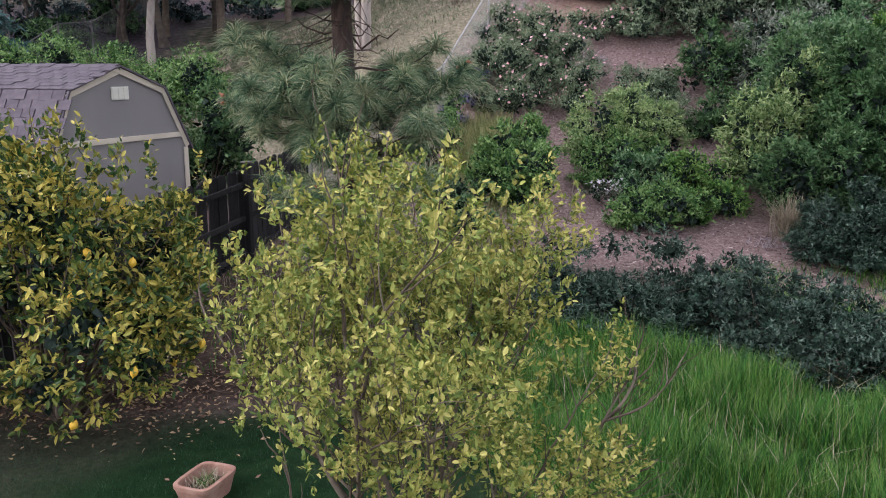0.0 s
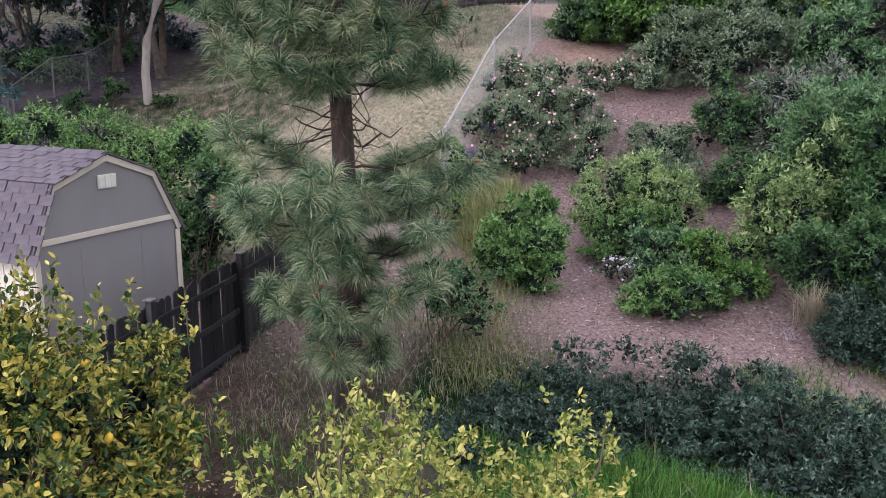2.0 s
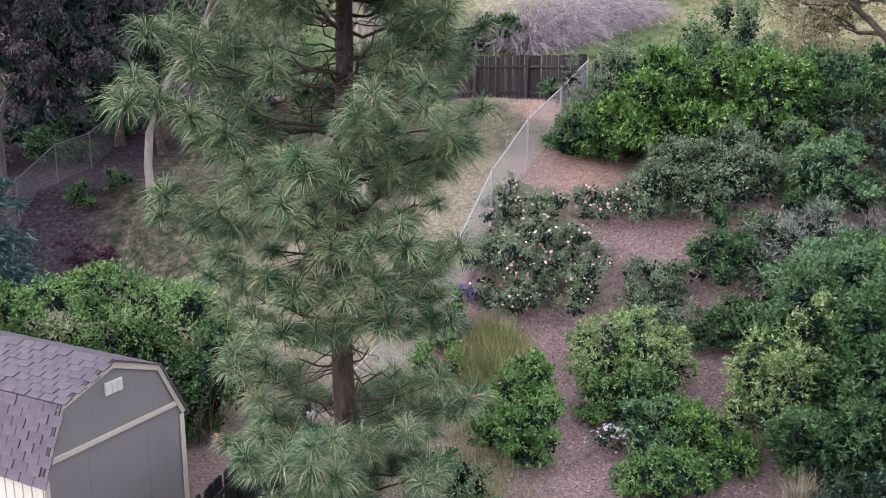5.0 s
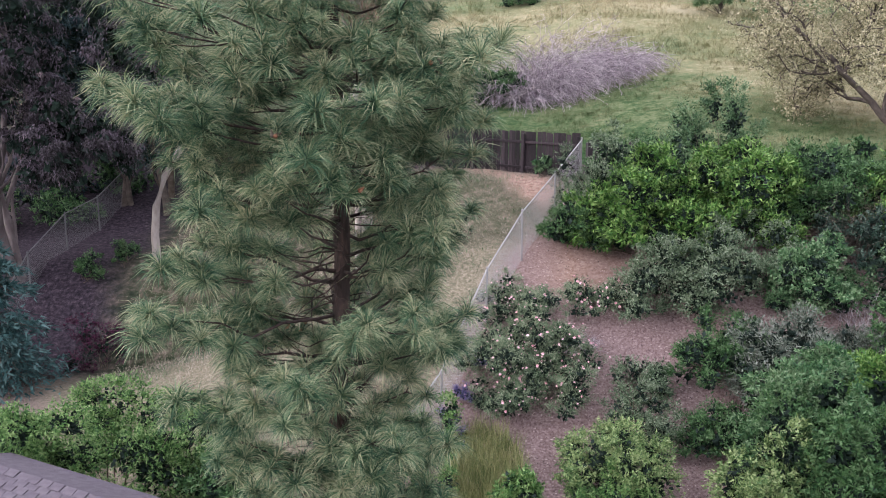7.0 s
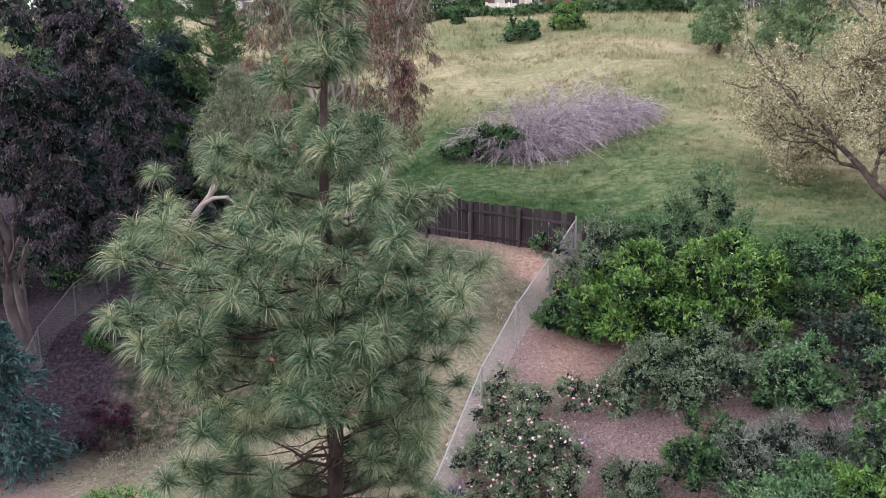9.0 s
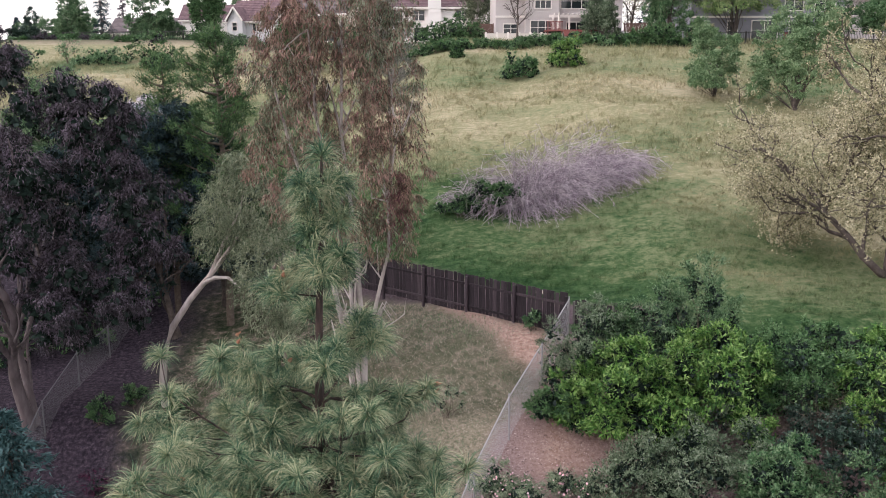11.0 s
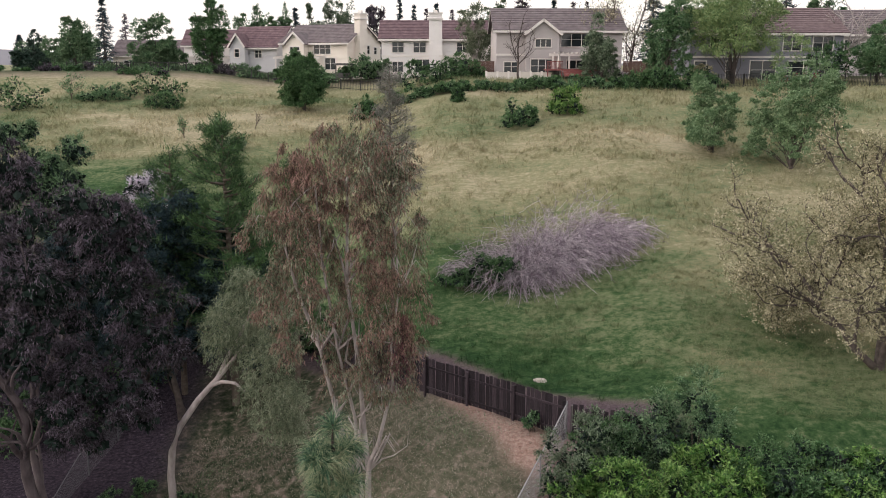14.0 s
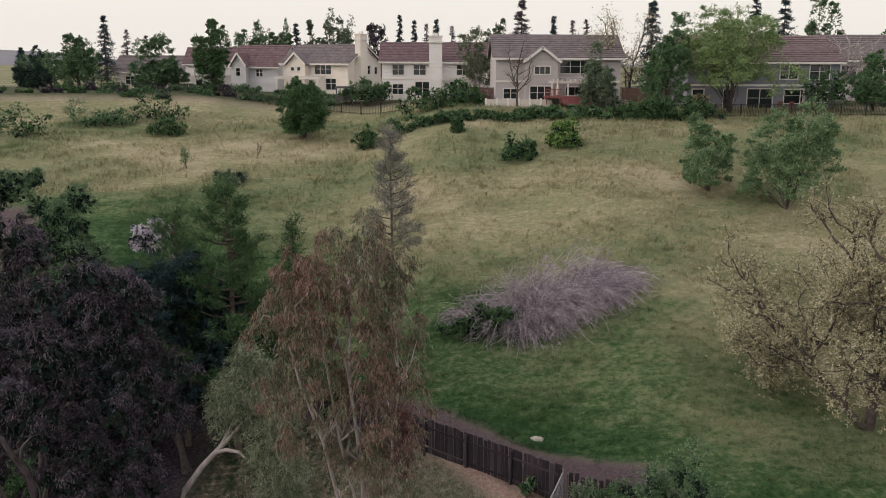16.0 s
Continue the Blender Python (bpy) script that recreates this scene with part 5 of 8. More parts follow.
def pine():
    rng = np.random.default_rng(77)
    x, y, h = -1.28, 13.0, 15.75
    ob = thing("pine_tree", x, y, "tall pine with long drooping needles in brush-like tufts", "tree")
    zs = np.linspace(-0.2, h, 14)
    trunk = np.stack([-0.12 + 0.05 * np.sin(zs * 0.9) + 0.012 * zs, 0.04 * np.cos(zs * 0.7), zs], 1)
    attach("trunk", tubes_mesh("trunk", [(trunk, np.interp(zs, [0, 2, 10, h], [0.2, 0.17, 0.1, 0.02]))], M_BARK, 12), ob)
    bough_lines, twig_lines, T, D = [], [], [], []
    z = 0.9
    while z < h - 0.25:
        reach = float(np.interp(z, [0.8, 1.6, 2.5, 3.4, 5, 6.3, 7.3, 9, 10.8, 11.4, 12.5, 13.7, 15, h], [0.4, 1.1, 1.7, 1.3, 1.5, 1.75, 1.9, 2.05, 2.3, 1.75, 0.95, 0.5, 0.25, 0.1]))
        sparse = PINE_GAP[0] < z < PINE_GAP[1]
        count = 3 if sparse else (7 if z < 12 else 4)
        a0 = rng.uniform(0, 6.28)
        for k in range(count):
            a = a0 + 2 * np.pi * k / count + rng.normal() * 0.25
            # longer on the open side
            L = reach * rng.uniform(0.72, 1.05) * (1 - 0.16 * math.cos(a) * (6 < z < 12)) * (0.6 if sparse else 1)
            s = np.array([np.interp(z, zs, trunk[:, 0]), 0, z + rng.normal() * 0.12])
            out = np.array([math.cos(a), math.sin(a), 0])
            rise = rng.uniform(-0.15, 0.2)
            t = np.linspace(0, 1, 6)[:, None]
            pts = s + out * L * t + np.array([0, 0, 1.0]) * (L * (rise * t + 0.26 * t ** 3))
            pts[1:] += rng.normal(size=(5, 3)) * 0.05
            bough_lines.append((pts, np.linspace(0.03, 0.009, 6) * (0.5 + 0.5 * reach / 2.2)))
            if (sparse and rng.uniform() < 0.6) or (7.6 < z < 9.0 and out[1] < -0.75):
                continue
            T.append(pts[-1])
            D.append(unit(out * 0.6 + np.array([0, 0, 0.75]) + rng.normal(size=3) * 0.2))
            for j in range(max(2, int(L * 5.0))):
                i = int(rng.integers(1, 6))
                side = np.array([-out[1], out[0], 0]) * rng.choice([-1, 1])
                w = unit(out * 0.7 + side * rng.uniform(0.3, 1.1) + np.array([0, 0, rng.uniform(-0.1, 0.5)]))
                e = pts[i] + w * (0.12 + L * rng.uniform(0.12, 0.36))
                twig_lines.append((np.array([pts[i], (pts[i] + e) / 2 - np.array([0, 0, 0.03]), e]), np.array([0.011, 0.008, 0.006])))
                T.append(e)
                D.append(unit(w * 0.6 + np.array([0, 0, 0.7]) + rng.normal(size=3) * 0.25))
        z += rng.uniform(0.42, 0.62) + 0.25 * (rng.uniform() < 0.25)
    T.append(trunk[-1])
    D.append(np.array([0, 0, 1.0]))
    for l in bough_lines:
        attach("bough", tubes_mesh("bough", [l], M_BARK, 6), ob)
    # bare dead twigs near the trunk
    for k in range(150):
        zz = rng.uniform(2.6, 9.5)
        a = rng.uniform(0, 6.28)
        o = np.array([math.cos(a), math.sin(a), rng.uniform(-0.35, 0.1)])
        p = np.array([-0.08, 0, zz])
        pts = [p]
        for i in range(5):
            o = unit(o + rng.normal(size=3) * 0.35)
            p = p + o * rng.uniform(0.12, 0.3)
            pts.append(p)
        twig_lines.append((np.array(pts), np.linspace(0.013, 0.003, 6)))
    attach("dead_wood", tubes_mesh("dead_wood", twig_lines, M_BARK, 4), ob, kind="stuff")
    T, D = np.array(T), np.array(D)
    n, per = len(T), 235
    # each tuft: a mop of long needles springing from a short shoot, arching over and hanging
    size = rng.uniform(0.75, 1.25, (n, 1, 1))
    q = rng.uniform(0, 1, (n, per, 1)) ** 0.7
    base = T[:, None] - D[:, None] * 0.16 * (1 - q)
    turn = rng.uniform(0, 2 * np.pi, (n, per, 1))
    dip = np.cos(np.radians(12 + 118 * rng.beta(1.7, 1.25, (n, per, 1))))
    flat_r = np.sqrt(1 - dip ** 2)
    way = np.concatenate([flat_r * np.cos(turn), flat_r * np.sin(turn), dip], 2)
    way = unit(way + D[:, None] * 0.25 + rng.normal(size=(n, per, 3)) * 0.07)
    length = 0.36 * size * rng.uniform(0.75, 1.15, (n, per, 1))
    mid = base + way * length * 0.55
    end = mid + unit(way + np.array([0, 0, -0.75])) * length * 0.5
    side = unit(np.cross(way, rng.normal(size=(n, per, 3)))) * 0.004
    V = np.stack([base + side * 0.8, base - side * 0.8, mid + side, mid - side, end], 2).reshape(-1, 3)
    F = (np.arange(n * per)[:, None] * 5 + np.array([[0, 1, 3, 0, 3, 2, 2, 3, 4]])).reshape(-1, 3)
    attach("needles", quick_mesh("needles", V, F, [M_NEEDLE]), ob, kind="stuff")
    # clusters of cones and pale new shoots
    rs = np.random.default_rng(5)
    cones = []
    for mat in (M_CONE, M_TWIG):
        bm = bmesh.new()
        bmesh.ops.create_cone(bm, cap_ends=True, segments=7, radius1=0.03, radius2=0.008, depth=0.085)
        bmesh.ops.create_icosphere(bm, subdivisions=1, radius=0.034, matrix=Matrix.Translation((0, 0, -0.03)))
        me = bpy.data.meshes.new("cone")
        bm.to_mesh(me)
        bm.free()
        me.materials.append(mat)
        cones.append(me)
    for k in rs.choice(n - 1, 44, replace=False):
        for j in range(int(rs.integers(1, 4))):
            c = tagged(new("cone", cones[int(rs.uniform() < 0.3)]), "small rust-brown cone")
            c.parent = ob
            way = D[k] + rs.normal(size=3) * 0.6
            c.matrix_local = Matrix.Translation(T[k] + D[k] * 0.08 + rs.normal(size=3) * 0.05) @ Vector(way).to_track_quat("Z", "Y").to_matrix().to_4x4()
    bm_me = rod((0, 0, 0), (0, 0, 0.13), 0.01, sides=5, r2=0.005)
    me = bpy.data.meshes.new("shoot")
    bm_me.to_mesh(me)
    bm_me.free()
    me.materials.append(M_CATKIN)
    for k in rs.choice(n, 240, replace=False):
        c = new("shoot", me)
        c.parent = ob
        c.matrix_local = Matrix.Translation(T[k]) @ Vector(D[k]).to_track_quat("Z", "Y").to_matrix().to_4x4()


pine()

# ---- the gum trees and their neighbours on the terrace ----
GUM = [(4, 0.6, 22, 0.6, 0.07), (4, 0.5, 30, 0.3, 0.1), (4, 0.45, 40, -0.1, 0.16), (0, 0, 0, -0.5, 0.18)]


def gum_tree():
    """Pale trunks rising close together under a hanging rusty crown."""
    rng = np.random.default_rng(12)
    x, y = -2.05, 26.0
    ob = thing("gum_tree", x, y, "gum tree with pale trunks and a hanging rusty olive crown", "tree")
    stems = [
        ([(0, 0, -0.4), (0.05, -0.15, 1.2), (0.14, -0.5, 3.1), (0.18, -0.9, 4.8), (0.18, -1.2, 6.4), (0.04, -1.6, 8.3), (-0.1, -1.8, 11.0), (-0.2, -1.9, 14.0)], 0.13),
        ([(-0.2, 0.1, -0.4), (-0.22, -0.1, 1.4), (-0.22, -0.4, 3.0), (-0.27, -0.8, 4.9), (-0.6, -1.2, 6.9), (-1.03, -1.6, 8.9), (-1.6, -1.7, 10.8), (-2.0, -1.8, 12.6)], 0.12),
        ([(-0.05, -0.15, -0.4), (-0.02, -0.3, 1.6), (0.0, -0.6, 3.4), (-0.02, -1.0, 5.2), (-0.12, -1.4, 6.8), (-0.5, -1.7, 9.0), (-0.8, -1.9, 11.4), (-0.9, -1.9, 13.8)], 0.09),
        ([(0.17, -0.8, 4.4), (0.28, -1.0, 5.2), (0.5, -1.15, 5.9), (0.8, -1.35, 6.9), (1.05, -1.6, 7.8), (1.15, -1.7, 9.2), (1.2, -1.8, 10.8), (1.1, -1.8, 12.4)], 0.075),
        ([(0.2, -0.9, 4.8), (0.65, -1.0, 5.3), (1.05, -1.1, 5.5), (1.4, -1.2, 5.8), (1.5, -1.2, 6.4)], 0.03),
        ([(0.17, -1.0, 5.5), (0.02, -1.3, 6.2), (0.1, -1.5, 6.8), (0.4, -1.6, 7.4), (0.5, -1.7, 8.6)], 0.04),
    ]
    lines = []
    for pts, thick in stems:
        p = np.array(pts, float)
        p[2:] += rng.normal(size=(len(p) - 2, 3)) * np.array([0.05, 0.05, 0.0])
        attach("trunk", tubes_mesh("trunk", [(p, thick * np.linspace(1, 0.25, len(p)))], M_WHITEBARK, 9), ob)
        if thick > 0.05:
            for k in range(15):
                a, m = rng.uniform(0, 6.28), int(rng.integers(3, len(p)))
                s0 = p[m]
                e = s0 + np.array([math.cos(a) * 0.8, math.sin(a) * 0.7, rng.uniform(0.8, 1.8)]) * rng.uniform(0.5, 1.0)
                e[2] = min(e[2], 14.0 - 0.4 * abs(e[0]))
                lines.append((np.array([s0, s0 * 0.6 + e * 0.4 + rng.normal(size=3) * 0.12, e, e + np.array([math.cos(a) * 0.3, 0, -0.4])]), thick * np.array([0.34, 0.27, 0.18, 0.06])))
    attach("upper_wood", tubes_mesh("upper_wood", lines, M_WHITEBARK, 5), ob, kind="stuff")
    # hanging sprays fill a broad crown, thinner towards the foot
    count = 240
    z = 7.6 + 7.5 * rng.beta(1.4, 1.1, count)
    lo = np.interp(z, [7.6, 8.4, 9.6, 10.8, 12, 13.7, 15.2], [-1.0, -1.6, -2.4, -3.0, -2.9, -2.2, -0.9])
    hi = np.interp(z, [7.6, 9, 10.5, 12, 14.2, 15.2], [1.6, 1.8, 1.9, 1.95, 1.5, 0.4])
    u = rng.uniform(0, 1, count)
    half = (hi - lo) / 2
    c = np.stack([lo + (hi - lo) * u, -1.8 + rng.uniform(-0.85, 0.85, count) * half * np.sqrt(1 - (2 * u - 1) ** 2), z], 1)
    r = np.array([[0.36, 0.36, 0.46]]) * rng.uniform(0.5, 1.5, (count, 1))
    t, o = crown_tips(rng, c, r, 14500, 3.0, 0.3)
    ct, co = clumped(rng, t[::2], o[::2], 0.26, 22)
    t, o = np.concatenate([t[1::2], ct]), np.concatenate([o[1::2], co])
    at, d = sprigs(t, unit(o * np.array([0.6, 0.6, 0.3]) + np.array([0, 0, -0.5])), 11, 0.26, rng, spread=0.55, droop=0.9)
    tone = np.sin(at[:, 0] * 1.3 + at[:, 2] * 0.9) * 0.5 + np.sin(at[:, 0] * 2.9 - at[:, 2] * 2.1 + at[:, 1] * 2.0) * 0.35
    roll = rng.uniform(size=len(at))
    olive = roll < 0.3 + 0.4 * tone
    red = (roll > 0.965) | ((roll > 0.5) & (np.linalg.norm((at - np.array([1.2, -1.8, 9.0])) / np.array([0.6, 1.4, 1.5]), axis=1) < 0.8))
    for mask, mat, name, lab in ((~olive & ~red, M_RUSTLEAF, "crown", ""), (olive & ~red, M_OLIVELEAF, "foliage", "olive-grey hanging leaves"), (red, M_RUSTRED, "foliage", "dark red young leaves")):
        attach(name, leaves_mesh(name, at[mask], d[mask], 0.11, mat, rng, 0.24, False, 0.5, simple=True), ob, lab)


gum_tree()


def leaning_gum():
    rng = np.random.default_rng(14)
    x, y = -10.72, 33.33
    ob = thing("leaning_gum", x, y, "slender white-barked tree leaning over with a pale olive crown", "tree")
    main = np.array([[0, 0, -0.3], [0.0, -0.1, 1.0], [0.2, -0.3, 2.2], [0.7, -0.6, 3.4], [1.55, -0.9, 4.6], [2.43, -1.15, 5.6], [3.1, -1.6, 6.4], [3.8, -2.2, 7.3]])
    lines = [(main, np.array([0.17, 0.15, 0.14, 0.13, 0.12, 0.1, 0.085, 0.04])), (np.array([[2.1, -1.05, 5.25], [2.7, -1.5, 5.6], [3.3, -1.9, 5.7], [3.8, -2.2, 5.4]]), np.array([0.09, 0.08, 0.06, 0.03]))]
    lines.append((np.array([[2.43, -1.15, 5.6], [3.2, -1.8, 7.0], [4.0, -2.4, 8.3], [4.3, -2.8, 9.4]]), np.array([0.09, 0.07, 0.05, 0.02])))
    wood(lines, M_WHITEBARK, ob, 8)
    c = np.array([[3.0, -1.8, 7.0], [4.0, -2.4, 7.6], [3.5, -2.6, 8.5], [4.6, -2.8, 6.5], [4.5, -2.9, 9.0], [5.5, -3.0, 5.5], [4.4, -2.6, 5.4], [5.3, -3.0, 8.2], [4.0, -2.8, 9.6], [2.8, -1.8, 7.7], [5.1, -2.8, 7.1], [5.6, -3.0, 4.4], [4.9, -2.8, 4.6]])
    r = np.array([[0.85, 0.85, 0.95]]) * rng.uniform(0.7, 1.2, (len(c), 1))
    t, o = crown_tips(rng, c, r, 5200, 2.0, 0.35)
    at, d = sprigs(t, unit(o + np.array([0, 0, -0.4])), 9, 0.35, rng, spread=0.7, droop=0.6)
    attach("crown", leaves_mesh("crown", at, d, 0.14, M_OLIVELEAF, rng, 0.22, False, 0.15, simple=True), ob)


leaning_gum()


def dusky_tree(x, y, h, c, r, seed, label, mat, count=6000, lean=(0.0, 0.0), thick=0.2, bark=None):
    """A big dark spreading tree on mauve-grey trunks."""
    rng = np.random.default_rng(seed)
    ob = thing("dusky_gum", x, y, label, "tree", group="dark trees")
    lines, tips = [], []
    spec = [(4, 0.7, 32, 0.4, 0.08), (4, 0.62, 38, 0.2, 0.12), (0, 0, 0, 0.0, 0.16)]
    limb(rng, (0, 0, -0.4), (lean[0], lean[1], 1), h * 0.36, thick, 0, spec, lines, tips)
    limb(rng, (0.35, 0.1, -0.4), (lean[0] - 0.35, 0.1, 1), h * 0.32, thick * 0.7, 0, spec, lines, tips)
    wood(lines, bark or (M_OAKBARK if mat is not M_MAUVELEAF else M_MAUVEBARK), ob, 7)
    c, r = np.array(c, float), np.array(r, float)[:, None] * np.ones((1, 3))
    sub_c, sub_r = [], []
    for k in range(len(c)):
        for j in range(9):
            sub_c.append(c[k] + unit(rng.normal(size=3)) * r[k] * rng.uniform(0.3, 0.8))
            sub_r.append(r[k] * rng.uniform(0.28, 0.5))
    sub_c, sub_r = np.array(sub_c), np.array(sub_r)
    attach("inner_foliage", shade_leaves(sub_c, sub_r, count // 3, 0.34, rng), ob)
    t, o = crown_tips(rng, sub_c, sub_r, int(count * 0.8), 0.6, 0.15)
    gum = mat is M_MAUVELEAF
    ct, co = clumped(rng, t[::2], o[::2], 0.32, 22)
    t, o = np.concatenate([t[1::2], ct]), np.concatenate([o[1::2], co])
    at, d = sprigs(t, unit(o * 0.7 + np.array([0, 0, -0.5 if gum else -0.1])), 10, 0.55, rng, spread=0.65, droop=0.7 if gum else 0.2)
    attach("crown", leaves_mesh("crown", at, d, 0.13, mat, rng, 0.4, False, 0.5, simple=True), ob)


dusky_tree(-15.8, 32.4, 15.0, [(0, 0, 9), (-2, -1, 11), (2, 0.5, 11.8), (-0.5, 0.5, 13.8), (4, 0.3, 9.5), (-4, 0, 9), (1.5, 1.0, 6.8), (4.6, 0.6, 7.2), (-3, 0, 6), (2.6, -1.4, 6.0), (3.8, 0, 11.8), (0.5, -1.6, 7.5), (2.4, -1.4, 4.6), (-1.6, -1.5, 4.8), (4.0, -0.6, 5.2)],
           [2.6, 2.4, 2.2, 2.0, 2.0, 2.6, 1.9, 1.7, 2.2, 1.8, 1.6, 1.7, 1.4, 1.5, 1.3], 61, "large dusky mauve-grey gum tree with hanging foliage", M_MAUVELEAF, 19000, thick=0.28)
dusky_tree(-24.0, 38.5, 14.0, [(0, 0, 9), (3, 0, 10), (-3, 0, 10), (1, 0, 12), (5, 0.4, 8), (2, 0, 6)], [3.0, 2.6, 2.6, 2.4, 2.4, 2.4], 62, "large dusky gum tree, its crown merging with its neighbour", M_MAUVELEAF, 11000)
dusky_tree(-14.5, 40.5, 12.0, [(0, 0, 6), (2, 0, 7), (-2, 0, 8), (0.5, 0, 8.8), (3.3, 0, 5)], [2.4, 2.2, 2.2, 1.9, 1.9], 63, "dark evergreen tree filling the shade between the trunks", M_DARKPINE, 10000)
dusky_tree(-10.5, 42.5, 10.0, [(0, 0, 4), (1.6, 0, 5), (-2, 0, 6), (0.5, 0, 6.8)], [2.2, 1.8, 2.0, 1.6], 64, "dark evergreen tree in the shade", M_DARKPINE, 7000)


def shaggy_pine(x, y, h, r, mat, seed, label, bare=0.2, limbs=46, tufts=9, per=60, leaf=0.26, thick=0.014):
    """A pine with an open crown of separate clumps on upswept limbs."""
    rng = np.random.default_rng(seed)
    ob = thing("wild_pine", x, y, label, "tree", group="wild pines")
    trunk = np.array([[0, 0, -0.3], [0.1, 0, h * 0.4], [0, 0.1, h * 0.75], [0, 0, h]])
    attach("trunk", tubes_mesh("trunk", [(trunk, h * thick * np.array([1, 0.8, 0.45, 0.15]))], M_TWIG, 8), ob)
    T, D = [], []
    for k in range(limbs):
        t = bare + (0.98 - bare) * (k + rng.uniform(0, 1)) / limbs
        a = k * 2.4 + rng.normal() * 0.4
        L = r * (1 - 0.8 * max(0, t - 0.45) / 0.55) * rng.uniform(0.55, 1.15)
        s0 = np.array([0, 0, h * t])
        o = np.array([math.cos(a), math.sin(a), 0])
        bow = lambda q: s0 + o * L * q + np.array([0, 0, L * (0.05 * q + 0.42 * q * q)])
        attach("bough", tubes_mesh("bough", [(np.array([bow(q) for q in (0, 0.35, 0.7, 1)]), h * thick * np.array([0.36, 0.28, 0.2, 0.08]))], M_TWIG, 5), ob)
        for j in range(max(3, int(tufts * (0.4 + 0.6 * L / r)))):
            q = 1.04 * rng.uniform(0.3, 1.0) ** 0.7
            side = np.array([-o[1], o[0], 0]) * rng.normal() * 0.2 * L * q
            T.append(bow(q) + side + rng.normal(size=3) * 0.1)
            D.append(unit(o + np.array([0, 0, 0.9])))
    T.append(trunk[-1])
    D.append(np.array([0, 0, 1.0]))
    T, D = np.array(T), np.array(D)
    k = np.repeat(np.arange(len(T)), per)
    at = T[k] + rng.normal(size=(len(k), 3)) * np.array([0.16, 0.16, 0.12])
    d = unit(D[k] * 0.9 + rng.normal(size=(len(k), 3)) * 0.65)
    attach("crown", leaves_mesh("crown", at, d, leaf, mat, rng, 0.16, False, 0.3, simple=True), ob)


shaggy_pine(-9.8, 40.5, 13.9, 3.2, M_WILDPINE, 71, "dark green pine with upswept layered boughs", limbs=62, tufts=12, per=60, leaf=0.26)
shaggy_pine(-12.6, 41.5, 12.2, 2.4, M_WILDPINE, 72, "dark green pine standing against its neighbour", limbs=46, tufts=10, per=44, leaf=0.26)
shaggy_pine(-6.9, 41.5, 11.2, 1.5, M_WILDPINE, 73, "young dark green pine between taller trees", limbs=40, tufts=8, per=40, leaf=0.25)
shaggy_pine(-2.35, 45.0, 13.2, 1.75, M_GREYPINE, 74, "thin grey-green pine with a sparse crown at the meadow's edge", bare=0.5, limbs=44, tufts=7, per=80, leaf=0.18, thick=0.008)
dusky_tree(-16.0, 48.5, 8.6, [(0, 0, 8.3), (1.0, 0, 8.0), (-0.9, 0, 7.7), (0.2, 0, 7.2)], [0.85, 0.75, 0.8, 0.8], 75, "tree in full white blossom behind the pines", M_WHITEBLOOM, 2400)
dusky_tree(-25.5, 51.0, 9.5, [(0, 0, 9.5), (3.5, 0, 8), (-3, 0, 9), (2, 0, 6), (4.5, -1, 5)], [2.2, 2.2, 2.4, 2.2, 2.2], 76, "dark green tree beyond the gums", M_MIDGREEN, 12000)

bush("broad_shrub", -7.1, 18.9, 2.7, 1.9, 3.7, M_BRIGHTGREEN, "broad dense light green shrub behind the shed", loose=0.9, leaves=52000, leaf=0.075, simple=True, width=0.6, lobes=40, per=8, sprig=0.22, seed=81, size=0.36, low=0.4, stems=20, thick=0.025)
bush("broad_shrub", -10.0, 19.2, 2.4, 1.9, 3.2, M_BRIGHTGREEN, "broad dense light green shrub behind the shed", loose=0.9, leaves=38000, leaf=0.075, simple=True, width=0.6, lobes=34, per=8, sprig=0.22, seed=82, size=0.36, low=0.4, stems=20, thick=0.025)
bush("broad_shrub", -4.7, 18.0, 1.1, 1.0, 2.7, M_DEEPGREEN, "darker green shrub with larger leaves behind the shed", leaves=5200, leaf=0.1, width=0.5, lobes=10, per=8, sprig=0.22, seed=83, stems=12, thick=0.02)
bush("green_shrub", 0.1, 14.9, 0.65, 0.55, 1.5, M_GREEN, "green shrub growing behind the pine", leaves=5200, leaf=0.06, lobes=9, seed=84)
bush("green_shrub", 0.0, 18.8, 0.6, 0.55, 1.5, M_BRIGHTGREEN, "thin green shrub by the chain-link fence", leaves=3600, leaf=0.06, lobes=8, seed=85)
bush("green_shrub", 0.1, 20.6, 0.55, 0.5, 1.9, M_BRIGHTGREEN, "thin green shrub against the chain-link fence", leaves=2400, leaf=0.07, lobes=8, seed=86)
bush("red_shrub", -11.4, 29.0, 1.1, 0.9, 2.0, M_REDLEAF, "dark purple-red shrub on the terrace", leaves=4500, leaf=0.07, lobes=10, seed=87)
bush("green_shrub", -11.9, 33.3, 0.6, 0.5, 0.9, M_DEEPGREEN, "small green shrub on the terrace", leaves=2400, leaf=0.07, lobes=8, seed=88)
bush("green_shrub", -10.0, 33.0, 0.5, 0.4, 0.5, M_DEEPGREEN, "small green plant at a tree's foot", leaves=1500, leaf=0.07, lobes=8, seed=89)
bush("green_shrub", -13.2, 32.6, 0.7, 0.6, 1.0, M_DEEPGREEN, "dark green shrub by the fence", leaves=2600, leaf=0.07, lobes=8, seed=90)
bush("green_shrub", 3.95, 32.3, 0.45, 0.4, 0.8, M_GREEN, "weedy green plant at the foot of the board fence", leaves=1200, leaf=0.09, lobes=6, seed=91)
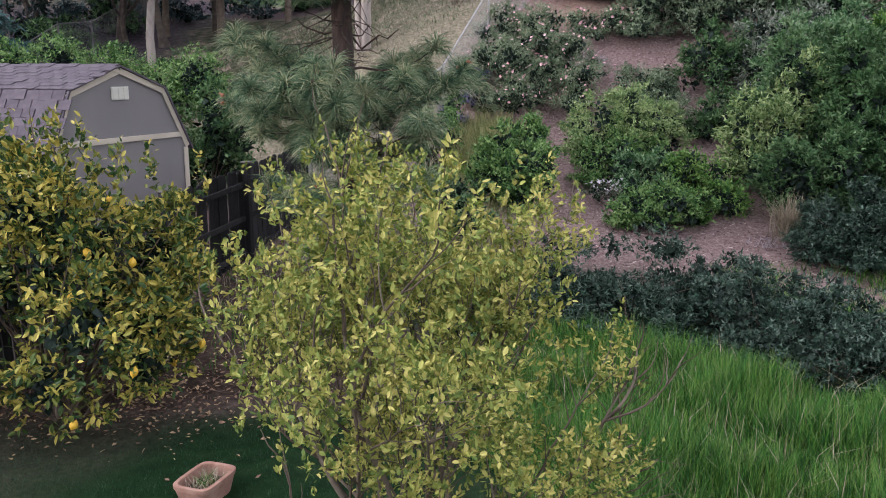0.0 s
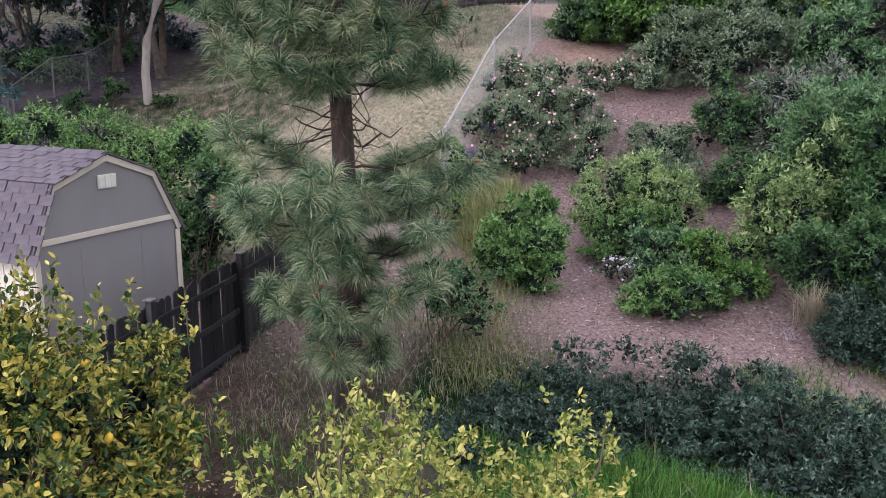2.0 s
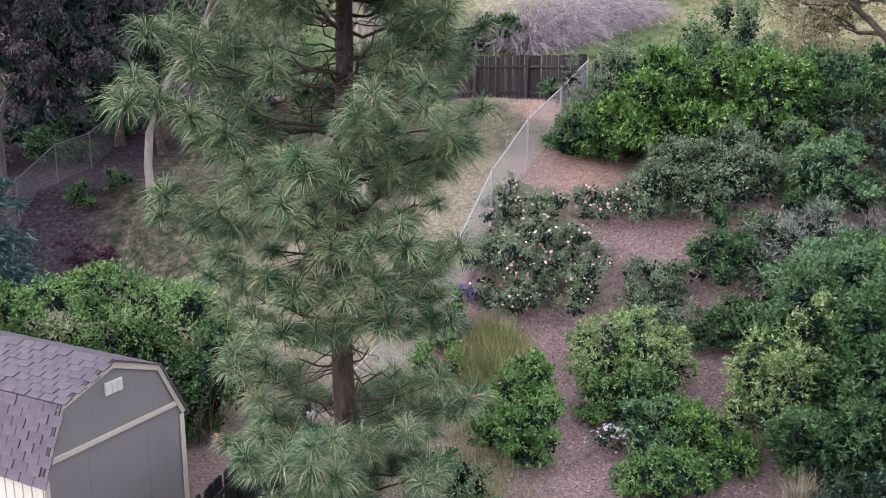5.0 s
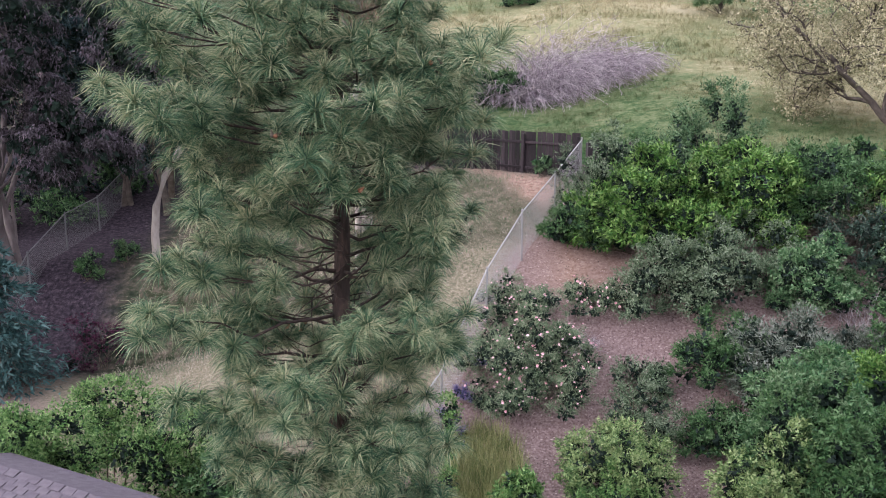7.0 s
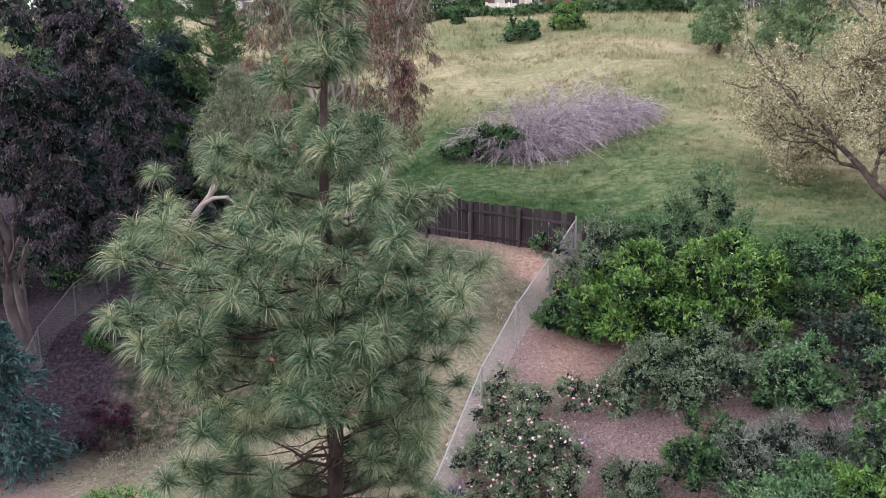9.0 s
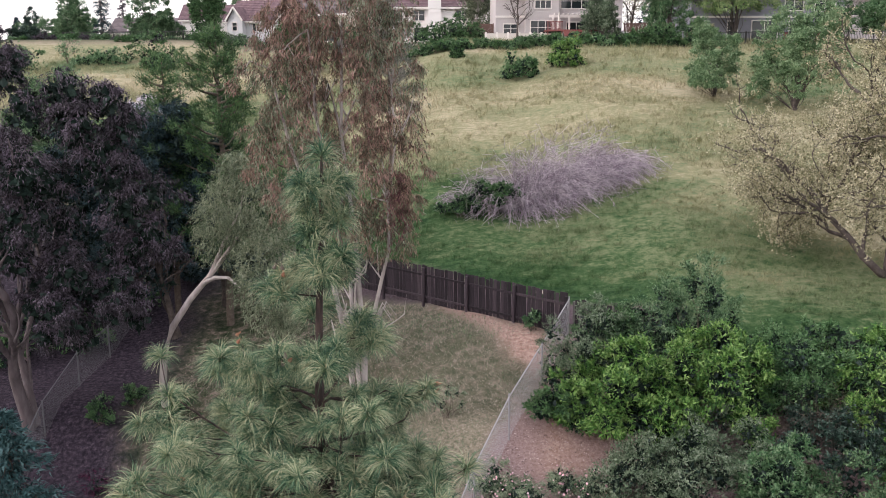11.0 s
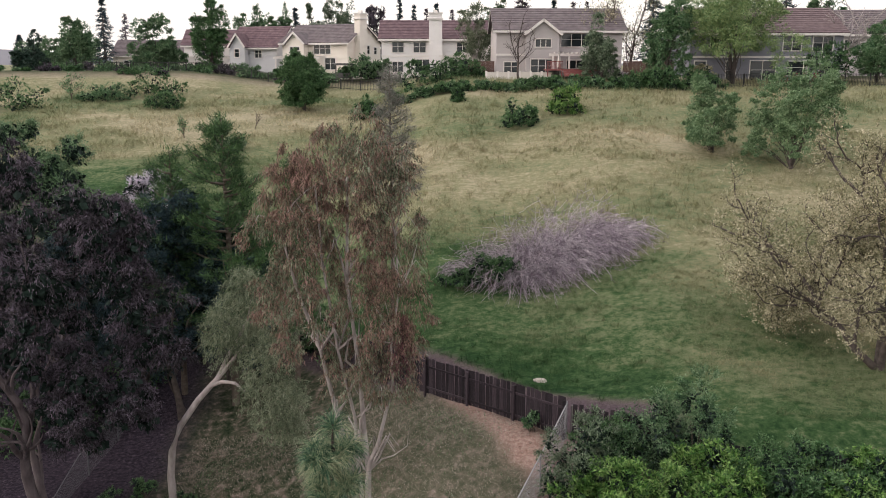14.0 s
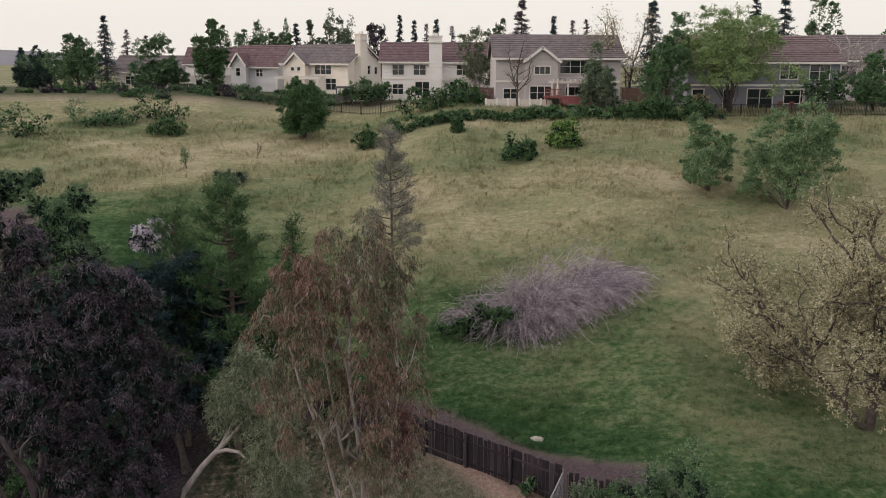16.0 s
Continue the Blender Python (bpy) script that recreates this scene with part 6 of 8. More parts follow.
bush("thin_shrub", 0.7, 27.8, 0.6, 0.5, 1.2, M_GREYGREEN, "thin leggy shrub on the terrace", leaves=900, leaf=0.05, lobes=8, seed=92)
conifer("blue_conifer", -13.6, 26.6, 4.9, 2.2, M_TEAL, "drooping blue-green conifer at the edge of the terrace", 93, tiers=16, per=9, needles=9000, bare=0.02, droop=0.35, leaf=0.22)
conifer("blue_conifer", -16.6, 27.6, 4.4, 2.0, M_TEAL, "drooping blue-green conifer at the edge of the terrace", 94, tiers=16, per=9, needles=6000, bare=0.02, droop=0.35, leaf=0.22)

# the spreading oak in catkin
OAK = [(5, 0.8, 42, 0.1, 0.14), (5, 0.62, 45, 0.05, 0.2), (4, 0.58, 48, 0.05, 0.24), (4, 0.6, 50, 0.0, 0.26), (0, 0, 0, 0.1, 0.3)]
leafy_tree("oak_tree", 19.6, 36.8, 13.6, 0.2, OAK, M_CATKIN, M_OAKBARK, "spreading oak with crooked grey limbs and pale catkins", leaves=120000, leaf=0.1, simple=True, width=0.65, per=12, sprig=0.32, seed=95,
           trunks=((-0.25, 0, 1), (0.3, 0.2, 1), (-0.75, -0.1, 0.75)), first=0.36, parts=("limb", "crown"), twig_sides=4)

# dark undergrowth and trees in the shade beyond the left fence
dusky_tree(-19.5, 43.0, 9.0, [(0, 0, 4), (3, 0, 3), (-3, 0, 5), (1, 1, 6.5)], [2.6, 2.4, 2.6, 2.4], 96, "dark evergreen thicket beyond the chain-link fence", M_DARKPINE, 5000)
for k, (x, y, r, h) in enumerate(((-16.2, 39.0, 1.6, 1.8), (-18.0, 41.0, 2.0, 2.4), (-15.6, 42.5, 1.6, 1.7), (-13.5, 45.5, 1.8, 2.0), (-20.0, 38.0, 2.0, 2.2), (-10.0, 46.0, 2.2, 2.4), (-7.0, 45.0, 2.0, 2.2), (-17.6, 46.5, 2.4, 2.6), (-5.0, 43.0, 1.6, 1.8))):
    bush("undergrowth", x, y, r, r * 0.8, h, M_DARKPINE if k % 2 else M_DEEPGREEN, "dark green undergrowth in the shade of the trees", leaves=3200, leaf=0.17, lobes=14, per=6, sprig=0.25, seed=960 + k, size=0.45, low=0.15, stems=6, thick=0.02, simple=True, group="undergrowth")
dusky_tree(-12.2, 39.5, 11.0, [(0, 0, 4), (1.5, 0, 6), (-1.5, 0, 7.5), (0.5, 0, 9.5), (2.5, 0.5, 3.5), (-2.5, -0.5, 4.5)], [2.2, 2.0, 2.0, 1.8, 1.8, 2.0], 97, "dark evergreen tree between the gum and the pines", M_DARKPINE, 6000)


# ---- the houses along the crest ----
def siding(name, colors, step=0.17):
    """Painted lap boards: shadow lines under each board, faint fading."""
    m, nt = graph(name)
    L = nt.links.new
    co = nt.nodes.new("ShaderNodeTexCoord").outputs["Object"]
    n = node(nt, "ShaderNodeTexNoise", Scale=0.6, Detail=5.0)
    L(co, n.inputs["Vector"])
    col = ramp(nt, n.outputs["Fac"], colors)
    sep = nt.nodes.new("ShaderNodeSeparateXYZ")
    L(co, sep.inputs[0])
    k = node(nt, "ShaderNodeMath")
    k.operation = "MODULO"
    k.inputs[1].default_value = step
    L(sep.outputs["Z"], k.inputs[0])
    bp = node(nt, "ShaderNodeBump", Strength=1.0, Distance=0.12)
    bp.invert = True
    L(k.outputs[0], bp.inputs["Height"])
    bs = node(nt, "ShaderNodeBsdfPrincipled", Roughness=0.7)
    L(col, bs.inputs["Base Color"])
    L(bp.outputs["Normal"], bs.inputs["Normal"])
    out = nt.nodes.new("ShaderNodeOutputMaterial")
    L(bs.outputs[0], out.inputs["Surface"])
    return m


W_GREY = siding("grey_blue_siding", [(0.19, 0.19, 0.235), (0.235, 0.235, 0.28)])
W_BEIGE = siding("beige_siding", [(0.43, 0.395, 0.4), (0.5, 0.46, 0.465)])
W_WHITE = siding("white_siding", [(0.72, 0.69, 0.69), (0.8, 0.77, 0.77)])
W_CREAM = siding("cream_siding", [(0.7, 0.64, 0.58), (0.78, 0.72, 0.66)])
W_PALE = siding("pale_blue_siding", [(0.5, 0.5, 0.53), (0.58, 0.58, 0.61)])
R_BROWN = surface("brown_tile_roof", [(0.1, 0.068, 0.075), (0.155, 0.11, 0.118), (0.21, 0.158, 0.165)], 1.5, 0.9, bump=0.5, bump_scale=5, stretch=(1, 1, 3))
R_RED = surface("faded_red_tile_roof", [(0.085, 0.052, 0.064), (0.135, 0.086, 0.1), (0.19, 0.13, 0.142)], 1.5, 0.9, bump=0.5, bump_scale=5)
R_GREY = surface("grey_brown_shingle_roof", [(0.1, 0.082, 0.092), (0.15, 0.125, 0.135), (0.2, 0.17, 0.18)], 1.5, 0.9, bump=0.5, bump_scale=5)
M_WHITE = surface("white_gloss_paint", [(0.68, 0.64, 0.62), (0.78, 0.74, 0.72)], 2, 0.5)
M_DECK = surface("red_stained_deck", [(0.17, 0.055, 0.055), (0.24, 0.085, 0.08)], 3, 0.7, bump=0.3, bump_scale=10)
M_BROWNFENCE = surface("brown_fence_board", [(0.09, 0.05, 0.045), (0.15, 0.09, 0.075)], 2, 0.85, bump=0.3, bump_scale=12)
M_IRON = surface("black_iron", [(0.012, 0.013, 0.014), (0.025, 0.025, 0.027)], 5, 0.5)
M_GLASS, gn = graph("window_glass")
gb = node(gn, "ShaderNodeBsdfPrincipled", Roughness=0.06)
gb.inputs["Base Color"].default_value = (0.02, 0.026, 0.03, 1)
gb.inputs["Specular IOR Level"].default_value = 0.6
go = gn.nodes.new("ShaderNodeOutputMaterial")
gn.links.new(gb.outputs[0], go.inputs["Surface"])


def pierced(w, h, holes, t=0.16):
    """A wall in the plane y = 0 with real openings (x, z, width, height)."""
    xb = sorted({0, w, *[a for x, z, ww, hh in holes for a in (x, x + ww)]})
    zb = sorted({0, h, *[a for x, z, ww, hh in holes for a in (z, z + hh)]})
    bm = bmesh.new()
    for x0, x1 in zip(xb[:-1], xb[1:]):
        for z0, z1 in zip(zb[:-1], zb[1:]):
            cx, cz = (x0 + x1) / 2, (z0 + z1) / 2
            if x1 - x0 > 1e-4 and z1 - z0 > 1e-4 and not any(x < cx < x + ww and z < cz < z + hh for x, z, ww, hh in holes):
                box(x1 - x0, t, z1 - z0, cx, t / 2, z0, bm=bm)
    bmesh.ops.remove_doubles(bm, verts=bm.verts, dist=1e-4)
    return bm


def window(parent, x, z, w, h, lights=2, name="window", trim=0.1):
    ob = part(name, bmesh.new(), M_WHITE, parent)
    bm = bmesh.new()
    box(w + 2 * trim, 0.05, trim, x + w / 2, -0.02, z + h, bm=bm)
    box(w + 2 * trim, 0.07, trim, x + w / 2, -0.03, z - trim, bm=bm)
    for q in (x - trim / 2, x + w + trim / 2):
        box(trim, 0.05, h, q, -0.02, z, bm=bm)
    part("frame", bm, M_WHITE, ob)
    for k in range(lights):
        pw = w / lights
        part("pane", box(pw - 0.05, 0.012, h - 0.05, x + pw * (k + 0.5), 0.08, z + 0.025), M_GLASS, ob)
        if h > 0.9 and trim:
            part("glazing_bar", box(pw - 0.05, 0.03, 0.045, x + pw * (k + 0.5), 0.062, z + h * 0.55), M_WHITE, ob)
        if k:
            part("mullion", box(0.07, 0.08, h, x + pw * k, 0.06, z), M_WHITE, ob)
    return ob


def slope(a, b, run, over, t, mat, parent, courses=12, name="roof"):
    """One roof slope from the eave point a up to the ridge point b (x is along the house from 0 to run), laid in lapped courses."""
    a, b = Vector(a), Vector(b)
    v = b - a
    nrm = Vector((1, 0, 0)).cross(v).normalized()
    if nrm.z < 0:
        nrm = -nrm
    line = [a - nrm * 0.02]
    for k in range(courses):
        line += [a + v * (k / courses) + nrm * (t + 0.045), a + v * ((k + 1) / courses) + nrm * t]
    line.append(b - nrm * 0.02)
    bm = bmesh.new()
    lo = [bm.verts.new((-over, c.y, c.z)) for c in line]
    hi = [bm.verts.new((run + over, c.y, c.z)) for c in line]
    for i in range(len(line)):
        j = (i + 1) % len(line)
        bm.faces.new((lo[i], lo[j], hi[j], hi[i]))
    bm.faces.new(lo)
    bm.faces.new(list(reversed(hi)))
    bmesh.ops.recalc_face_normals(bm, faces=bm.faces)
    return part(name, bm, mat, parent)


def house(x, y, z, turn, w, d, h, rise, wall, roof, label, front=(), side_r=(), side_l=(), gables=(), chimneys=(), band=None, porch=None, over=0.45):
    ob = tagged(new("house"), label, "house", "houses along the crest")
    ob.matrix_world = pose(x, y, z, 0, 0, turn)
    part("wall", pierced(w, h, [f[:4] for f in front]), wall, ob)
    part("wall", box(w, 0.16, h, w / 2, d - 0.08, 0), wall, ob)
    for s, holes in ((0, side_l), (1, side_r)):
        bm = pierced(d - 0.32, h, [f[:4] for f in holes])
        tri = prism([(0, 0), (d - 0.32, 0), ((d - 0.32) / 2, rise * (d - 0.32) / d)], 0.16)
        bmesh.ops.translate(tri, vec=(0, 0, h), verts=tri.verts)
        mt = bpy.data.meshes.new("tmp")
        tri.to_mesh(mt)
        tri.free()
        bm.from_mesh(mt)
        m = pose(w, 0.16, 0, 0, 0, 90) if s else pose(0, d - 0.16, 0, 0, 0, -90)
        sw = part("wall", bm, wall, ob, at=m)
        for f in holes:
            window(sw, *f[:4], f[4] if len(f) > 4 else 2)
        # sloping barge boards
        for e in (0, 1):
            bm = bmesh.new()
            p, q = Vector((-0.3 if e == 0 else d - 0.02, 0, h - 0.15)), Vector(((d - 0.32) / 2, 0, h + rise - 0.05))
            vv = q - p
            box(vv.length, 0.06, 0.25, bm=bm, z=-0.125)
            bm.transform(Matrix.Translation((p + q) / 2 + Vector((0, -over + 0.05, 0))) @ Matrix.Rotation(-math.atan2(vv.z, vv.x), 4, "Y"))
            part("barge_board", bm, M_WHITE, sw)
    for f in front:
        window(ob, *f[:4], f[4] if len(f) > 4 else 2, name="door" if f[1] < 0.2 else "window")
    slope((0, -over, h - rise * over / (d / 2)), (0, d / 2, h + rise), w, over, 0.1, roof, ob)
    slope((0, d + over, h - rise * over / (d / 2)), (0, d / 2, h + rise), w, over, 0.1, roof, ob)
    part("fascia", box(w + 2 * over, 0.06, 0.24, w / 2, -over - 0.02, h - rise * over / (d / 2) - 0.2), M_WHITE, ob)
    if band:
        part("band", box(w + 0.04, 0.05, 0.22, w / 2, -0.028, band), M_WHITE, ob)
    for gx, gw, gd, gh, gr, holes in gables:
        g = part("front_gable", bmesh.new(), wall, ob)
        bm = pierced(gw, gh, [f[:4] for f in holes])
        tri = prism([(0, gh), (gw, gh), (gw / 2, gh + gr)], 0.16)
        mt = bpy.data.meshes.new("tmp")
        tri.to_mesh(mt)
        tri.free()
        bm.from_mesh(mt)
        box(0.16, gd, gh, 0.08, gd / 2 + 0.16, 0, bm=bm)
        box(0.16, gd, gh, gw - 0.08, gd / 2 + 0.16, 0, bm=bm)
        gwall = part("wall", bm, wall, g, at=pose(gx, -gd, 0))
        for f in holes:
            wi = window(g, *f[:4], f[4] if len(f) > 4 else 2)
            wi.matrix_local = pose(gx, -gd, 0)
        for s in (-1, 1):
            bm = bmesh.new()
            run = math.hypot(gw / 2 + 0.35, gr)
            ang = math.atan2(gr, gw / 2)
            box(run + 0.2, gd + 1.9, 0.12, bm=bm)
            bm.transform(Matrix.Translation((gx + gw / 2 + s * (gw / 4 + 0.1), -gd / 2 + 0.6, gh + gr / 2 - 0.02)) @ Matrix.Rotation(s * ang, 4, "Y"))
            part("roof", bm, roof, g)
            bm = bmesh.new()
            box(run + 0.2, 0.06, 0.26, bm=bm, z=-0.1)
            bm.transform(Matrix.Translation((gx + gw / 2 + s * (gw / 4 + 0.1), -gd - 0.38, gh + gr / 2 - 0.02)) @ Matrix.Rotation(s * ang, 4, "Y"))
            part("barge_board", bm, M_WHITE, g)
    for cx, cy, cw, cd, top in chimneys:
        c = part("chimney", box(cw, cd, top, cx, cy, 0), wall, ob)
        part("cap", box(cw + 0.3, cd + 0.3, 0.22, cx, cy, top - 0.75), M_WHITE, c)
        part("cap", box(cw + 0.2, cd + 0.2, 0.15, cx, cy, top), M_WHITE, c)
        part("flue", box(0.5, 0.4, 0.35, cx, cy, top + 0.15), M_WHITE, c)
    if porch:
        px, pw, pd, ph = porch
        p = part("porch", bmesh.new(), M_WHITE, ob)
        for k in range(4):
            part("post", box(0.18, 0.18, ph, px + 0.1 + (pw - 0.2) * k / 3, -pd, 0), M_WHITE, p)
        part("beam", box(pw + 0.6, 0.15, 0.28, px + pw / 2, -pd, ph), M_WHITE, p)
        for k in range(int(pw / 0.5)):
            part("rafter", box(0.08, pd + 0.6, 0.16, px + 0.25 + k * 0.5, -pd / 2, ph + 0.28), M_WHITE, p)
    return ob


house(26.4, 95.0, 20.45, 1.5, 16.4, 9.5, 5.35, 2.6, W_GREY, R_BROWN, "two-storey grey-blue house with white trim and brown tiled roof",
      front=[(10.0, 3.35, 1.9, 1.5, 2), (13.2, 3.3, 2.1, 1.5, 2), (2.2, 3.3, 1.8, 1.4, 2), (6.6, 0.1, 2.7, 2.15, 2), (0.6, 0.1, 1.2, 2.1, 1), (10.6, 0.75, 2.0, 1.45, 1), (12.4, 0.6, 0.35, 1.7, 1), (14.1, 0.9, 1.2, 1.0, 2), (4.0, 0.1, 1.0, 2.1, 1)],
      chimneys=[(6.2, 5.5, 1.3, 0.9, 8.9)], band=2.55)
house(6.0, 99.0, 20.5, 1.0, 14.0, 9.5, 5.65, 2.4, W_BEIGE, R_GREY, "two-storey beige house with tiled roof and a deck",
      front=[(7.2, 3.75, 3.4, 1.4, 3), (0.9, 0.95, 1.6, 1.1, 2), (7.9, 0.15, 2.1, 2.1, 2), (6.3, 0.8, 0.8, 1.7, 1)],
      gables=[(3.2, 3.6, 1.3, 5.1, 1.35, [(1.0, 3.7, 1.7, 0.8, 3), (0.55, 0.75, 2.4, 1.6, 3)])], band=2.75, porch=(6.0, 5.6, 1.6, 2.7))
house(-8.1, 117.0, 20.7, 1.0, 15.2, 9.5, 5.0, 2.35, W_WHITE, R_RED, "two-storey white house with faded red roof and a tall chimney",
      front=[(1.4, 3.1, 1.5, 1.3, 2), (4.2, 3.1, 1.6, 1.3, 2), (9.9, 3.1, 1.5, 1.3, 2), (1.4, 0.6, 1.4, 1.3, 2), (4.4, 0.1, 1.9, 2.1, 2), (9.0, 0.1, 2.4, 2.1, 2)],
      chimneys=[(7.1, -0.35, 1.7, 0.9, 8.0)], band=2.5, porch=(7.8, 6.5, 2.0, 2.5))
house(-23.9, 131.5, 20.7, -27, 11.5, 9.0, 4.75, 2.5, W_CREAM, R_GREY, "two-storey cream house with grey-brown roof and gable chimney",
      front=[(5.7, 3.0, 2.9, 1.3, 3), (1.0, 0.8, 2.0, 1.6, 2), (7.6, 0.8, 1.8, 1.6, 2)], side_r=[(4.9, 3.0, 0.9, 1.2, 1), (7.0, 3.0, 0.8, 1.0, 1), (5.0, 0.8, 1.3, 1.2, 2)],
      gables=[(1.6, 3.2, 1.2, 4.5, 1.4, [(0.7, 3.5, 0.6, 0.5, 1), (1.8, 3.5, 0.6, 0.5, 1)])], chimneys=[(11.95, 2.9, 0.95, 1.9, 8.6)], porch=(0.3, 7.5, 2.2, 2.3))
house(-41.6, 142.0, 20.4, 4, 8.6, 9.0, 4.9, 2.4, W_WHITE, R_RED, "white end of a two-storey house with a white pergola",
      front=[(2.2, 3.0, 2.3, 1.3, 2), (5.0, 3.0, 0.8, 1.3, 1), (1.5, 0.1, 1.0, 2.0, 1), (4.0, 0.1, 1.6, 2.0, 2)], porch=(-1.4, 10.0, 2.4, 2.6))
house(-33.6, 139.0, 20.3, -20, 8.5, 8.0, 4.7, 3.0, W_PALE, R_RED, "pale blue gabled wing of a two-storey house",
      front=[(1.2, 2.9, 0.9, 1.3, 1), (4.6, 2.9, 1.2, 1.1, 2)], side_r=[(2.0, 2.8, 1.0, 1.0, 1), (5.4, 2.8, 1.0, 1.0, 1)], gables=[(0.8, 2.6, 1.0, 4.6, 1.7, [(0.8, 3.0, 0.8, 1.2, 1)])])
house(46.5, 108.0, 20.9, -6, 12.0, 9.0, 5.2, 2.8, W_BEIGE, R_GREY, "beige house half hidden behind bare trees", front=[(2.0, 3.0, 1.8, 1.3, 2), (6.0, 3.0, 1.8, 1.3, 2)])
house(-60.0, 160.0, 20.5, 0, 14.0, 9.0, 3.4, 2.6, W_CREAM, R_GREY, "low distant house with a pale gable", front=[(2.0, 1.0, 1.8, 1.3, 2), (9.0, 1.0, 1.8, 1.3, 2)])


# ---- gardens on the crest ----
def pergola(x, y, turn, w, d, h, label):
    ob = thing("pergola", x, y, label, "pergola", turn=turn)
    for px in (0.1, w - 0.1):
        for py in (0.1, d - 0.1):
            part("post", box(0.22, 0.22, h, px, py, 0), M_WHITE, ob)
    for py in (0.1, d - 0.1):
        part("beam", box(w + 0.8, 0.14, 0.26, w / 2, py, h), M_WHITE, ob)
    for k in range(int(w / 0.45) + 1):
        part("rafter", box(0.1, d + 0.9, 0.18, 0.1 + k * 0.45, d / 2, h + 0.26), M_WHITE, ob)


pergola(-48.2, 137.0, 4, 3.4, 2.6, 2.3, "white garden pergola among the shrubs")


def deck():
    x, y, z = 11.2, 94.6, 20.35
    z += 0.7
    ob = thing("deck", x, y, "red-stained wooden deck with railing and steps", "deck", z=z)
    part("platform", box(6.2, 3.4, 0.16, 3.1, 1.9, 0.62), M_DECK, ob)
    for k in range(4):
        part("step", box(3.0, 0.5, 0.14, 3.2, -0.15 - 0.42 * k, 0.5 - 0.15 * k), M_DECK, ob)
    for x0, x1 in ((0.0, 1.7), (4.8, 6.2)):
        rail = part("railing", box(x1 - x0, 0.08, 0.08, (x0 + x1) / 2, 0.25, 1.55), M_DECK, ob)
        for k in range(int((x1 - x0) / 0.14)):
            part("baluster", box(0.06, 0.05, 0.85, x0 + 0.07 + 0.14 * k, 0.25, 0.75), M_DECK, rail)
    for k in range(5):
        part("post", box(0.12, 0.12, 0.7, 0.1 + 1.5 * k, 0.3, -0.05), M_DECK, ob)


deck()


def garden_wall(x, y, w, turn, h, mat, label, n=6, z=None):
    ob = thing("garden_wall", x, y, label, "wall", turn=turn, z=z)
    for k in range(n):
        part("panel", box(w / n - 0.18, 0.2, h, w * (k + 0.5) / n, 0, -0.2), mat, ob)
        part("pier", box(0.22, 0.26, h + 0.12, w * k / n, 0, -0.2), M_WHITE, ob)


garden_wall(4.8, 96.2, 7.2, 0, 0.95, M_CREAMWALL, "low cream garden wall with white piers", 6)
garden_wall(-13.5, 116.2, 8.0, 3, 1.1, M_WHITE, "low white garden wall", 5)
garden_wall(-5.5, 114.5, 4.5, 3, 0.9, M_WHITE, "low white garden wall", 3)


def plain_fence(x0, y0, x1, y1, h, mat, label, step=0.14, iron=False):
    ob = thing("garden_fence", x0, y0, label, "fence")
    L = math.hypot(x1 - x0, y1 - y0)
    n = int(L / step)
    o = np.array([x0, y0, ob.location.z])
    me = bpy.data.meshes.new("slat")
    bm = box(0.025 if iron else step - 0.012, 0.025, h)
    bm.to_mesh(me)
    bm.free()
    me.materials.append(mat)
    turn = math.degrees(math.atan2(y1 - y0, x1 - x0))
    for k in range(n):
        t = (k + 0.5) / n
        px, py = x0 + (x1 - x0) * t, y0 + (y1 - y0) * t
        s = new("slat", me)
        s.parent = ob
        s.matrix_local = pose(px - o[0], py - o[1], surf(px, py) - o[2], 0, 0, turn)
    m = max(1, int(L / 2.4))
    for k in range(m + 1):
        t = k / m
        px, py = x0 + (x1 - x0) * t, y0 + (y1 - y0) * t
        part("post", box(0.09, 0.09, h + 0.1), mat, ob, at=pose(px - o[0], py - o[1], surf(px, py) - o[2] - 0.05, 0, 0, turn))
        if k < m:
            qx, qy = x0 + (x1 - x0) * (k + 1) / m, y0 + (y1 - y0) * (k + 1) / m
            for rz in (0.15, h - 0.08):
                part("rail", rod((px - o[0], py - o[1], surf(px, py) - o[2] + rz), (qx - o[0], qy - o[1], surf(qx, qy) - o[2] + rz), 0.025, sides=4), mat, ob)


plain_fence(22.5, 88.5, 46.0, 90.0, 1.3, M_IRON, "black iron railing at the edge of the lawn", 0.16, True)
plain_fence(3.0, 101.0, 5.8, 100.0, 1.7, M_BROWNFENCE, "brown board fence between two houses")
plain_fence(20.2, 99.0, 25.5, 98.0, 1.8, M_BROWNFENCE, "brown board fence between two houses")
plain_fence(-34.0, 117.0, -15.0, 109.0, 1.2, M_IRON, "dark railing along the crest", 0.2, True)
plain_fence(-15.0, 109.0, -5.0, 105.5, 1.2, M_IRON, "dark railing along the crest", 0.2, True)
plain_fence(-52.0, 122.0, -34.0, 117.0, 1.2, M_IRON, "dark railing along the crest", 0.25, True)


def garden_chair(x, y, turn):
    ob = thing("garden_chair", x, y, "small dark red garden chair on the patio", "chair", turn=turn, group="patio chairs")
    part("seat", box(0.5, 0.5, 0.05, z=0.42), M_DECK, ob)
    part("backrest", box(0.5, 0.05, 0.5, y=0.23, z=0.47), M_DECK, ob)
    for px in (-0.21, 0.21):
        for py in (-0.21, 0.21):
            part("leg", box(0.05, 0.05, 0.42, px, py), M_DECK, ob)
    return ob


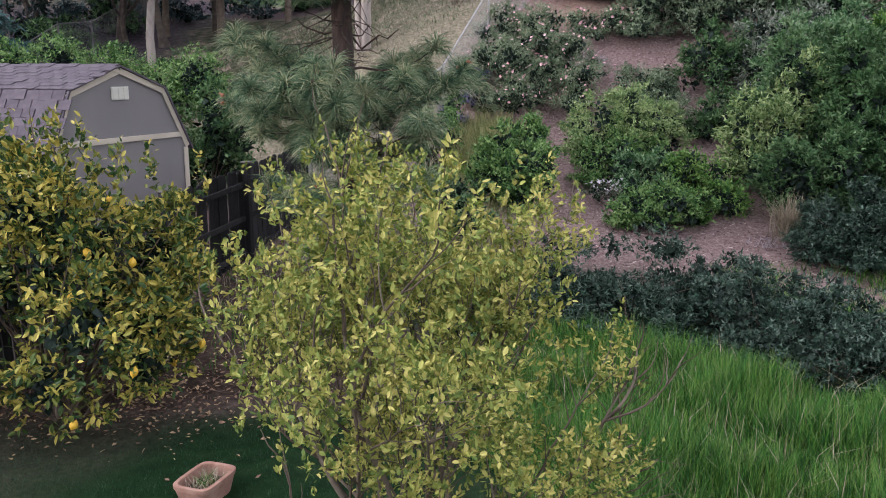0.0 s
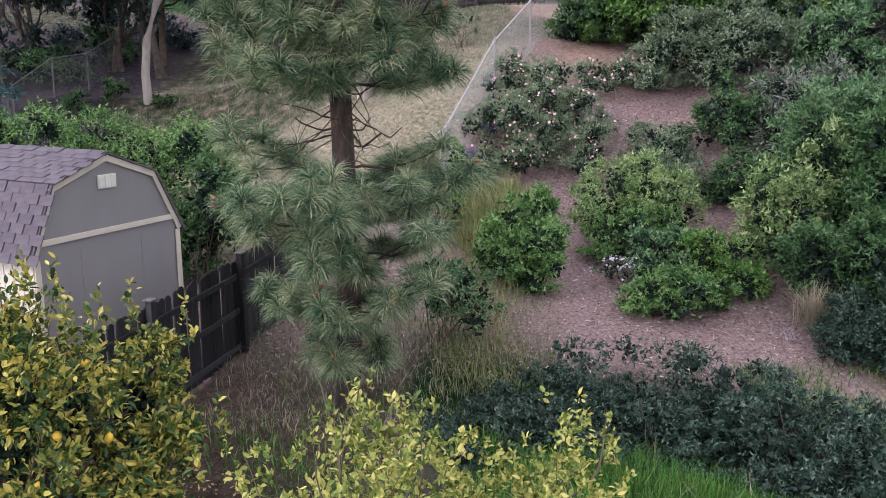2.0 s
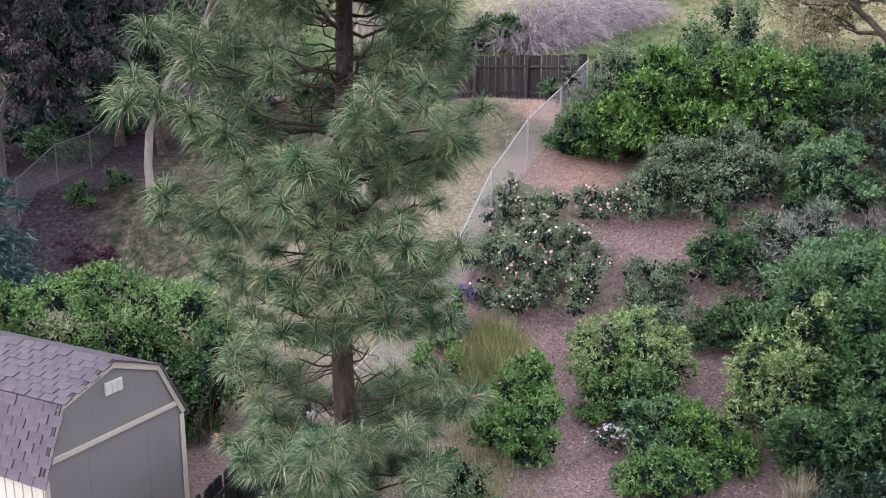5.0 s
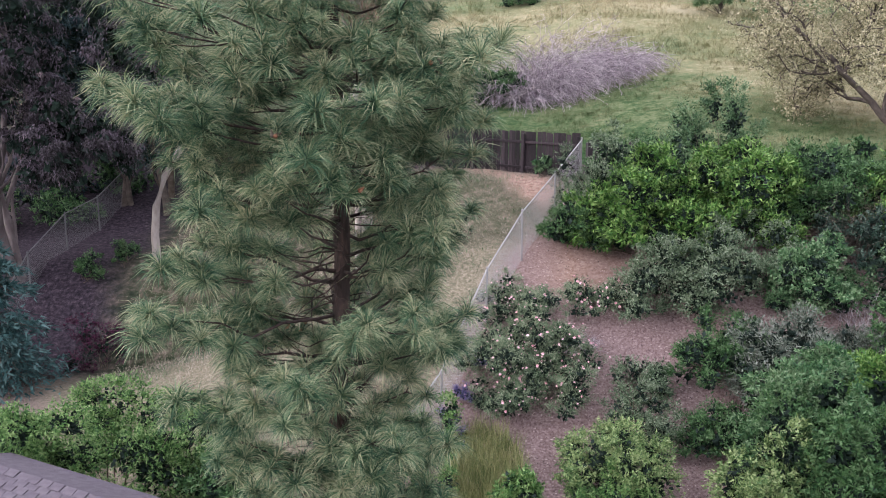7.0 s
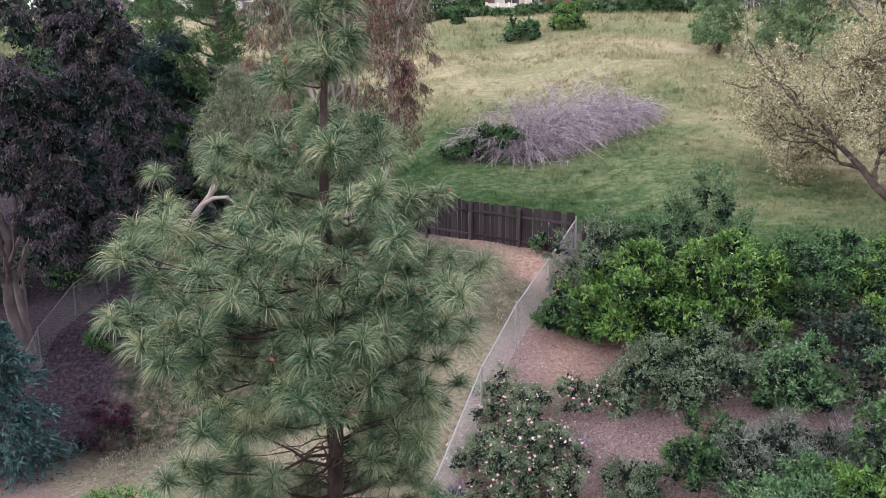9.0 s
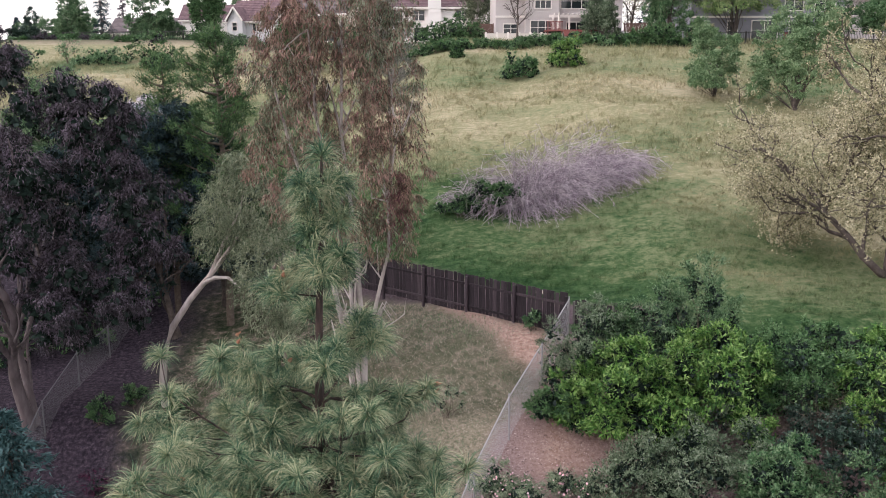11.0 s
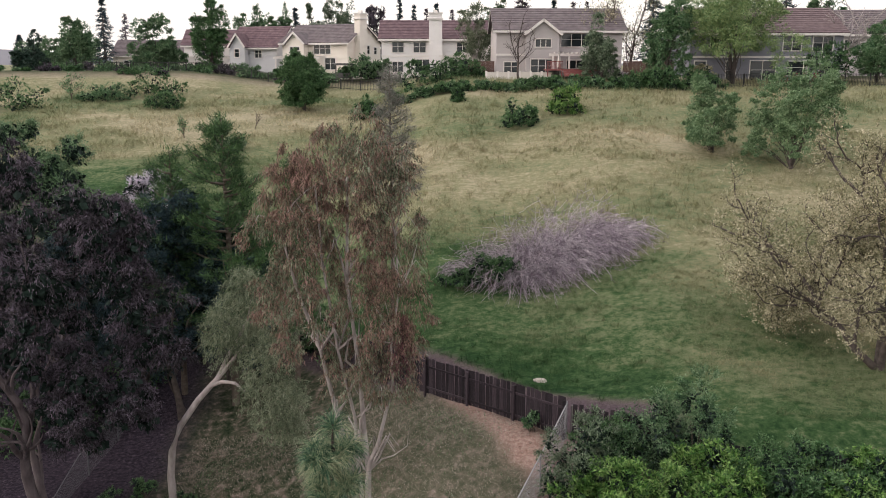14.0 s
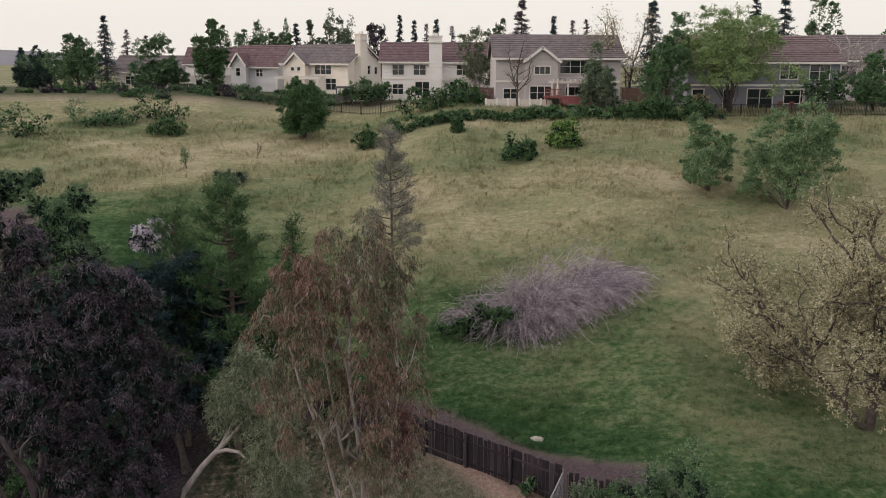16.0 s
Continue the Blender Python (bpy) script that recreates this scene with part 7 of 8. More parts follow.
ch = garden_chair(36.0, 93.2, 10)
for px, py, tt in ((37.0, 93.0, -20), (38.3, 93.3, 80), (39.2, 93.1, 170)):
    copy_thing(ch, pose(px, py, surf(px, py), 0, 0, tt))


def swing_seat(x, y):
    ob = thing("swing_seat", x, y, "wooden garden swing seat with a canopy", "swing seat", turn=10)
    for px in (-1.0, 1.0):
        for py in (-0.5, 0.5):
            part("post", box(0.1, 0.1, 2.1, px, py), M_GREYWOOD, ob)
    part("canopy", prism([(-1.2, 2.1), (1.2, 2.1), (1.0, 2.35), (-1.0, 2.35)], 1.4), M_GREYWOOD, ob, at=pose(0, -0.7, 0))
    part("seat", box(1.6, 0.5, 0.08, z=0.5), M_GREYWOOD, ob)
    part("backrest", box(1.6, 0.07, 0.55, y=0.25, z=0.6), M_GREYWOOD, ob)


swing_seat(-12.6, 112.5)


def parasol(x, y, z):
    ob = thing("parasol", x, y, "closed beige garden parasol on the deck", "parasol", z=z)
    part("pole", rod((0, 0, 0), (0, 0, 2.5), 0.03), M_TWIG, ob)
    part("canopy", rod((0, 0, 0.9), (0, 0, 2.55), 0.22, sides=10, r2=0.05), M_CREAMWALL, ob)


parasol(12.6, 96.0, 21.1)


# ---- the meadow ----
for k, (x, y, rx, ry, h, n, lean, label) in enumerate(((4.8, 48.7, 1.9, 1.2, 4.4, 300, (0.1, -0.1), "mauve-grey leafless branches beside dark shrubs"), (6.5, 49.8, 2.0, 1.4, 4.7, 340, (0.25, 0.0), "great heap of mauve-grey leafless branches lying in the meadow"),
        (8.6, 51.0, 2.0, 1.4, 4.6, 340, (0.4, 0.05), "great heap of mauve-grey leafless branches lying in the meadow"), (10.4, 52.2, 1.7, 1.3, 3.8, 260, (0.45, 0.1), "mauve-grey leafless branches sweeping along the ground"), (2.4, 49.2, 1.5, 1.0, 2.6, 120, (-0.1, -0.1), "low grey leafless branches beside dark shrubs"))):
    brush("fallen_tree_brush", x, y, rx, ry, h, n, M_DEADTWIG, label, 311 + k, lean=lean, thick=0.022, arch=0.34, forks=11)
brush("bare_shrub", 5.0, 49.8, 1.0, 0.8, 4.0, 50, M_DEADTWIG, "thin upright leafless stems behind the brush", 319, thick=0.015)
bush("dark_shrub", 3.1, 47.2, 1.6, 1.1, 2.2, M_DEEPGREEN, "dark green shrub at the end of the dead brush", leaves=6000, leaf=0.1, lobes=14, seed=321, size=0.42)
bush("dark_shrub", 1.3, 47.4, 1.3, 1.0, 1.1, M_DEEPGREEN, "low dark green shrub in the meadow", leaves=4000, leaf=0.1, lobes=12, seed=322, size=0.42)

MEADOW_BUSHES = [
    (6.9, 75.7, 1.35, 1.3, 2.1, M_DEEPGREEN, "rounded dark green bush in the meadow"), (11.0, 77.8, 1.35, 1.3, 2.5, M_YELLOWGREEN, "rounded bright yellow-green bush in the meadow"),
    (-30.0, 94.0, 1.8, 1.5, 2.0, M_DEEPGREEN, "rounded dark green bush in the meadow"), (-33.0, 102.0, 2.7, 2.0, 3.4, M_DEEPGREEN, "large dark green bush in the meadow"),
    (-38.3, 100.3, 2.5, 1.8, 1.9, M_GREEN, "spreading green bush in the meadow"), (-46.5, 94.0, 3.6, 2.5, 3.6, M_DEEPGREEN, "large dark bush at the meadow's edge"),
    (-18.7, 77.0, 1.3, 0.9, 1.2, M_GREYGREEN, "low grey-green bush in the meadow"), (1.6, 84.0, 0.6, 0.5, 1.2, M_DEEPGREEN, "small dark green bush in the meadow"),
    (-7.2, 86.0, 1.2, 1.0, 1.9, M_DEEPGREEN, "dark green bush on the slope"),
]
for k, (x, y, rx, ry, h, mat, label) in enumerate(MEADOW_BUSHES):
    bush("meadow_bush", x, y, rx * 1.1, ry * 1.1, h, mat, label, leaves=4200, leaf=0.22, lobes=22, per=6, sprig=0.25, simple=True, low=0.15, seed=330 + k, size=0.45, group="bushes in the meadow", stems=6, thick=0.03)

SMALL = [(4, 0.6, 40, 0.3, 0.12), (4, 0.6, 42, 0.15, 0.16), (0, 0, 0, 0.1, 0.2)]


def crown_tree(name, x, y, h, r, mat, label, seed, leaves=4000, leaf=0.25, low=0.3, lobes=14, group="", bark=None, tall=1.0, z=None, droop=0.0, inner=0.3):
    """A tree seen from afar: trunk, limbs and an uneven leafy crown with gaps."""
    rng = np.random.default_rng(seed)
    ob = thing(name, x, y, label, "tree", group=group, z=z)
    c, rr = lumps(rng, r, r, h * (1 - low), lobes, 0.33, 0.44)
    top = np.percentile(c[:, 2] + rr[:, 2], 92)
    wide = np.percentile(np.abs(c[:, :2]) + rr[:, :2], 85)
    fit = np.array([r / wide, r / wide, h * (1 - low) / top])
    c, rr = c * fit, rr * fit
    c[:, 2] += h * low
    t, o = crown_tips(rng, c, rr, leaves, h * 0.12, inner)
    ct, co = clumped(rng, t, o, 0.13 * r + 0.1, 40)
    t, o = np.concatenate([t[::2], ct]), np.concatenate([o[::2], co])
    at, d = sprigs(t, o, 6, 0.3, rng, spread=0.8, droop=droop)
    attach("crown", leaves_mesh("crown", at, d, leaf * 0.85, mat, rng, 0.55, False, 0.4, simple=True), ob)
    lines = stems_to(t, rng, 26, h * 0.005, 0.6, 0.02)
    lines.append((np.array([[0, 0, -0.3], [0.05, 0, h * 0.3], [0, 0, h * 0.6]]), h * np.array([0.022, 0.017, 0.007])))
    wood(lines, bark or M_OAKBARK, ob, 5)
    return ob


def bare_tree(x, y, h, spread, label, seed, bark, mat=None, leaves=0, z=None, trunks=((0, 0, 1),), leaf=0.2):
    rng = np.random.default_rng(seed)
    ob = thing("bare_tree", x, y, label, "tree", z=z)
    lines, tips = [], []
    spec = [(5, 0.75, spread, 0.3, 0.1), (4, 0.65, spread, 0.2, 0.14), (4, 0.6, spread, 0.15, 0.18), (0, 0, 0, 0.1, 0.2)]
    for way in trunks:
        limb(rng, (0, 0, -0.3), way, h * 0.42, h * 0.02, 0, spec, lines, tips)
    wood(lines, bark, ob, 5)
    if leaves:
        T = np.array([t[0] for t in tips])
        k = rng.integers(0, len(T), leaves)
        at = T[k] + rng.normal(size=(leaves, 3)) * h * 0.04
        attach("crown", leaves_mesh("crown", at, rng.normal(size=(leaves, 3)), leaf, mat, rng, 0.5, False, 0.3), ob)


crown_tree("meadow_tree", -14.4, 92.0, 5.9, 2.3, M_DEEPGREEN, "dense dark green tree standing in the meadow", 351, 12000, 0.23, low=0.0, lobes=34)
crown_tree("meadow_tree", 20.5, 65.8, 5.4, 2.0, M_PALEGREY, "light grey-green tree in the meadow", 352, 6000, 0.17, low=0.0, lobes=18)
crown_tree("meadow_tree", 25.2, 62.5, 7.2, 2.7, M_PALEGREY, "light grey-green tree in the meadow", 353, 9000, 0.17, low=0.0, lobes=22)
bare_tree(-42.3, 100.3, 3.6, 30, "thin leafy sapling in the meadow", 355, M_TWIG, M_GREEN, 600, leaf=0.2)
bare_tree(-23.8, 80.8, 2.6, 25, "thin leafy sapling in the meadow", 356, M_TWIG, M_GREEN, 420, leaf=0.14)
bare_tree(-17.8, 83.5, 2.3, 20, "thin leafless sapling in the meadow", 357, M_TWIG)

# ---- planting along the crest ----
rng_row = np.random.default_rng(400)
for k in range(17):
    x = -3.5 + 1.5 * k + rng_row.normal() * 0.25
    y = 89.5 - 0.12 * k + rng_row.normal() * 0.5
    s = rng_row.uniform(0.85, 1.25)
    bush("hedge_shrub", x, y, 1.35 * s, 1.2 * s, 1.15 * s, (M_DEEPGREEN, M_GREEN, M_DEEPGREEN, M_GREEN)[k % 4], "rounded dark green shrub in a row below the gardens", leaves=2800, leaf=0.22, simple=True, low=0.2, lobes=18, per=6, sprig=0.25, seed=401 + k,
         size=0.45, stems=4, thick=0.03, group="row of shrubs")
for k, (x, y, r, h) in enumerate(((21.3, 87.5, 2.0, 2.4), (23.6, 87.0, 2.2, 2.4), (19.4, 88.5, 1.5, 1.5), (-2.2, 97.5, 2.4, 3.0), (0.8, 97.0, 2.2, 2.9), (3.2, 98.5, 1.8, 2.6), (26.5, 88.0, 1.6, 1.6))):
    bush("crest_shrub", x, y, r, r * 0.85, h, M_DEEPGREEN, "dense dark green shrub below the gardens", leaves=3600, leaf=0.24, simple=True, low=0.15, lobes=18, per=6, sprig=0.25, seed=430 + k, size=0.45, stems=4, thick=0.03)
for k in range(26):
    x = -62 + k * 1.9 + rng_row.normal() * 0.5
    y = 116.0 + rng_row.normal() * 2.0
    s = rng_row.uniform(0.5, 1.2)
    bush("crest_shrub", x, y, 1.2 * s, 0.9 * s, 0.8 * s, (M_DEEPGREEN, M_GREEN, M_MAUVELEAF, M_MIDGREEN)[k % 4], "low garden shrub along the crest", leaves=1100, leaf=0.32, simple=True, low=0.2, lobes=10, per=6, sprig=0.25, seed=450 + k, size=0.45, stems=0, group="garden shrubs")
for k, (x, y, r, h) in enumerate(((-10.2, 112.0, 1.6, 3.4), (-15.4, 108.5, 1.5, 2.6), (-12.2, 114.0, 1.2, 2.0), (40.2, 92.2, 2.15, 4.3), (-7.8, 113.0, 1.2, 2.6))):
    bush("clipped_tree", x, y, r, r, h, M_GREEN if k != 3 else M_DEEPGREEN, "rounded clipped garden tree", "tree", leaves=4200, leaf=0.24, simple=True, lobes=30, per=6, sprig=0.15, seed=480 + k, size=0.5, low=0.45, stems=4, thick=0.05)
bush("blossom_shrub", 26.6, 90.0, 1.7, 1.2, 2.6, M_CATKIN, "shrub in pale pink blossom below the big tree", leaves=2600, leaf=0.2, lobes=12, seed=490, size=0.45)
bush("blossom_shrub", 17.5, 95.5, 2.4, 1.2, 1.5, M_DEADTWIG, "low pinkish flower bed by the deck", leaves=2200, leaf=0.2, lobes=12, seed=491, size=0.45)

for k in range(20):
    x = -58 + k * 2.7 + rng_row.normal() * 0.8
    y = 132.0 - 0.75 * k + rng_row.normal() * 2.0
    sc = rng_row.uniform(0.7, 1.4)
    bush("garden_shrub", x, y, 1.3 * sc, 1.1 * sc, 1.0 * sc, (M_MIDGREEN, M_DEEPGREEN, M_MAUVELEAF, M_MIDGREEN)[k % 4], "dark garden shrub in front of the houses", leaves=1300, leaf=0.34, lobes=12, per=6, sprig=0.25, seed=1450 + k, size=0.45, low=0.15,
         stems=0, simple=True, group="garden shrubs")
# garden trees in front of the houses
bare_tree(8.3, 96.0, 7.6, 38, "leafless brown tree in front of the beige house", 501, M_OAKBARK, z=20.5)
crown_tree("birch_tree", 3.9, 110.0, 8.8, 2.2, M_OLIVELEAF, "slender pale birch with thin foliage", 502, 4200, 0.2, low=0.2, bark=M_WHITEBARK, z=20.8)
crown_tree("willow_tree", 16.7, 93.0, 5.5, 2.0, M_GREYGREEN, "grey-green drooping tree beside the deck", 503, 6500, 0.2, low=0.08, lobes=18, z=20.2, droop=0.8)
bare_tree(19.0, 103.0, 10.5, 36, "tall tree with thin tan foliage between the houses", 504, M_TWIG, M_CATKIN, 2400, z=20.8)
bare_tree(22.2, 105.0, 9.5, 36, "tall tree with thin tan foliage between the houses", 505, M_TWIG, M_CATKIN, 2200, z=20.8)
crown_tree("poplar_tree", 22.8, 90.0, 8.7, 2.0, M_GREEN, "tall upright green tree at the meadow's edge", 506, 8000, 0.22, low=0.05, lobes=22, z=19.9)
crown_tree("garden_oak", 30.2, 92.0, 9.8, 5.0, M_LIGHTGREEN, "broad spreading garden tree with grey-green crown", 507, 15000, 0.2, low=0.22, lobes=34, z=20.4, droop=0.5)
crown_tree("garden_tree", -42.5, 131.0, 8.2, 3.5, M_MIDGREEN, "rounded dark green garden tree", 508, 7000, 0.3, low=0.1, lobes=20, z=20.6)
crown_tree("garden_tree", -33.3, 128.0, 9.8, 2.6, M_DEEPGREEN, "tall green garden tree in front of the white house", 509, 6500, 0.28, low=0.15, lobes=18, z=20.4)
crown_tree("garden_tree", -62.4, 150.0, 9.4, 2.9, M_MIDGREEN, "tall dark green garden tree", 510, 6000, 0.32, low=0.05, lobes=18, z=20.4)
crown_tree("garden_tree", -74.0, 158.0, 6.0, 2.4, M_DARKCOVER, "dark green tree far along the crest", 511, 4000, 0.35, low=0.05, lobes=14, z=20.0)
crown_tree("garden_tree", 45.6, 93.0, 5.0, 2.2, M_GREEN, "green garden tree behind the railing", 512, 5000, 0.25, low=0.1, lobes=16, z=20.6)
bare_tree(43.3, 97.0, 9.0, 34, "pale leafless birch beside the grey house", 513, M_WHITEBARK, z=20.8)
bare_tree(46.0, 101.0, 9.5, 34, "pale leafless birch beside the grey house", 514, M_WHITEBARK, z=20.8)

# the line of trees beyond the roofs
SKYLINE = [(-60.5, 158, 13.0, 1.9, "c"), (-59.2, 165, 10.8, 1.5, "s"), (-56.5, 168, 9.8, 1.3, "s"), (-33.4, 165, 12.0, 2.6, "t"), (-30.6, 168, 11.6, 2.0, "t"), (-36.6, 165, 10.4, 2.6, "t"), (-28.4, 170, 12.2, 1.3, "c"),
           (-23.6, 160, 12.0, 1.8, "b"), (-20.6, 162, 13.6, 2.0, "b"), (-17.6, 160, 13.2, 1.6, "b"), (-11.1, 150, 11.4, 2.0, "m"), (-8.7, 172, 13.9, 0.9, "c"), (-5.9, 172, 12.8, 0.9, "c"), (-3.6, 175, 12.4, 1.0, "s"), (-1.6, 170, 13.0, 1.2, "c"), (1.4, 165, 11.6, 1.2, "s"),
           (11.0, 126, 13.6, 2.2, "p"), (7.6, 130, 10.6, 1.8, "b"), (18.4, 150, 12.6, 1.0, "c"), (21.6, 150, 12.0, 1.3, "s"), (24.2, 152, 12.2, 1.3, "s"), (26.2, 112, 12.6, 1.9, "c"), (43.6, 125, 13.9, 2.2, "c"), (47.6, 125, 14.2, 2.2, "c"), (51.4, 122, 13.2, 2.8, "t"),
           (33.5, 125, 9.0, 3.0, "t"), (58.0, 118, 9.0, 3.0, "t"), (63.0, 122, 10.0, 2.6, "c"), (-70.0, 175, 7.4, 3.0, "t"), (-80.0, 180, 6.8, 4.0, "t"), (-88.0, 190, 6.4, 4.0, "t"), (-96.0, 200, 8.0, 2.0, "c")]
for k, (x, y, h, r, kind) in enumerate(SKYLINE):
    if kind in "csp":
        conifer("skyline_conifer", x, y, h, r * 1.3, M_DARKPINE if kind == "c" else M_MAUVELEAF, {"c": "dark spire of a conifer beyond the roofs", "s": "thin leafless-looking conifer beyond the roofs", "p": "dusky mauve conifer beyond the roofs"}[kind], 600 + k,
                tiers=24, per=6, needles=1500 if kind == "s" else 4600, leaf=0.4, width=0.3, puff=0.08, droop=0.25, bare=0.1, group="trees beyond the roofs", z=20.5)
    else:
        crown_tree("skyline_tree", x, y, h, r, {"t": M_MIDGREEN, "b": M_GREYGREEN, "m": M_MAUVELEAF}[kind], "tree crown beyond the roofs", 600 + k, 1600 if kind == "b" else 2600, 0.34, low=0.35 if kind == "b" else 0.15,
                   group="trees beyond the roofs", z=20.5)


def distant_hills():
    """Hazy ridges far beyond the town."""
    haze_mat = surface("hazy_hill", [(0.2, 0.2, 0.23), (0.26, 0.255, 0.28)], 0.004, 1.0, world_space=True, spec=0.0)
    for k, (y, amp, x0) in enumerate(((2600, 42, -1450), (3200, 30, -2300))):
        xs_h = np.linspace(-4200, 4200, 160)
        top = np.array([max(6.0, amp * math.exp(-((x - x0) / 420) ** 2) + 8 * noise.noise((x * 0.003, k, 0)) + 22) for x in xs_h])
        V = np.concatenate([np.column_stack([xs_h, np.full(160, y - 300.0), np.full(160, -30.0)]), np.column_stack([xs_h, np.full(160, float(y)), top]), np.column_stack([xs_h, np.full(160, y + 300.0), np.full(160, -30.0)])])
        F = []
        for r in (0, 160):
            for i in range(159):
                F.append((r + i, r + i + 1, r + 161 + i, r + 160 + i))
        tagged(new("backdrop_hill", quick_mesh("backdrop_hill", V, F, [haze_mat], True)), "hazy blue-grey hill on the horizon", "hill", kind="structure")


distant_hills()


def boulder(x, y, s, label):
    rng = np.random.default_rng(5)
    bm = bmesh.new()
    bmesh.ops.create_icosphere(bm, subdivisions=3, radius=1)
    for v in bm.verts:
        v.co *= 1 + 0.25 * noise.noise(v.co * 1.6)
        v.co = Vector((v.co.x * s, v.co.y * s * 0.6, v.co.z * s * 0.45))
    ob = thing("stone", x, y, label, "stone", turn=-15)
    part("body", bm, M_ROCK, ob)


boulder(4.8, 37.6, 0.32, "pale flat stone lying beside the fence")


# ---- grass, chips and fallen leaves ----
def scatter(rng, n, x0, x1, y0, y1, keep=None):
    xy = np.column_stack([rng.uniform(x0, x1, n), rng.uniform(y0, y1, n)])
    return xy if keep is None else xy[keep(xy[:, 0], xy[:, 1], rng)]


def stuff(name, me, label, category):
    return tagged(new(name, me), label, category, kind="stuff")


rg = np.random.default_rng(900)
blade_mat, bn_t = graph("meadow_blade")
col_m = ramp(bn_t, meadow_color(bn_t), MEADOW, 0.22, 0.78)
isl = bn_t.nodes.new("ShaderNodeNewGeometry")
hv = bn_t.nodes.new("ShaderNodeHueSaturation")
mr = node(bn_t, "ShaderNodeMapRange")
mr.inputs["To Min"].default_value = 1.0
mr.inputs["To Max"].default_value = 1.75
bn_t.links.new(isl.outputs["Random Per Island"], mr.inputs["Value"])
bn_t.links.new(mr.outputs["Result"], hv.inputs["Value"])
bn_t.links.new(col_m, hv.inputs["Color"])
bb = node(bn_t, "ShaderNodeBsdfPrincipled", Roughness=0.8)
bb.inputs["Specular IOR Level"].default_value = 0.15
bn_t.links.new(hv.outputs["Color"], bb.inputs["Base Color"])
bo = bn_t.nodes.new("ShaderNodeOutputMaterial")
bn_t.links.new(bb.outputs[0], bo.inputs["Surface"])

lawn_xy = scatter(rg, 38000, -7.5, 1.0, 4.2, 9.6, lambda x, y, r: r.uniform(size=len(x)) > smooth(y + 0.25 * np.sin(x * 3), 8.3, 9.1))
stuff("lawn_grass", blades_mesh("lawn_grass", lawn_xy, 0.065, M_LAWNBLADE, rg, 0.004, 0.7, simple=True), "short dark green lawn", "grass")
tall_xy = scatter(rg, 105000, 0.2, 7.0, 4.0, 12.0, lambda x, y, r: (y < 11.4 - np.maximum(0, x - 2.2) * 0.95 + 0.25 * np.sin(x * 4)) & (x > 0.5 + 0.3 * np.sin(y * 3)))
stuff("tall_grass", blades_mesh("tall_grass", tall_xy, 0.36 + 0.16 * np.sin(tall_xy[:, :1] * 2.3 + 1.5 * np.sin(tall_xy[:, 1:] * 1.7)) * np.cos(tall_xy[:, 1:] * 2.1), M_TALLGRASS, rg, 0.006, 0.7, simple=True), "tall bright green spring grass", "grass")
seed_xy = scatter(rg, 1300, 0.6, 6.0, 6.0, 10.5, lambda x, y, r: (y < 11.3 - np.maximum(0, x - 2.2) * 0.95))
stuff("seeding_grass", blades_mesh("seeding_grass", seed_xy, 0.45, M_STRAW, rg, 0.003, 0.7), "pale seeding grass stems among the green", "grass")
weed_xy = scatter(rg, 14000, -4.0, 1.8, 9.8, 17.0, lambda x, y, r: r.uniform(size=len(x)) < 0.35 + 0.5 * np.sin(x * 1.7 + y) * np.sin(y * 1.3))
stuff("weeds", blades_mesh("weeds", weed_xy, 0.26, M_TALLGRASS, rg, 0.005, 0.8), "green weeds along the board fence and under the pine", "grass")
edge_xy = scatter(rg, 9000, 4.6, 8.5, 11.2, 14.0, lambda x, y, r: r.uniform(size=len(x)) < 0.55 + 0.45 * np.sin(x * 2.1 + y * 1.7))
stuff("weeds", blades_mesh("weeds", edge_xy, 0.24, M_TALLGRASS, rg, 0.007, 0.9), "green weeds at the foot of the bank", "grass")
straw_xy = scatter(rg, 7000, -3.5, 2.2, 12.0, 18.5)
stuff("straw_grass", blades_mesh("straw_grass", straw_xy, 0.22, M_STRAW, rg, 0.004, 0.9), "thin straw-coloured grass under the pine", "grass")
a = rg.uniform(0, 6.28, 6500)
q = np.sqrt(rg.uniform(0, 1, 6500))
clump = np.column_stack([1.15 + np.cos(a) * q * 1.0, 19.3 + np.sin(a) * q * 1.7])
stuff("clump_grass", blades_mesh("clump_grass", clump, 0.75, M_HAY, rg, 0.006, 0.4), "tall yellowing grass clump beside the path", "grass")
strip_xy = scatter(rg, 4500, -0.2, 1.6, 13.2, 18.6, lambda x, y, r: np.abs(x - 0.55 - 0.06 * (y - 14)) < 0.6 + 0.2 * r.normal(size=len(x)))
stuff("path_grass", blades_mesh("path_grass", strip_xy, 0.34, M_HAY, rg, 0.005, 0.7), "thin green and straw grass along the path's edge", "grass")
dry_xy = scatter(rg, 70000, -11, 5, 19, 38, lambda x, y, r: (x < 1.2 + (y - 24) * 0.483) & (y < 31.8 + (5.2 - x) * 0.86) & (r.uniform(size=len(x)) < 0.75))
stuff("dry_grass", blades_mesh("dry_grass", dry_xy, 0.14, M_DULLSTRAW, rg, 0.009, 1.3, simple=True), "short dry grass on the terrace", "grass")
green_xy = scatter(rg, 26000, -10, 3.5, 26, 38.5, lambda x, y, r: (x < 1.0 + (y - 24) * 0.483) & (y < 31.6 + (5.2 - x) * 0.86) & (np.sin(x * 0.9 + 1) * np.sin(y * 0.8 + 0.4 * x) + 0.5 * r.normal(size=len(x)) > 0.25))
stuff("green_patches", blades_mesh("green_patches", green_xy, 0.13, M_DEEPGREEN, rg, 0.011, 1.1, simple=True), "green patches on the terrace", "grass")


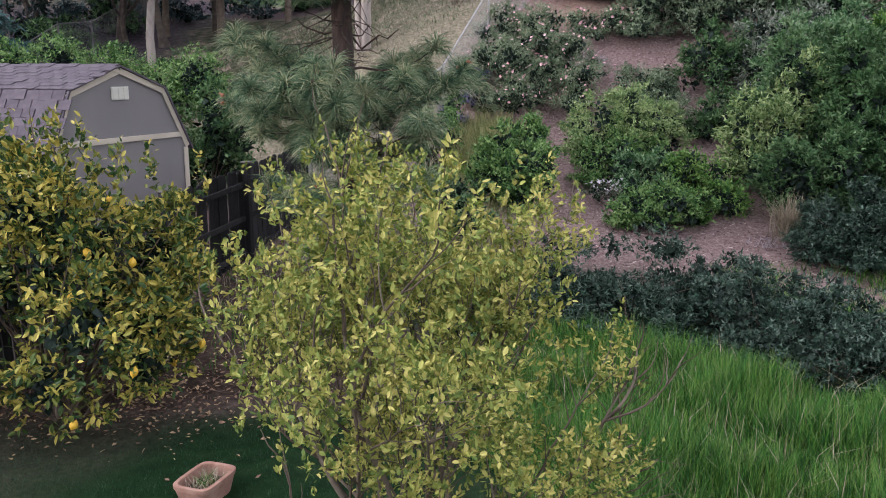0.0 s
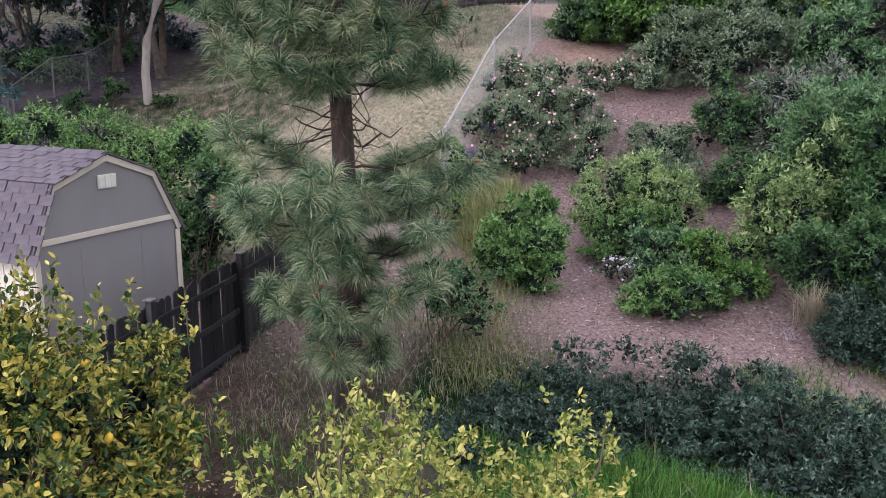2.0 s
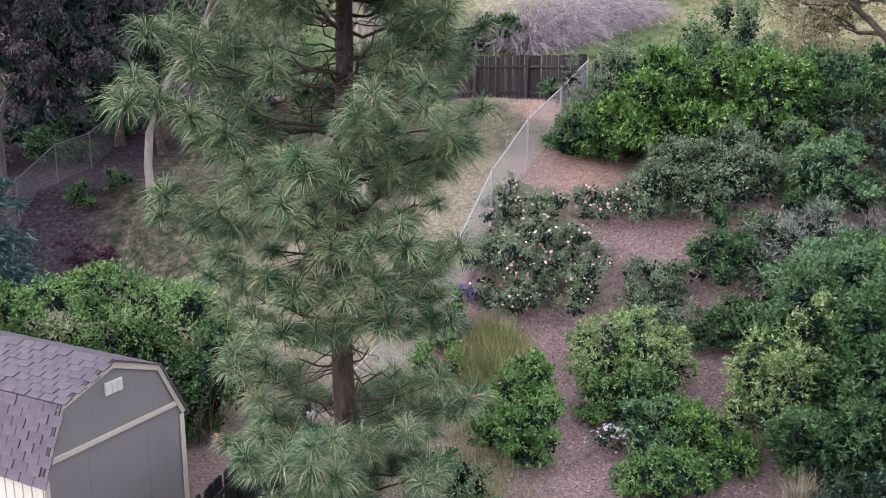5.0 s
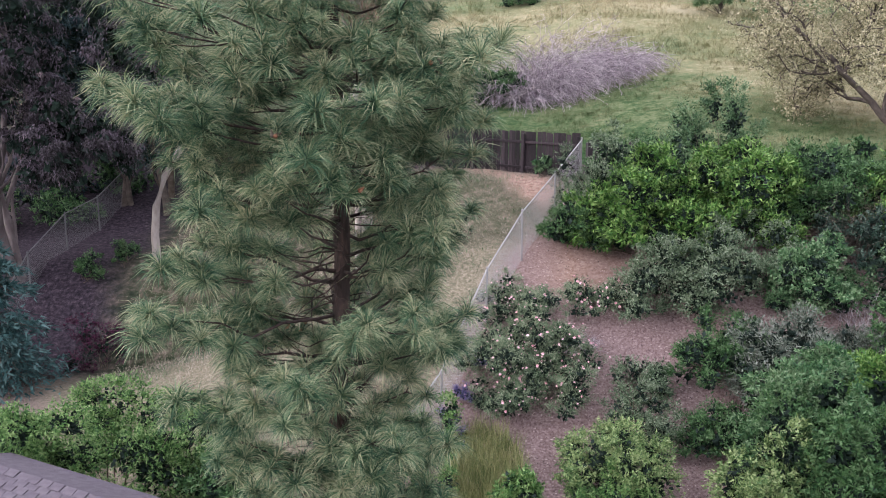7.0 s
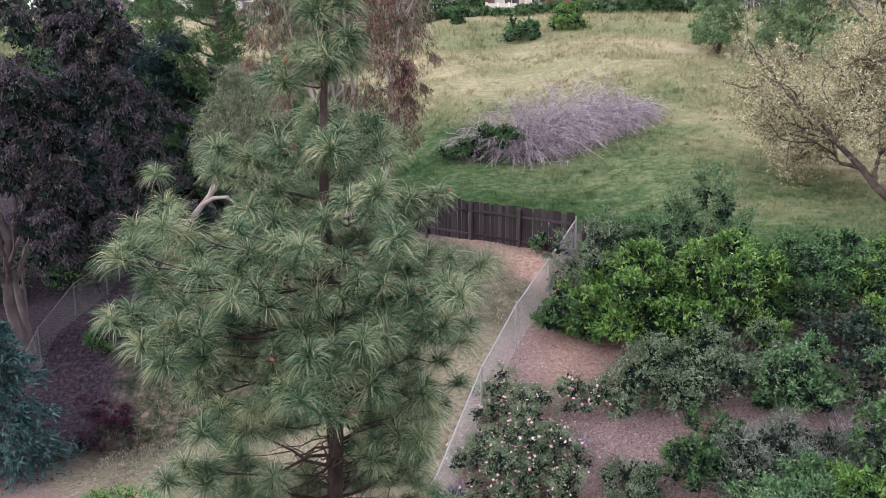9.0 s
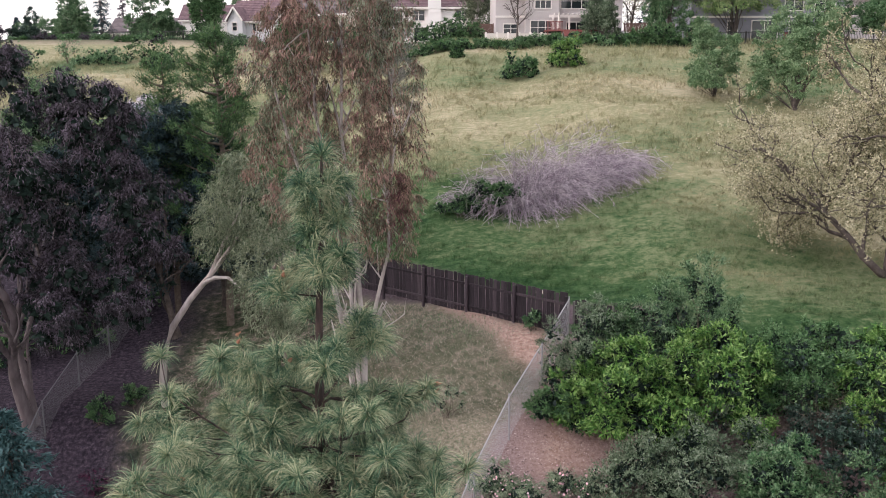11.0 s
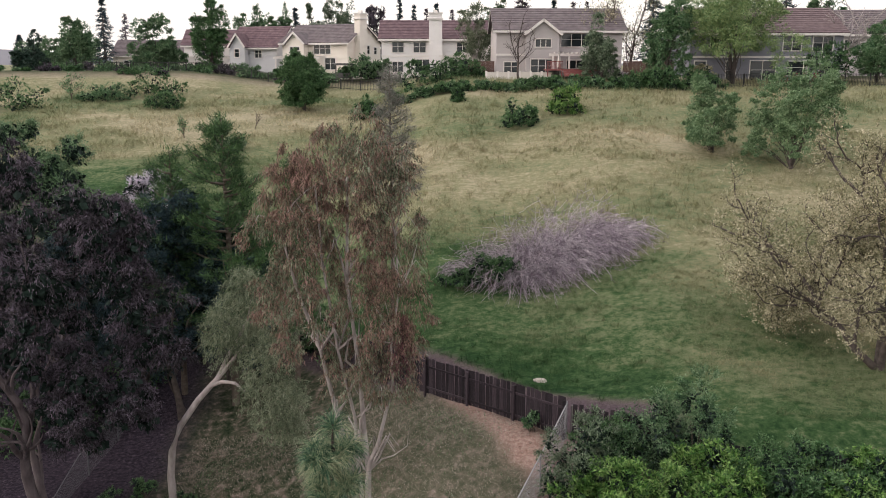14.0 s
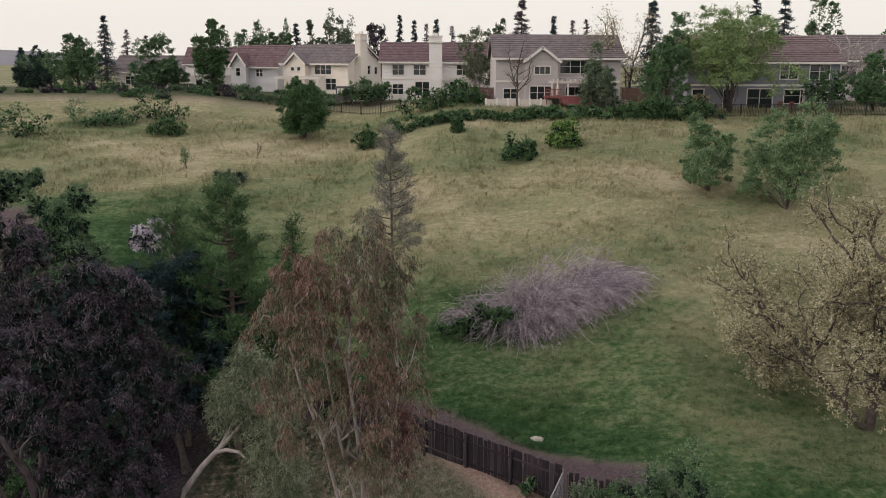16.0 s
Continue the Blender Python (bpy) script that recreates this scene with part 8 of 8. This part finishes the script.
def in_meadow(x, y, r):
    line = np.where(x > 5.2, 31.8 - (x - 5.2) * 0.42, 31.8 + (5.2 - x) * 0.86)
    return y > line + 4.0


def tussocks(n, per, x0, x1, y0, y1, wide):
    """Blades gathered in tufts, the tufts themselves in drifts."""
    c = scatter(rg, n, x0, x1, y0, y1, in_meadow)
    drift = np.array([noise.noise((p[0] * 0.22, p[1] * 0.32, 4.4)) + 0.6 * noise.noise((p[0] * 0.8, p[1] * 1.1, 8.1)) for p in c])
    c = c[drift + rg.normal(size=len(c)) * 0.25 > -0.1]
    return np.repeat(c, per, 0) + rg.normal(size=(len(c) * per, 2)) * wide


for n, per, x0, x1, y0, y1, h, w, wide in ((9000, 16, -6, 24, 32, 52, 0.3, 0.008, 0.1), (9500, 14, -26, 34, 50, 74, 0.42, 0.013, 0.16), (9500, 12, -46, 44, 74, 106, 0.55, 0.02, 0.24)):
    xy = tussocks(n, per, x0, x1, y0, y1, wide)
    stuff("meadow_grass", blades_mesh("meadow_grass", xy, h, blade_mat, rg, w, 1.1, simple=True), "spring meadow grass in tufts, green below and straw-coloured above", "grass")

n = 42000
xy = scatter(rg, n, -3.0, 12.0, 13.8, 30.5, lambda x, y, r: x > 1.0 + (y - 24) * 0.483)
c = np.column_stack([xy, heights(xy[:, 0], xy[:, 1]) + 0.008])
d = unit(rg.normal(size=(len(c), 3)) * np.array([1, 1, 0.18]))
stuff("wood_chips", leaves_mesh("wood_chips", c, d, 0.07, M_CHIP, rg, 0.36, False, 0.85, vary=0.6, simple=True), "pinkish brown wood chips covering the bank", "wood chips")
xy = np.column_stack([-3.6 + rg.normal(size=1700) * 1.3, 9.4 + rg.normal(size=1700) * 0.75])
c = np.column_stack([xy, heights(xy[:, 0], xy[:, 1]) + 0.015])
d = unit(rg.normal(size=(len(c), 3)) * np.array([1, 1, 0.3]))
stuff("fallen_leaves", leaves_mesh("fallen_leaves", c, d, 0.06, M_LITTER, rg, 0.5, False, 0.7), "yellow and brown leaves fallen under the lemon tree", "fallen leaves")
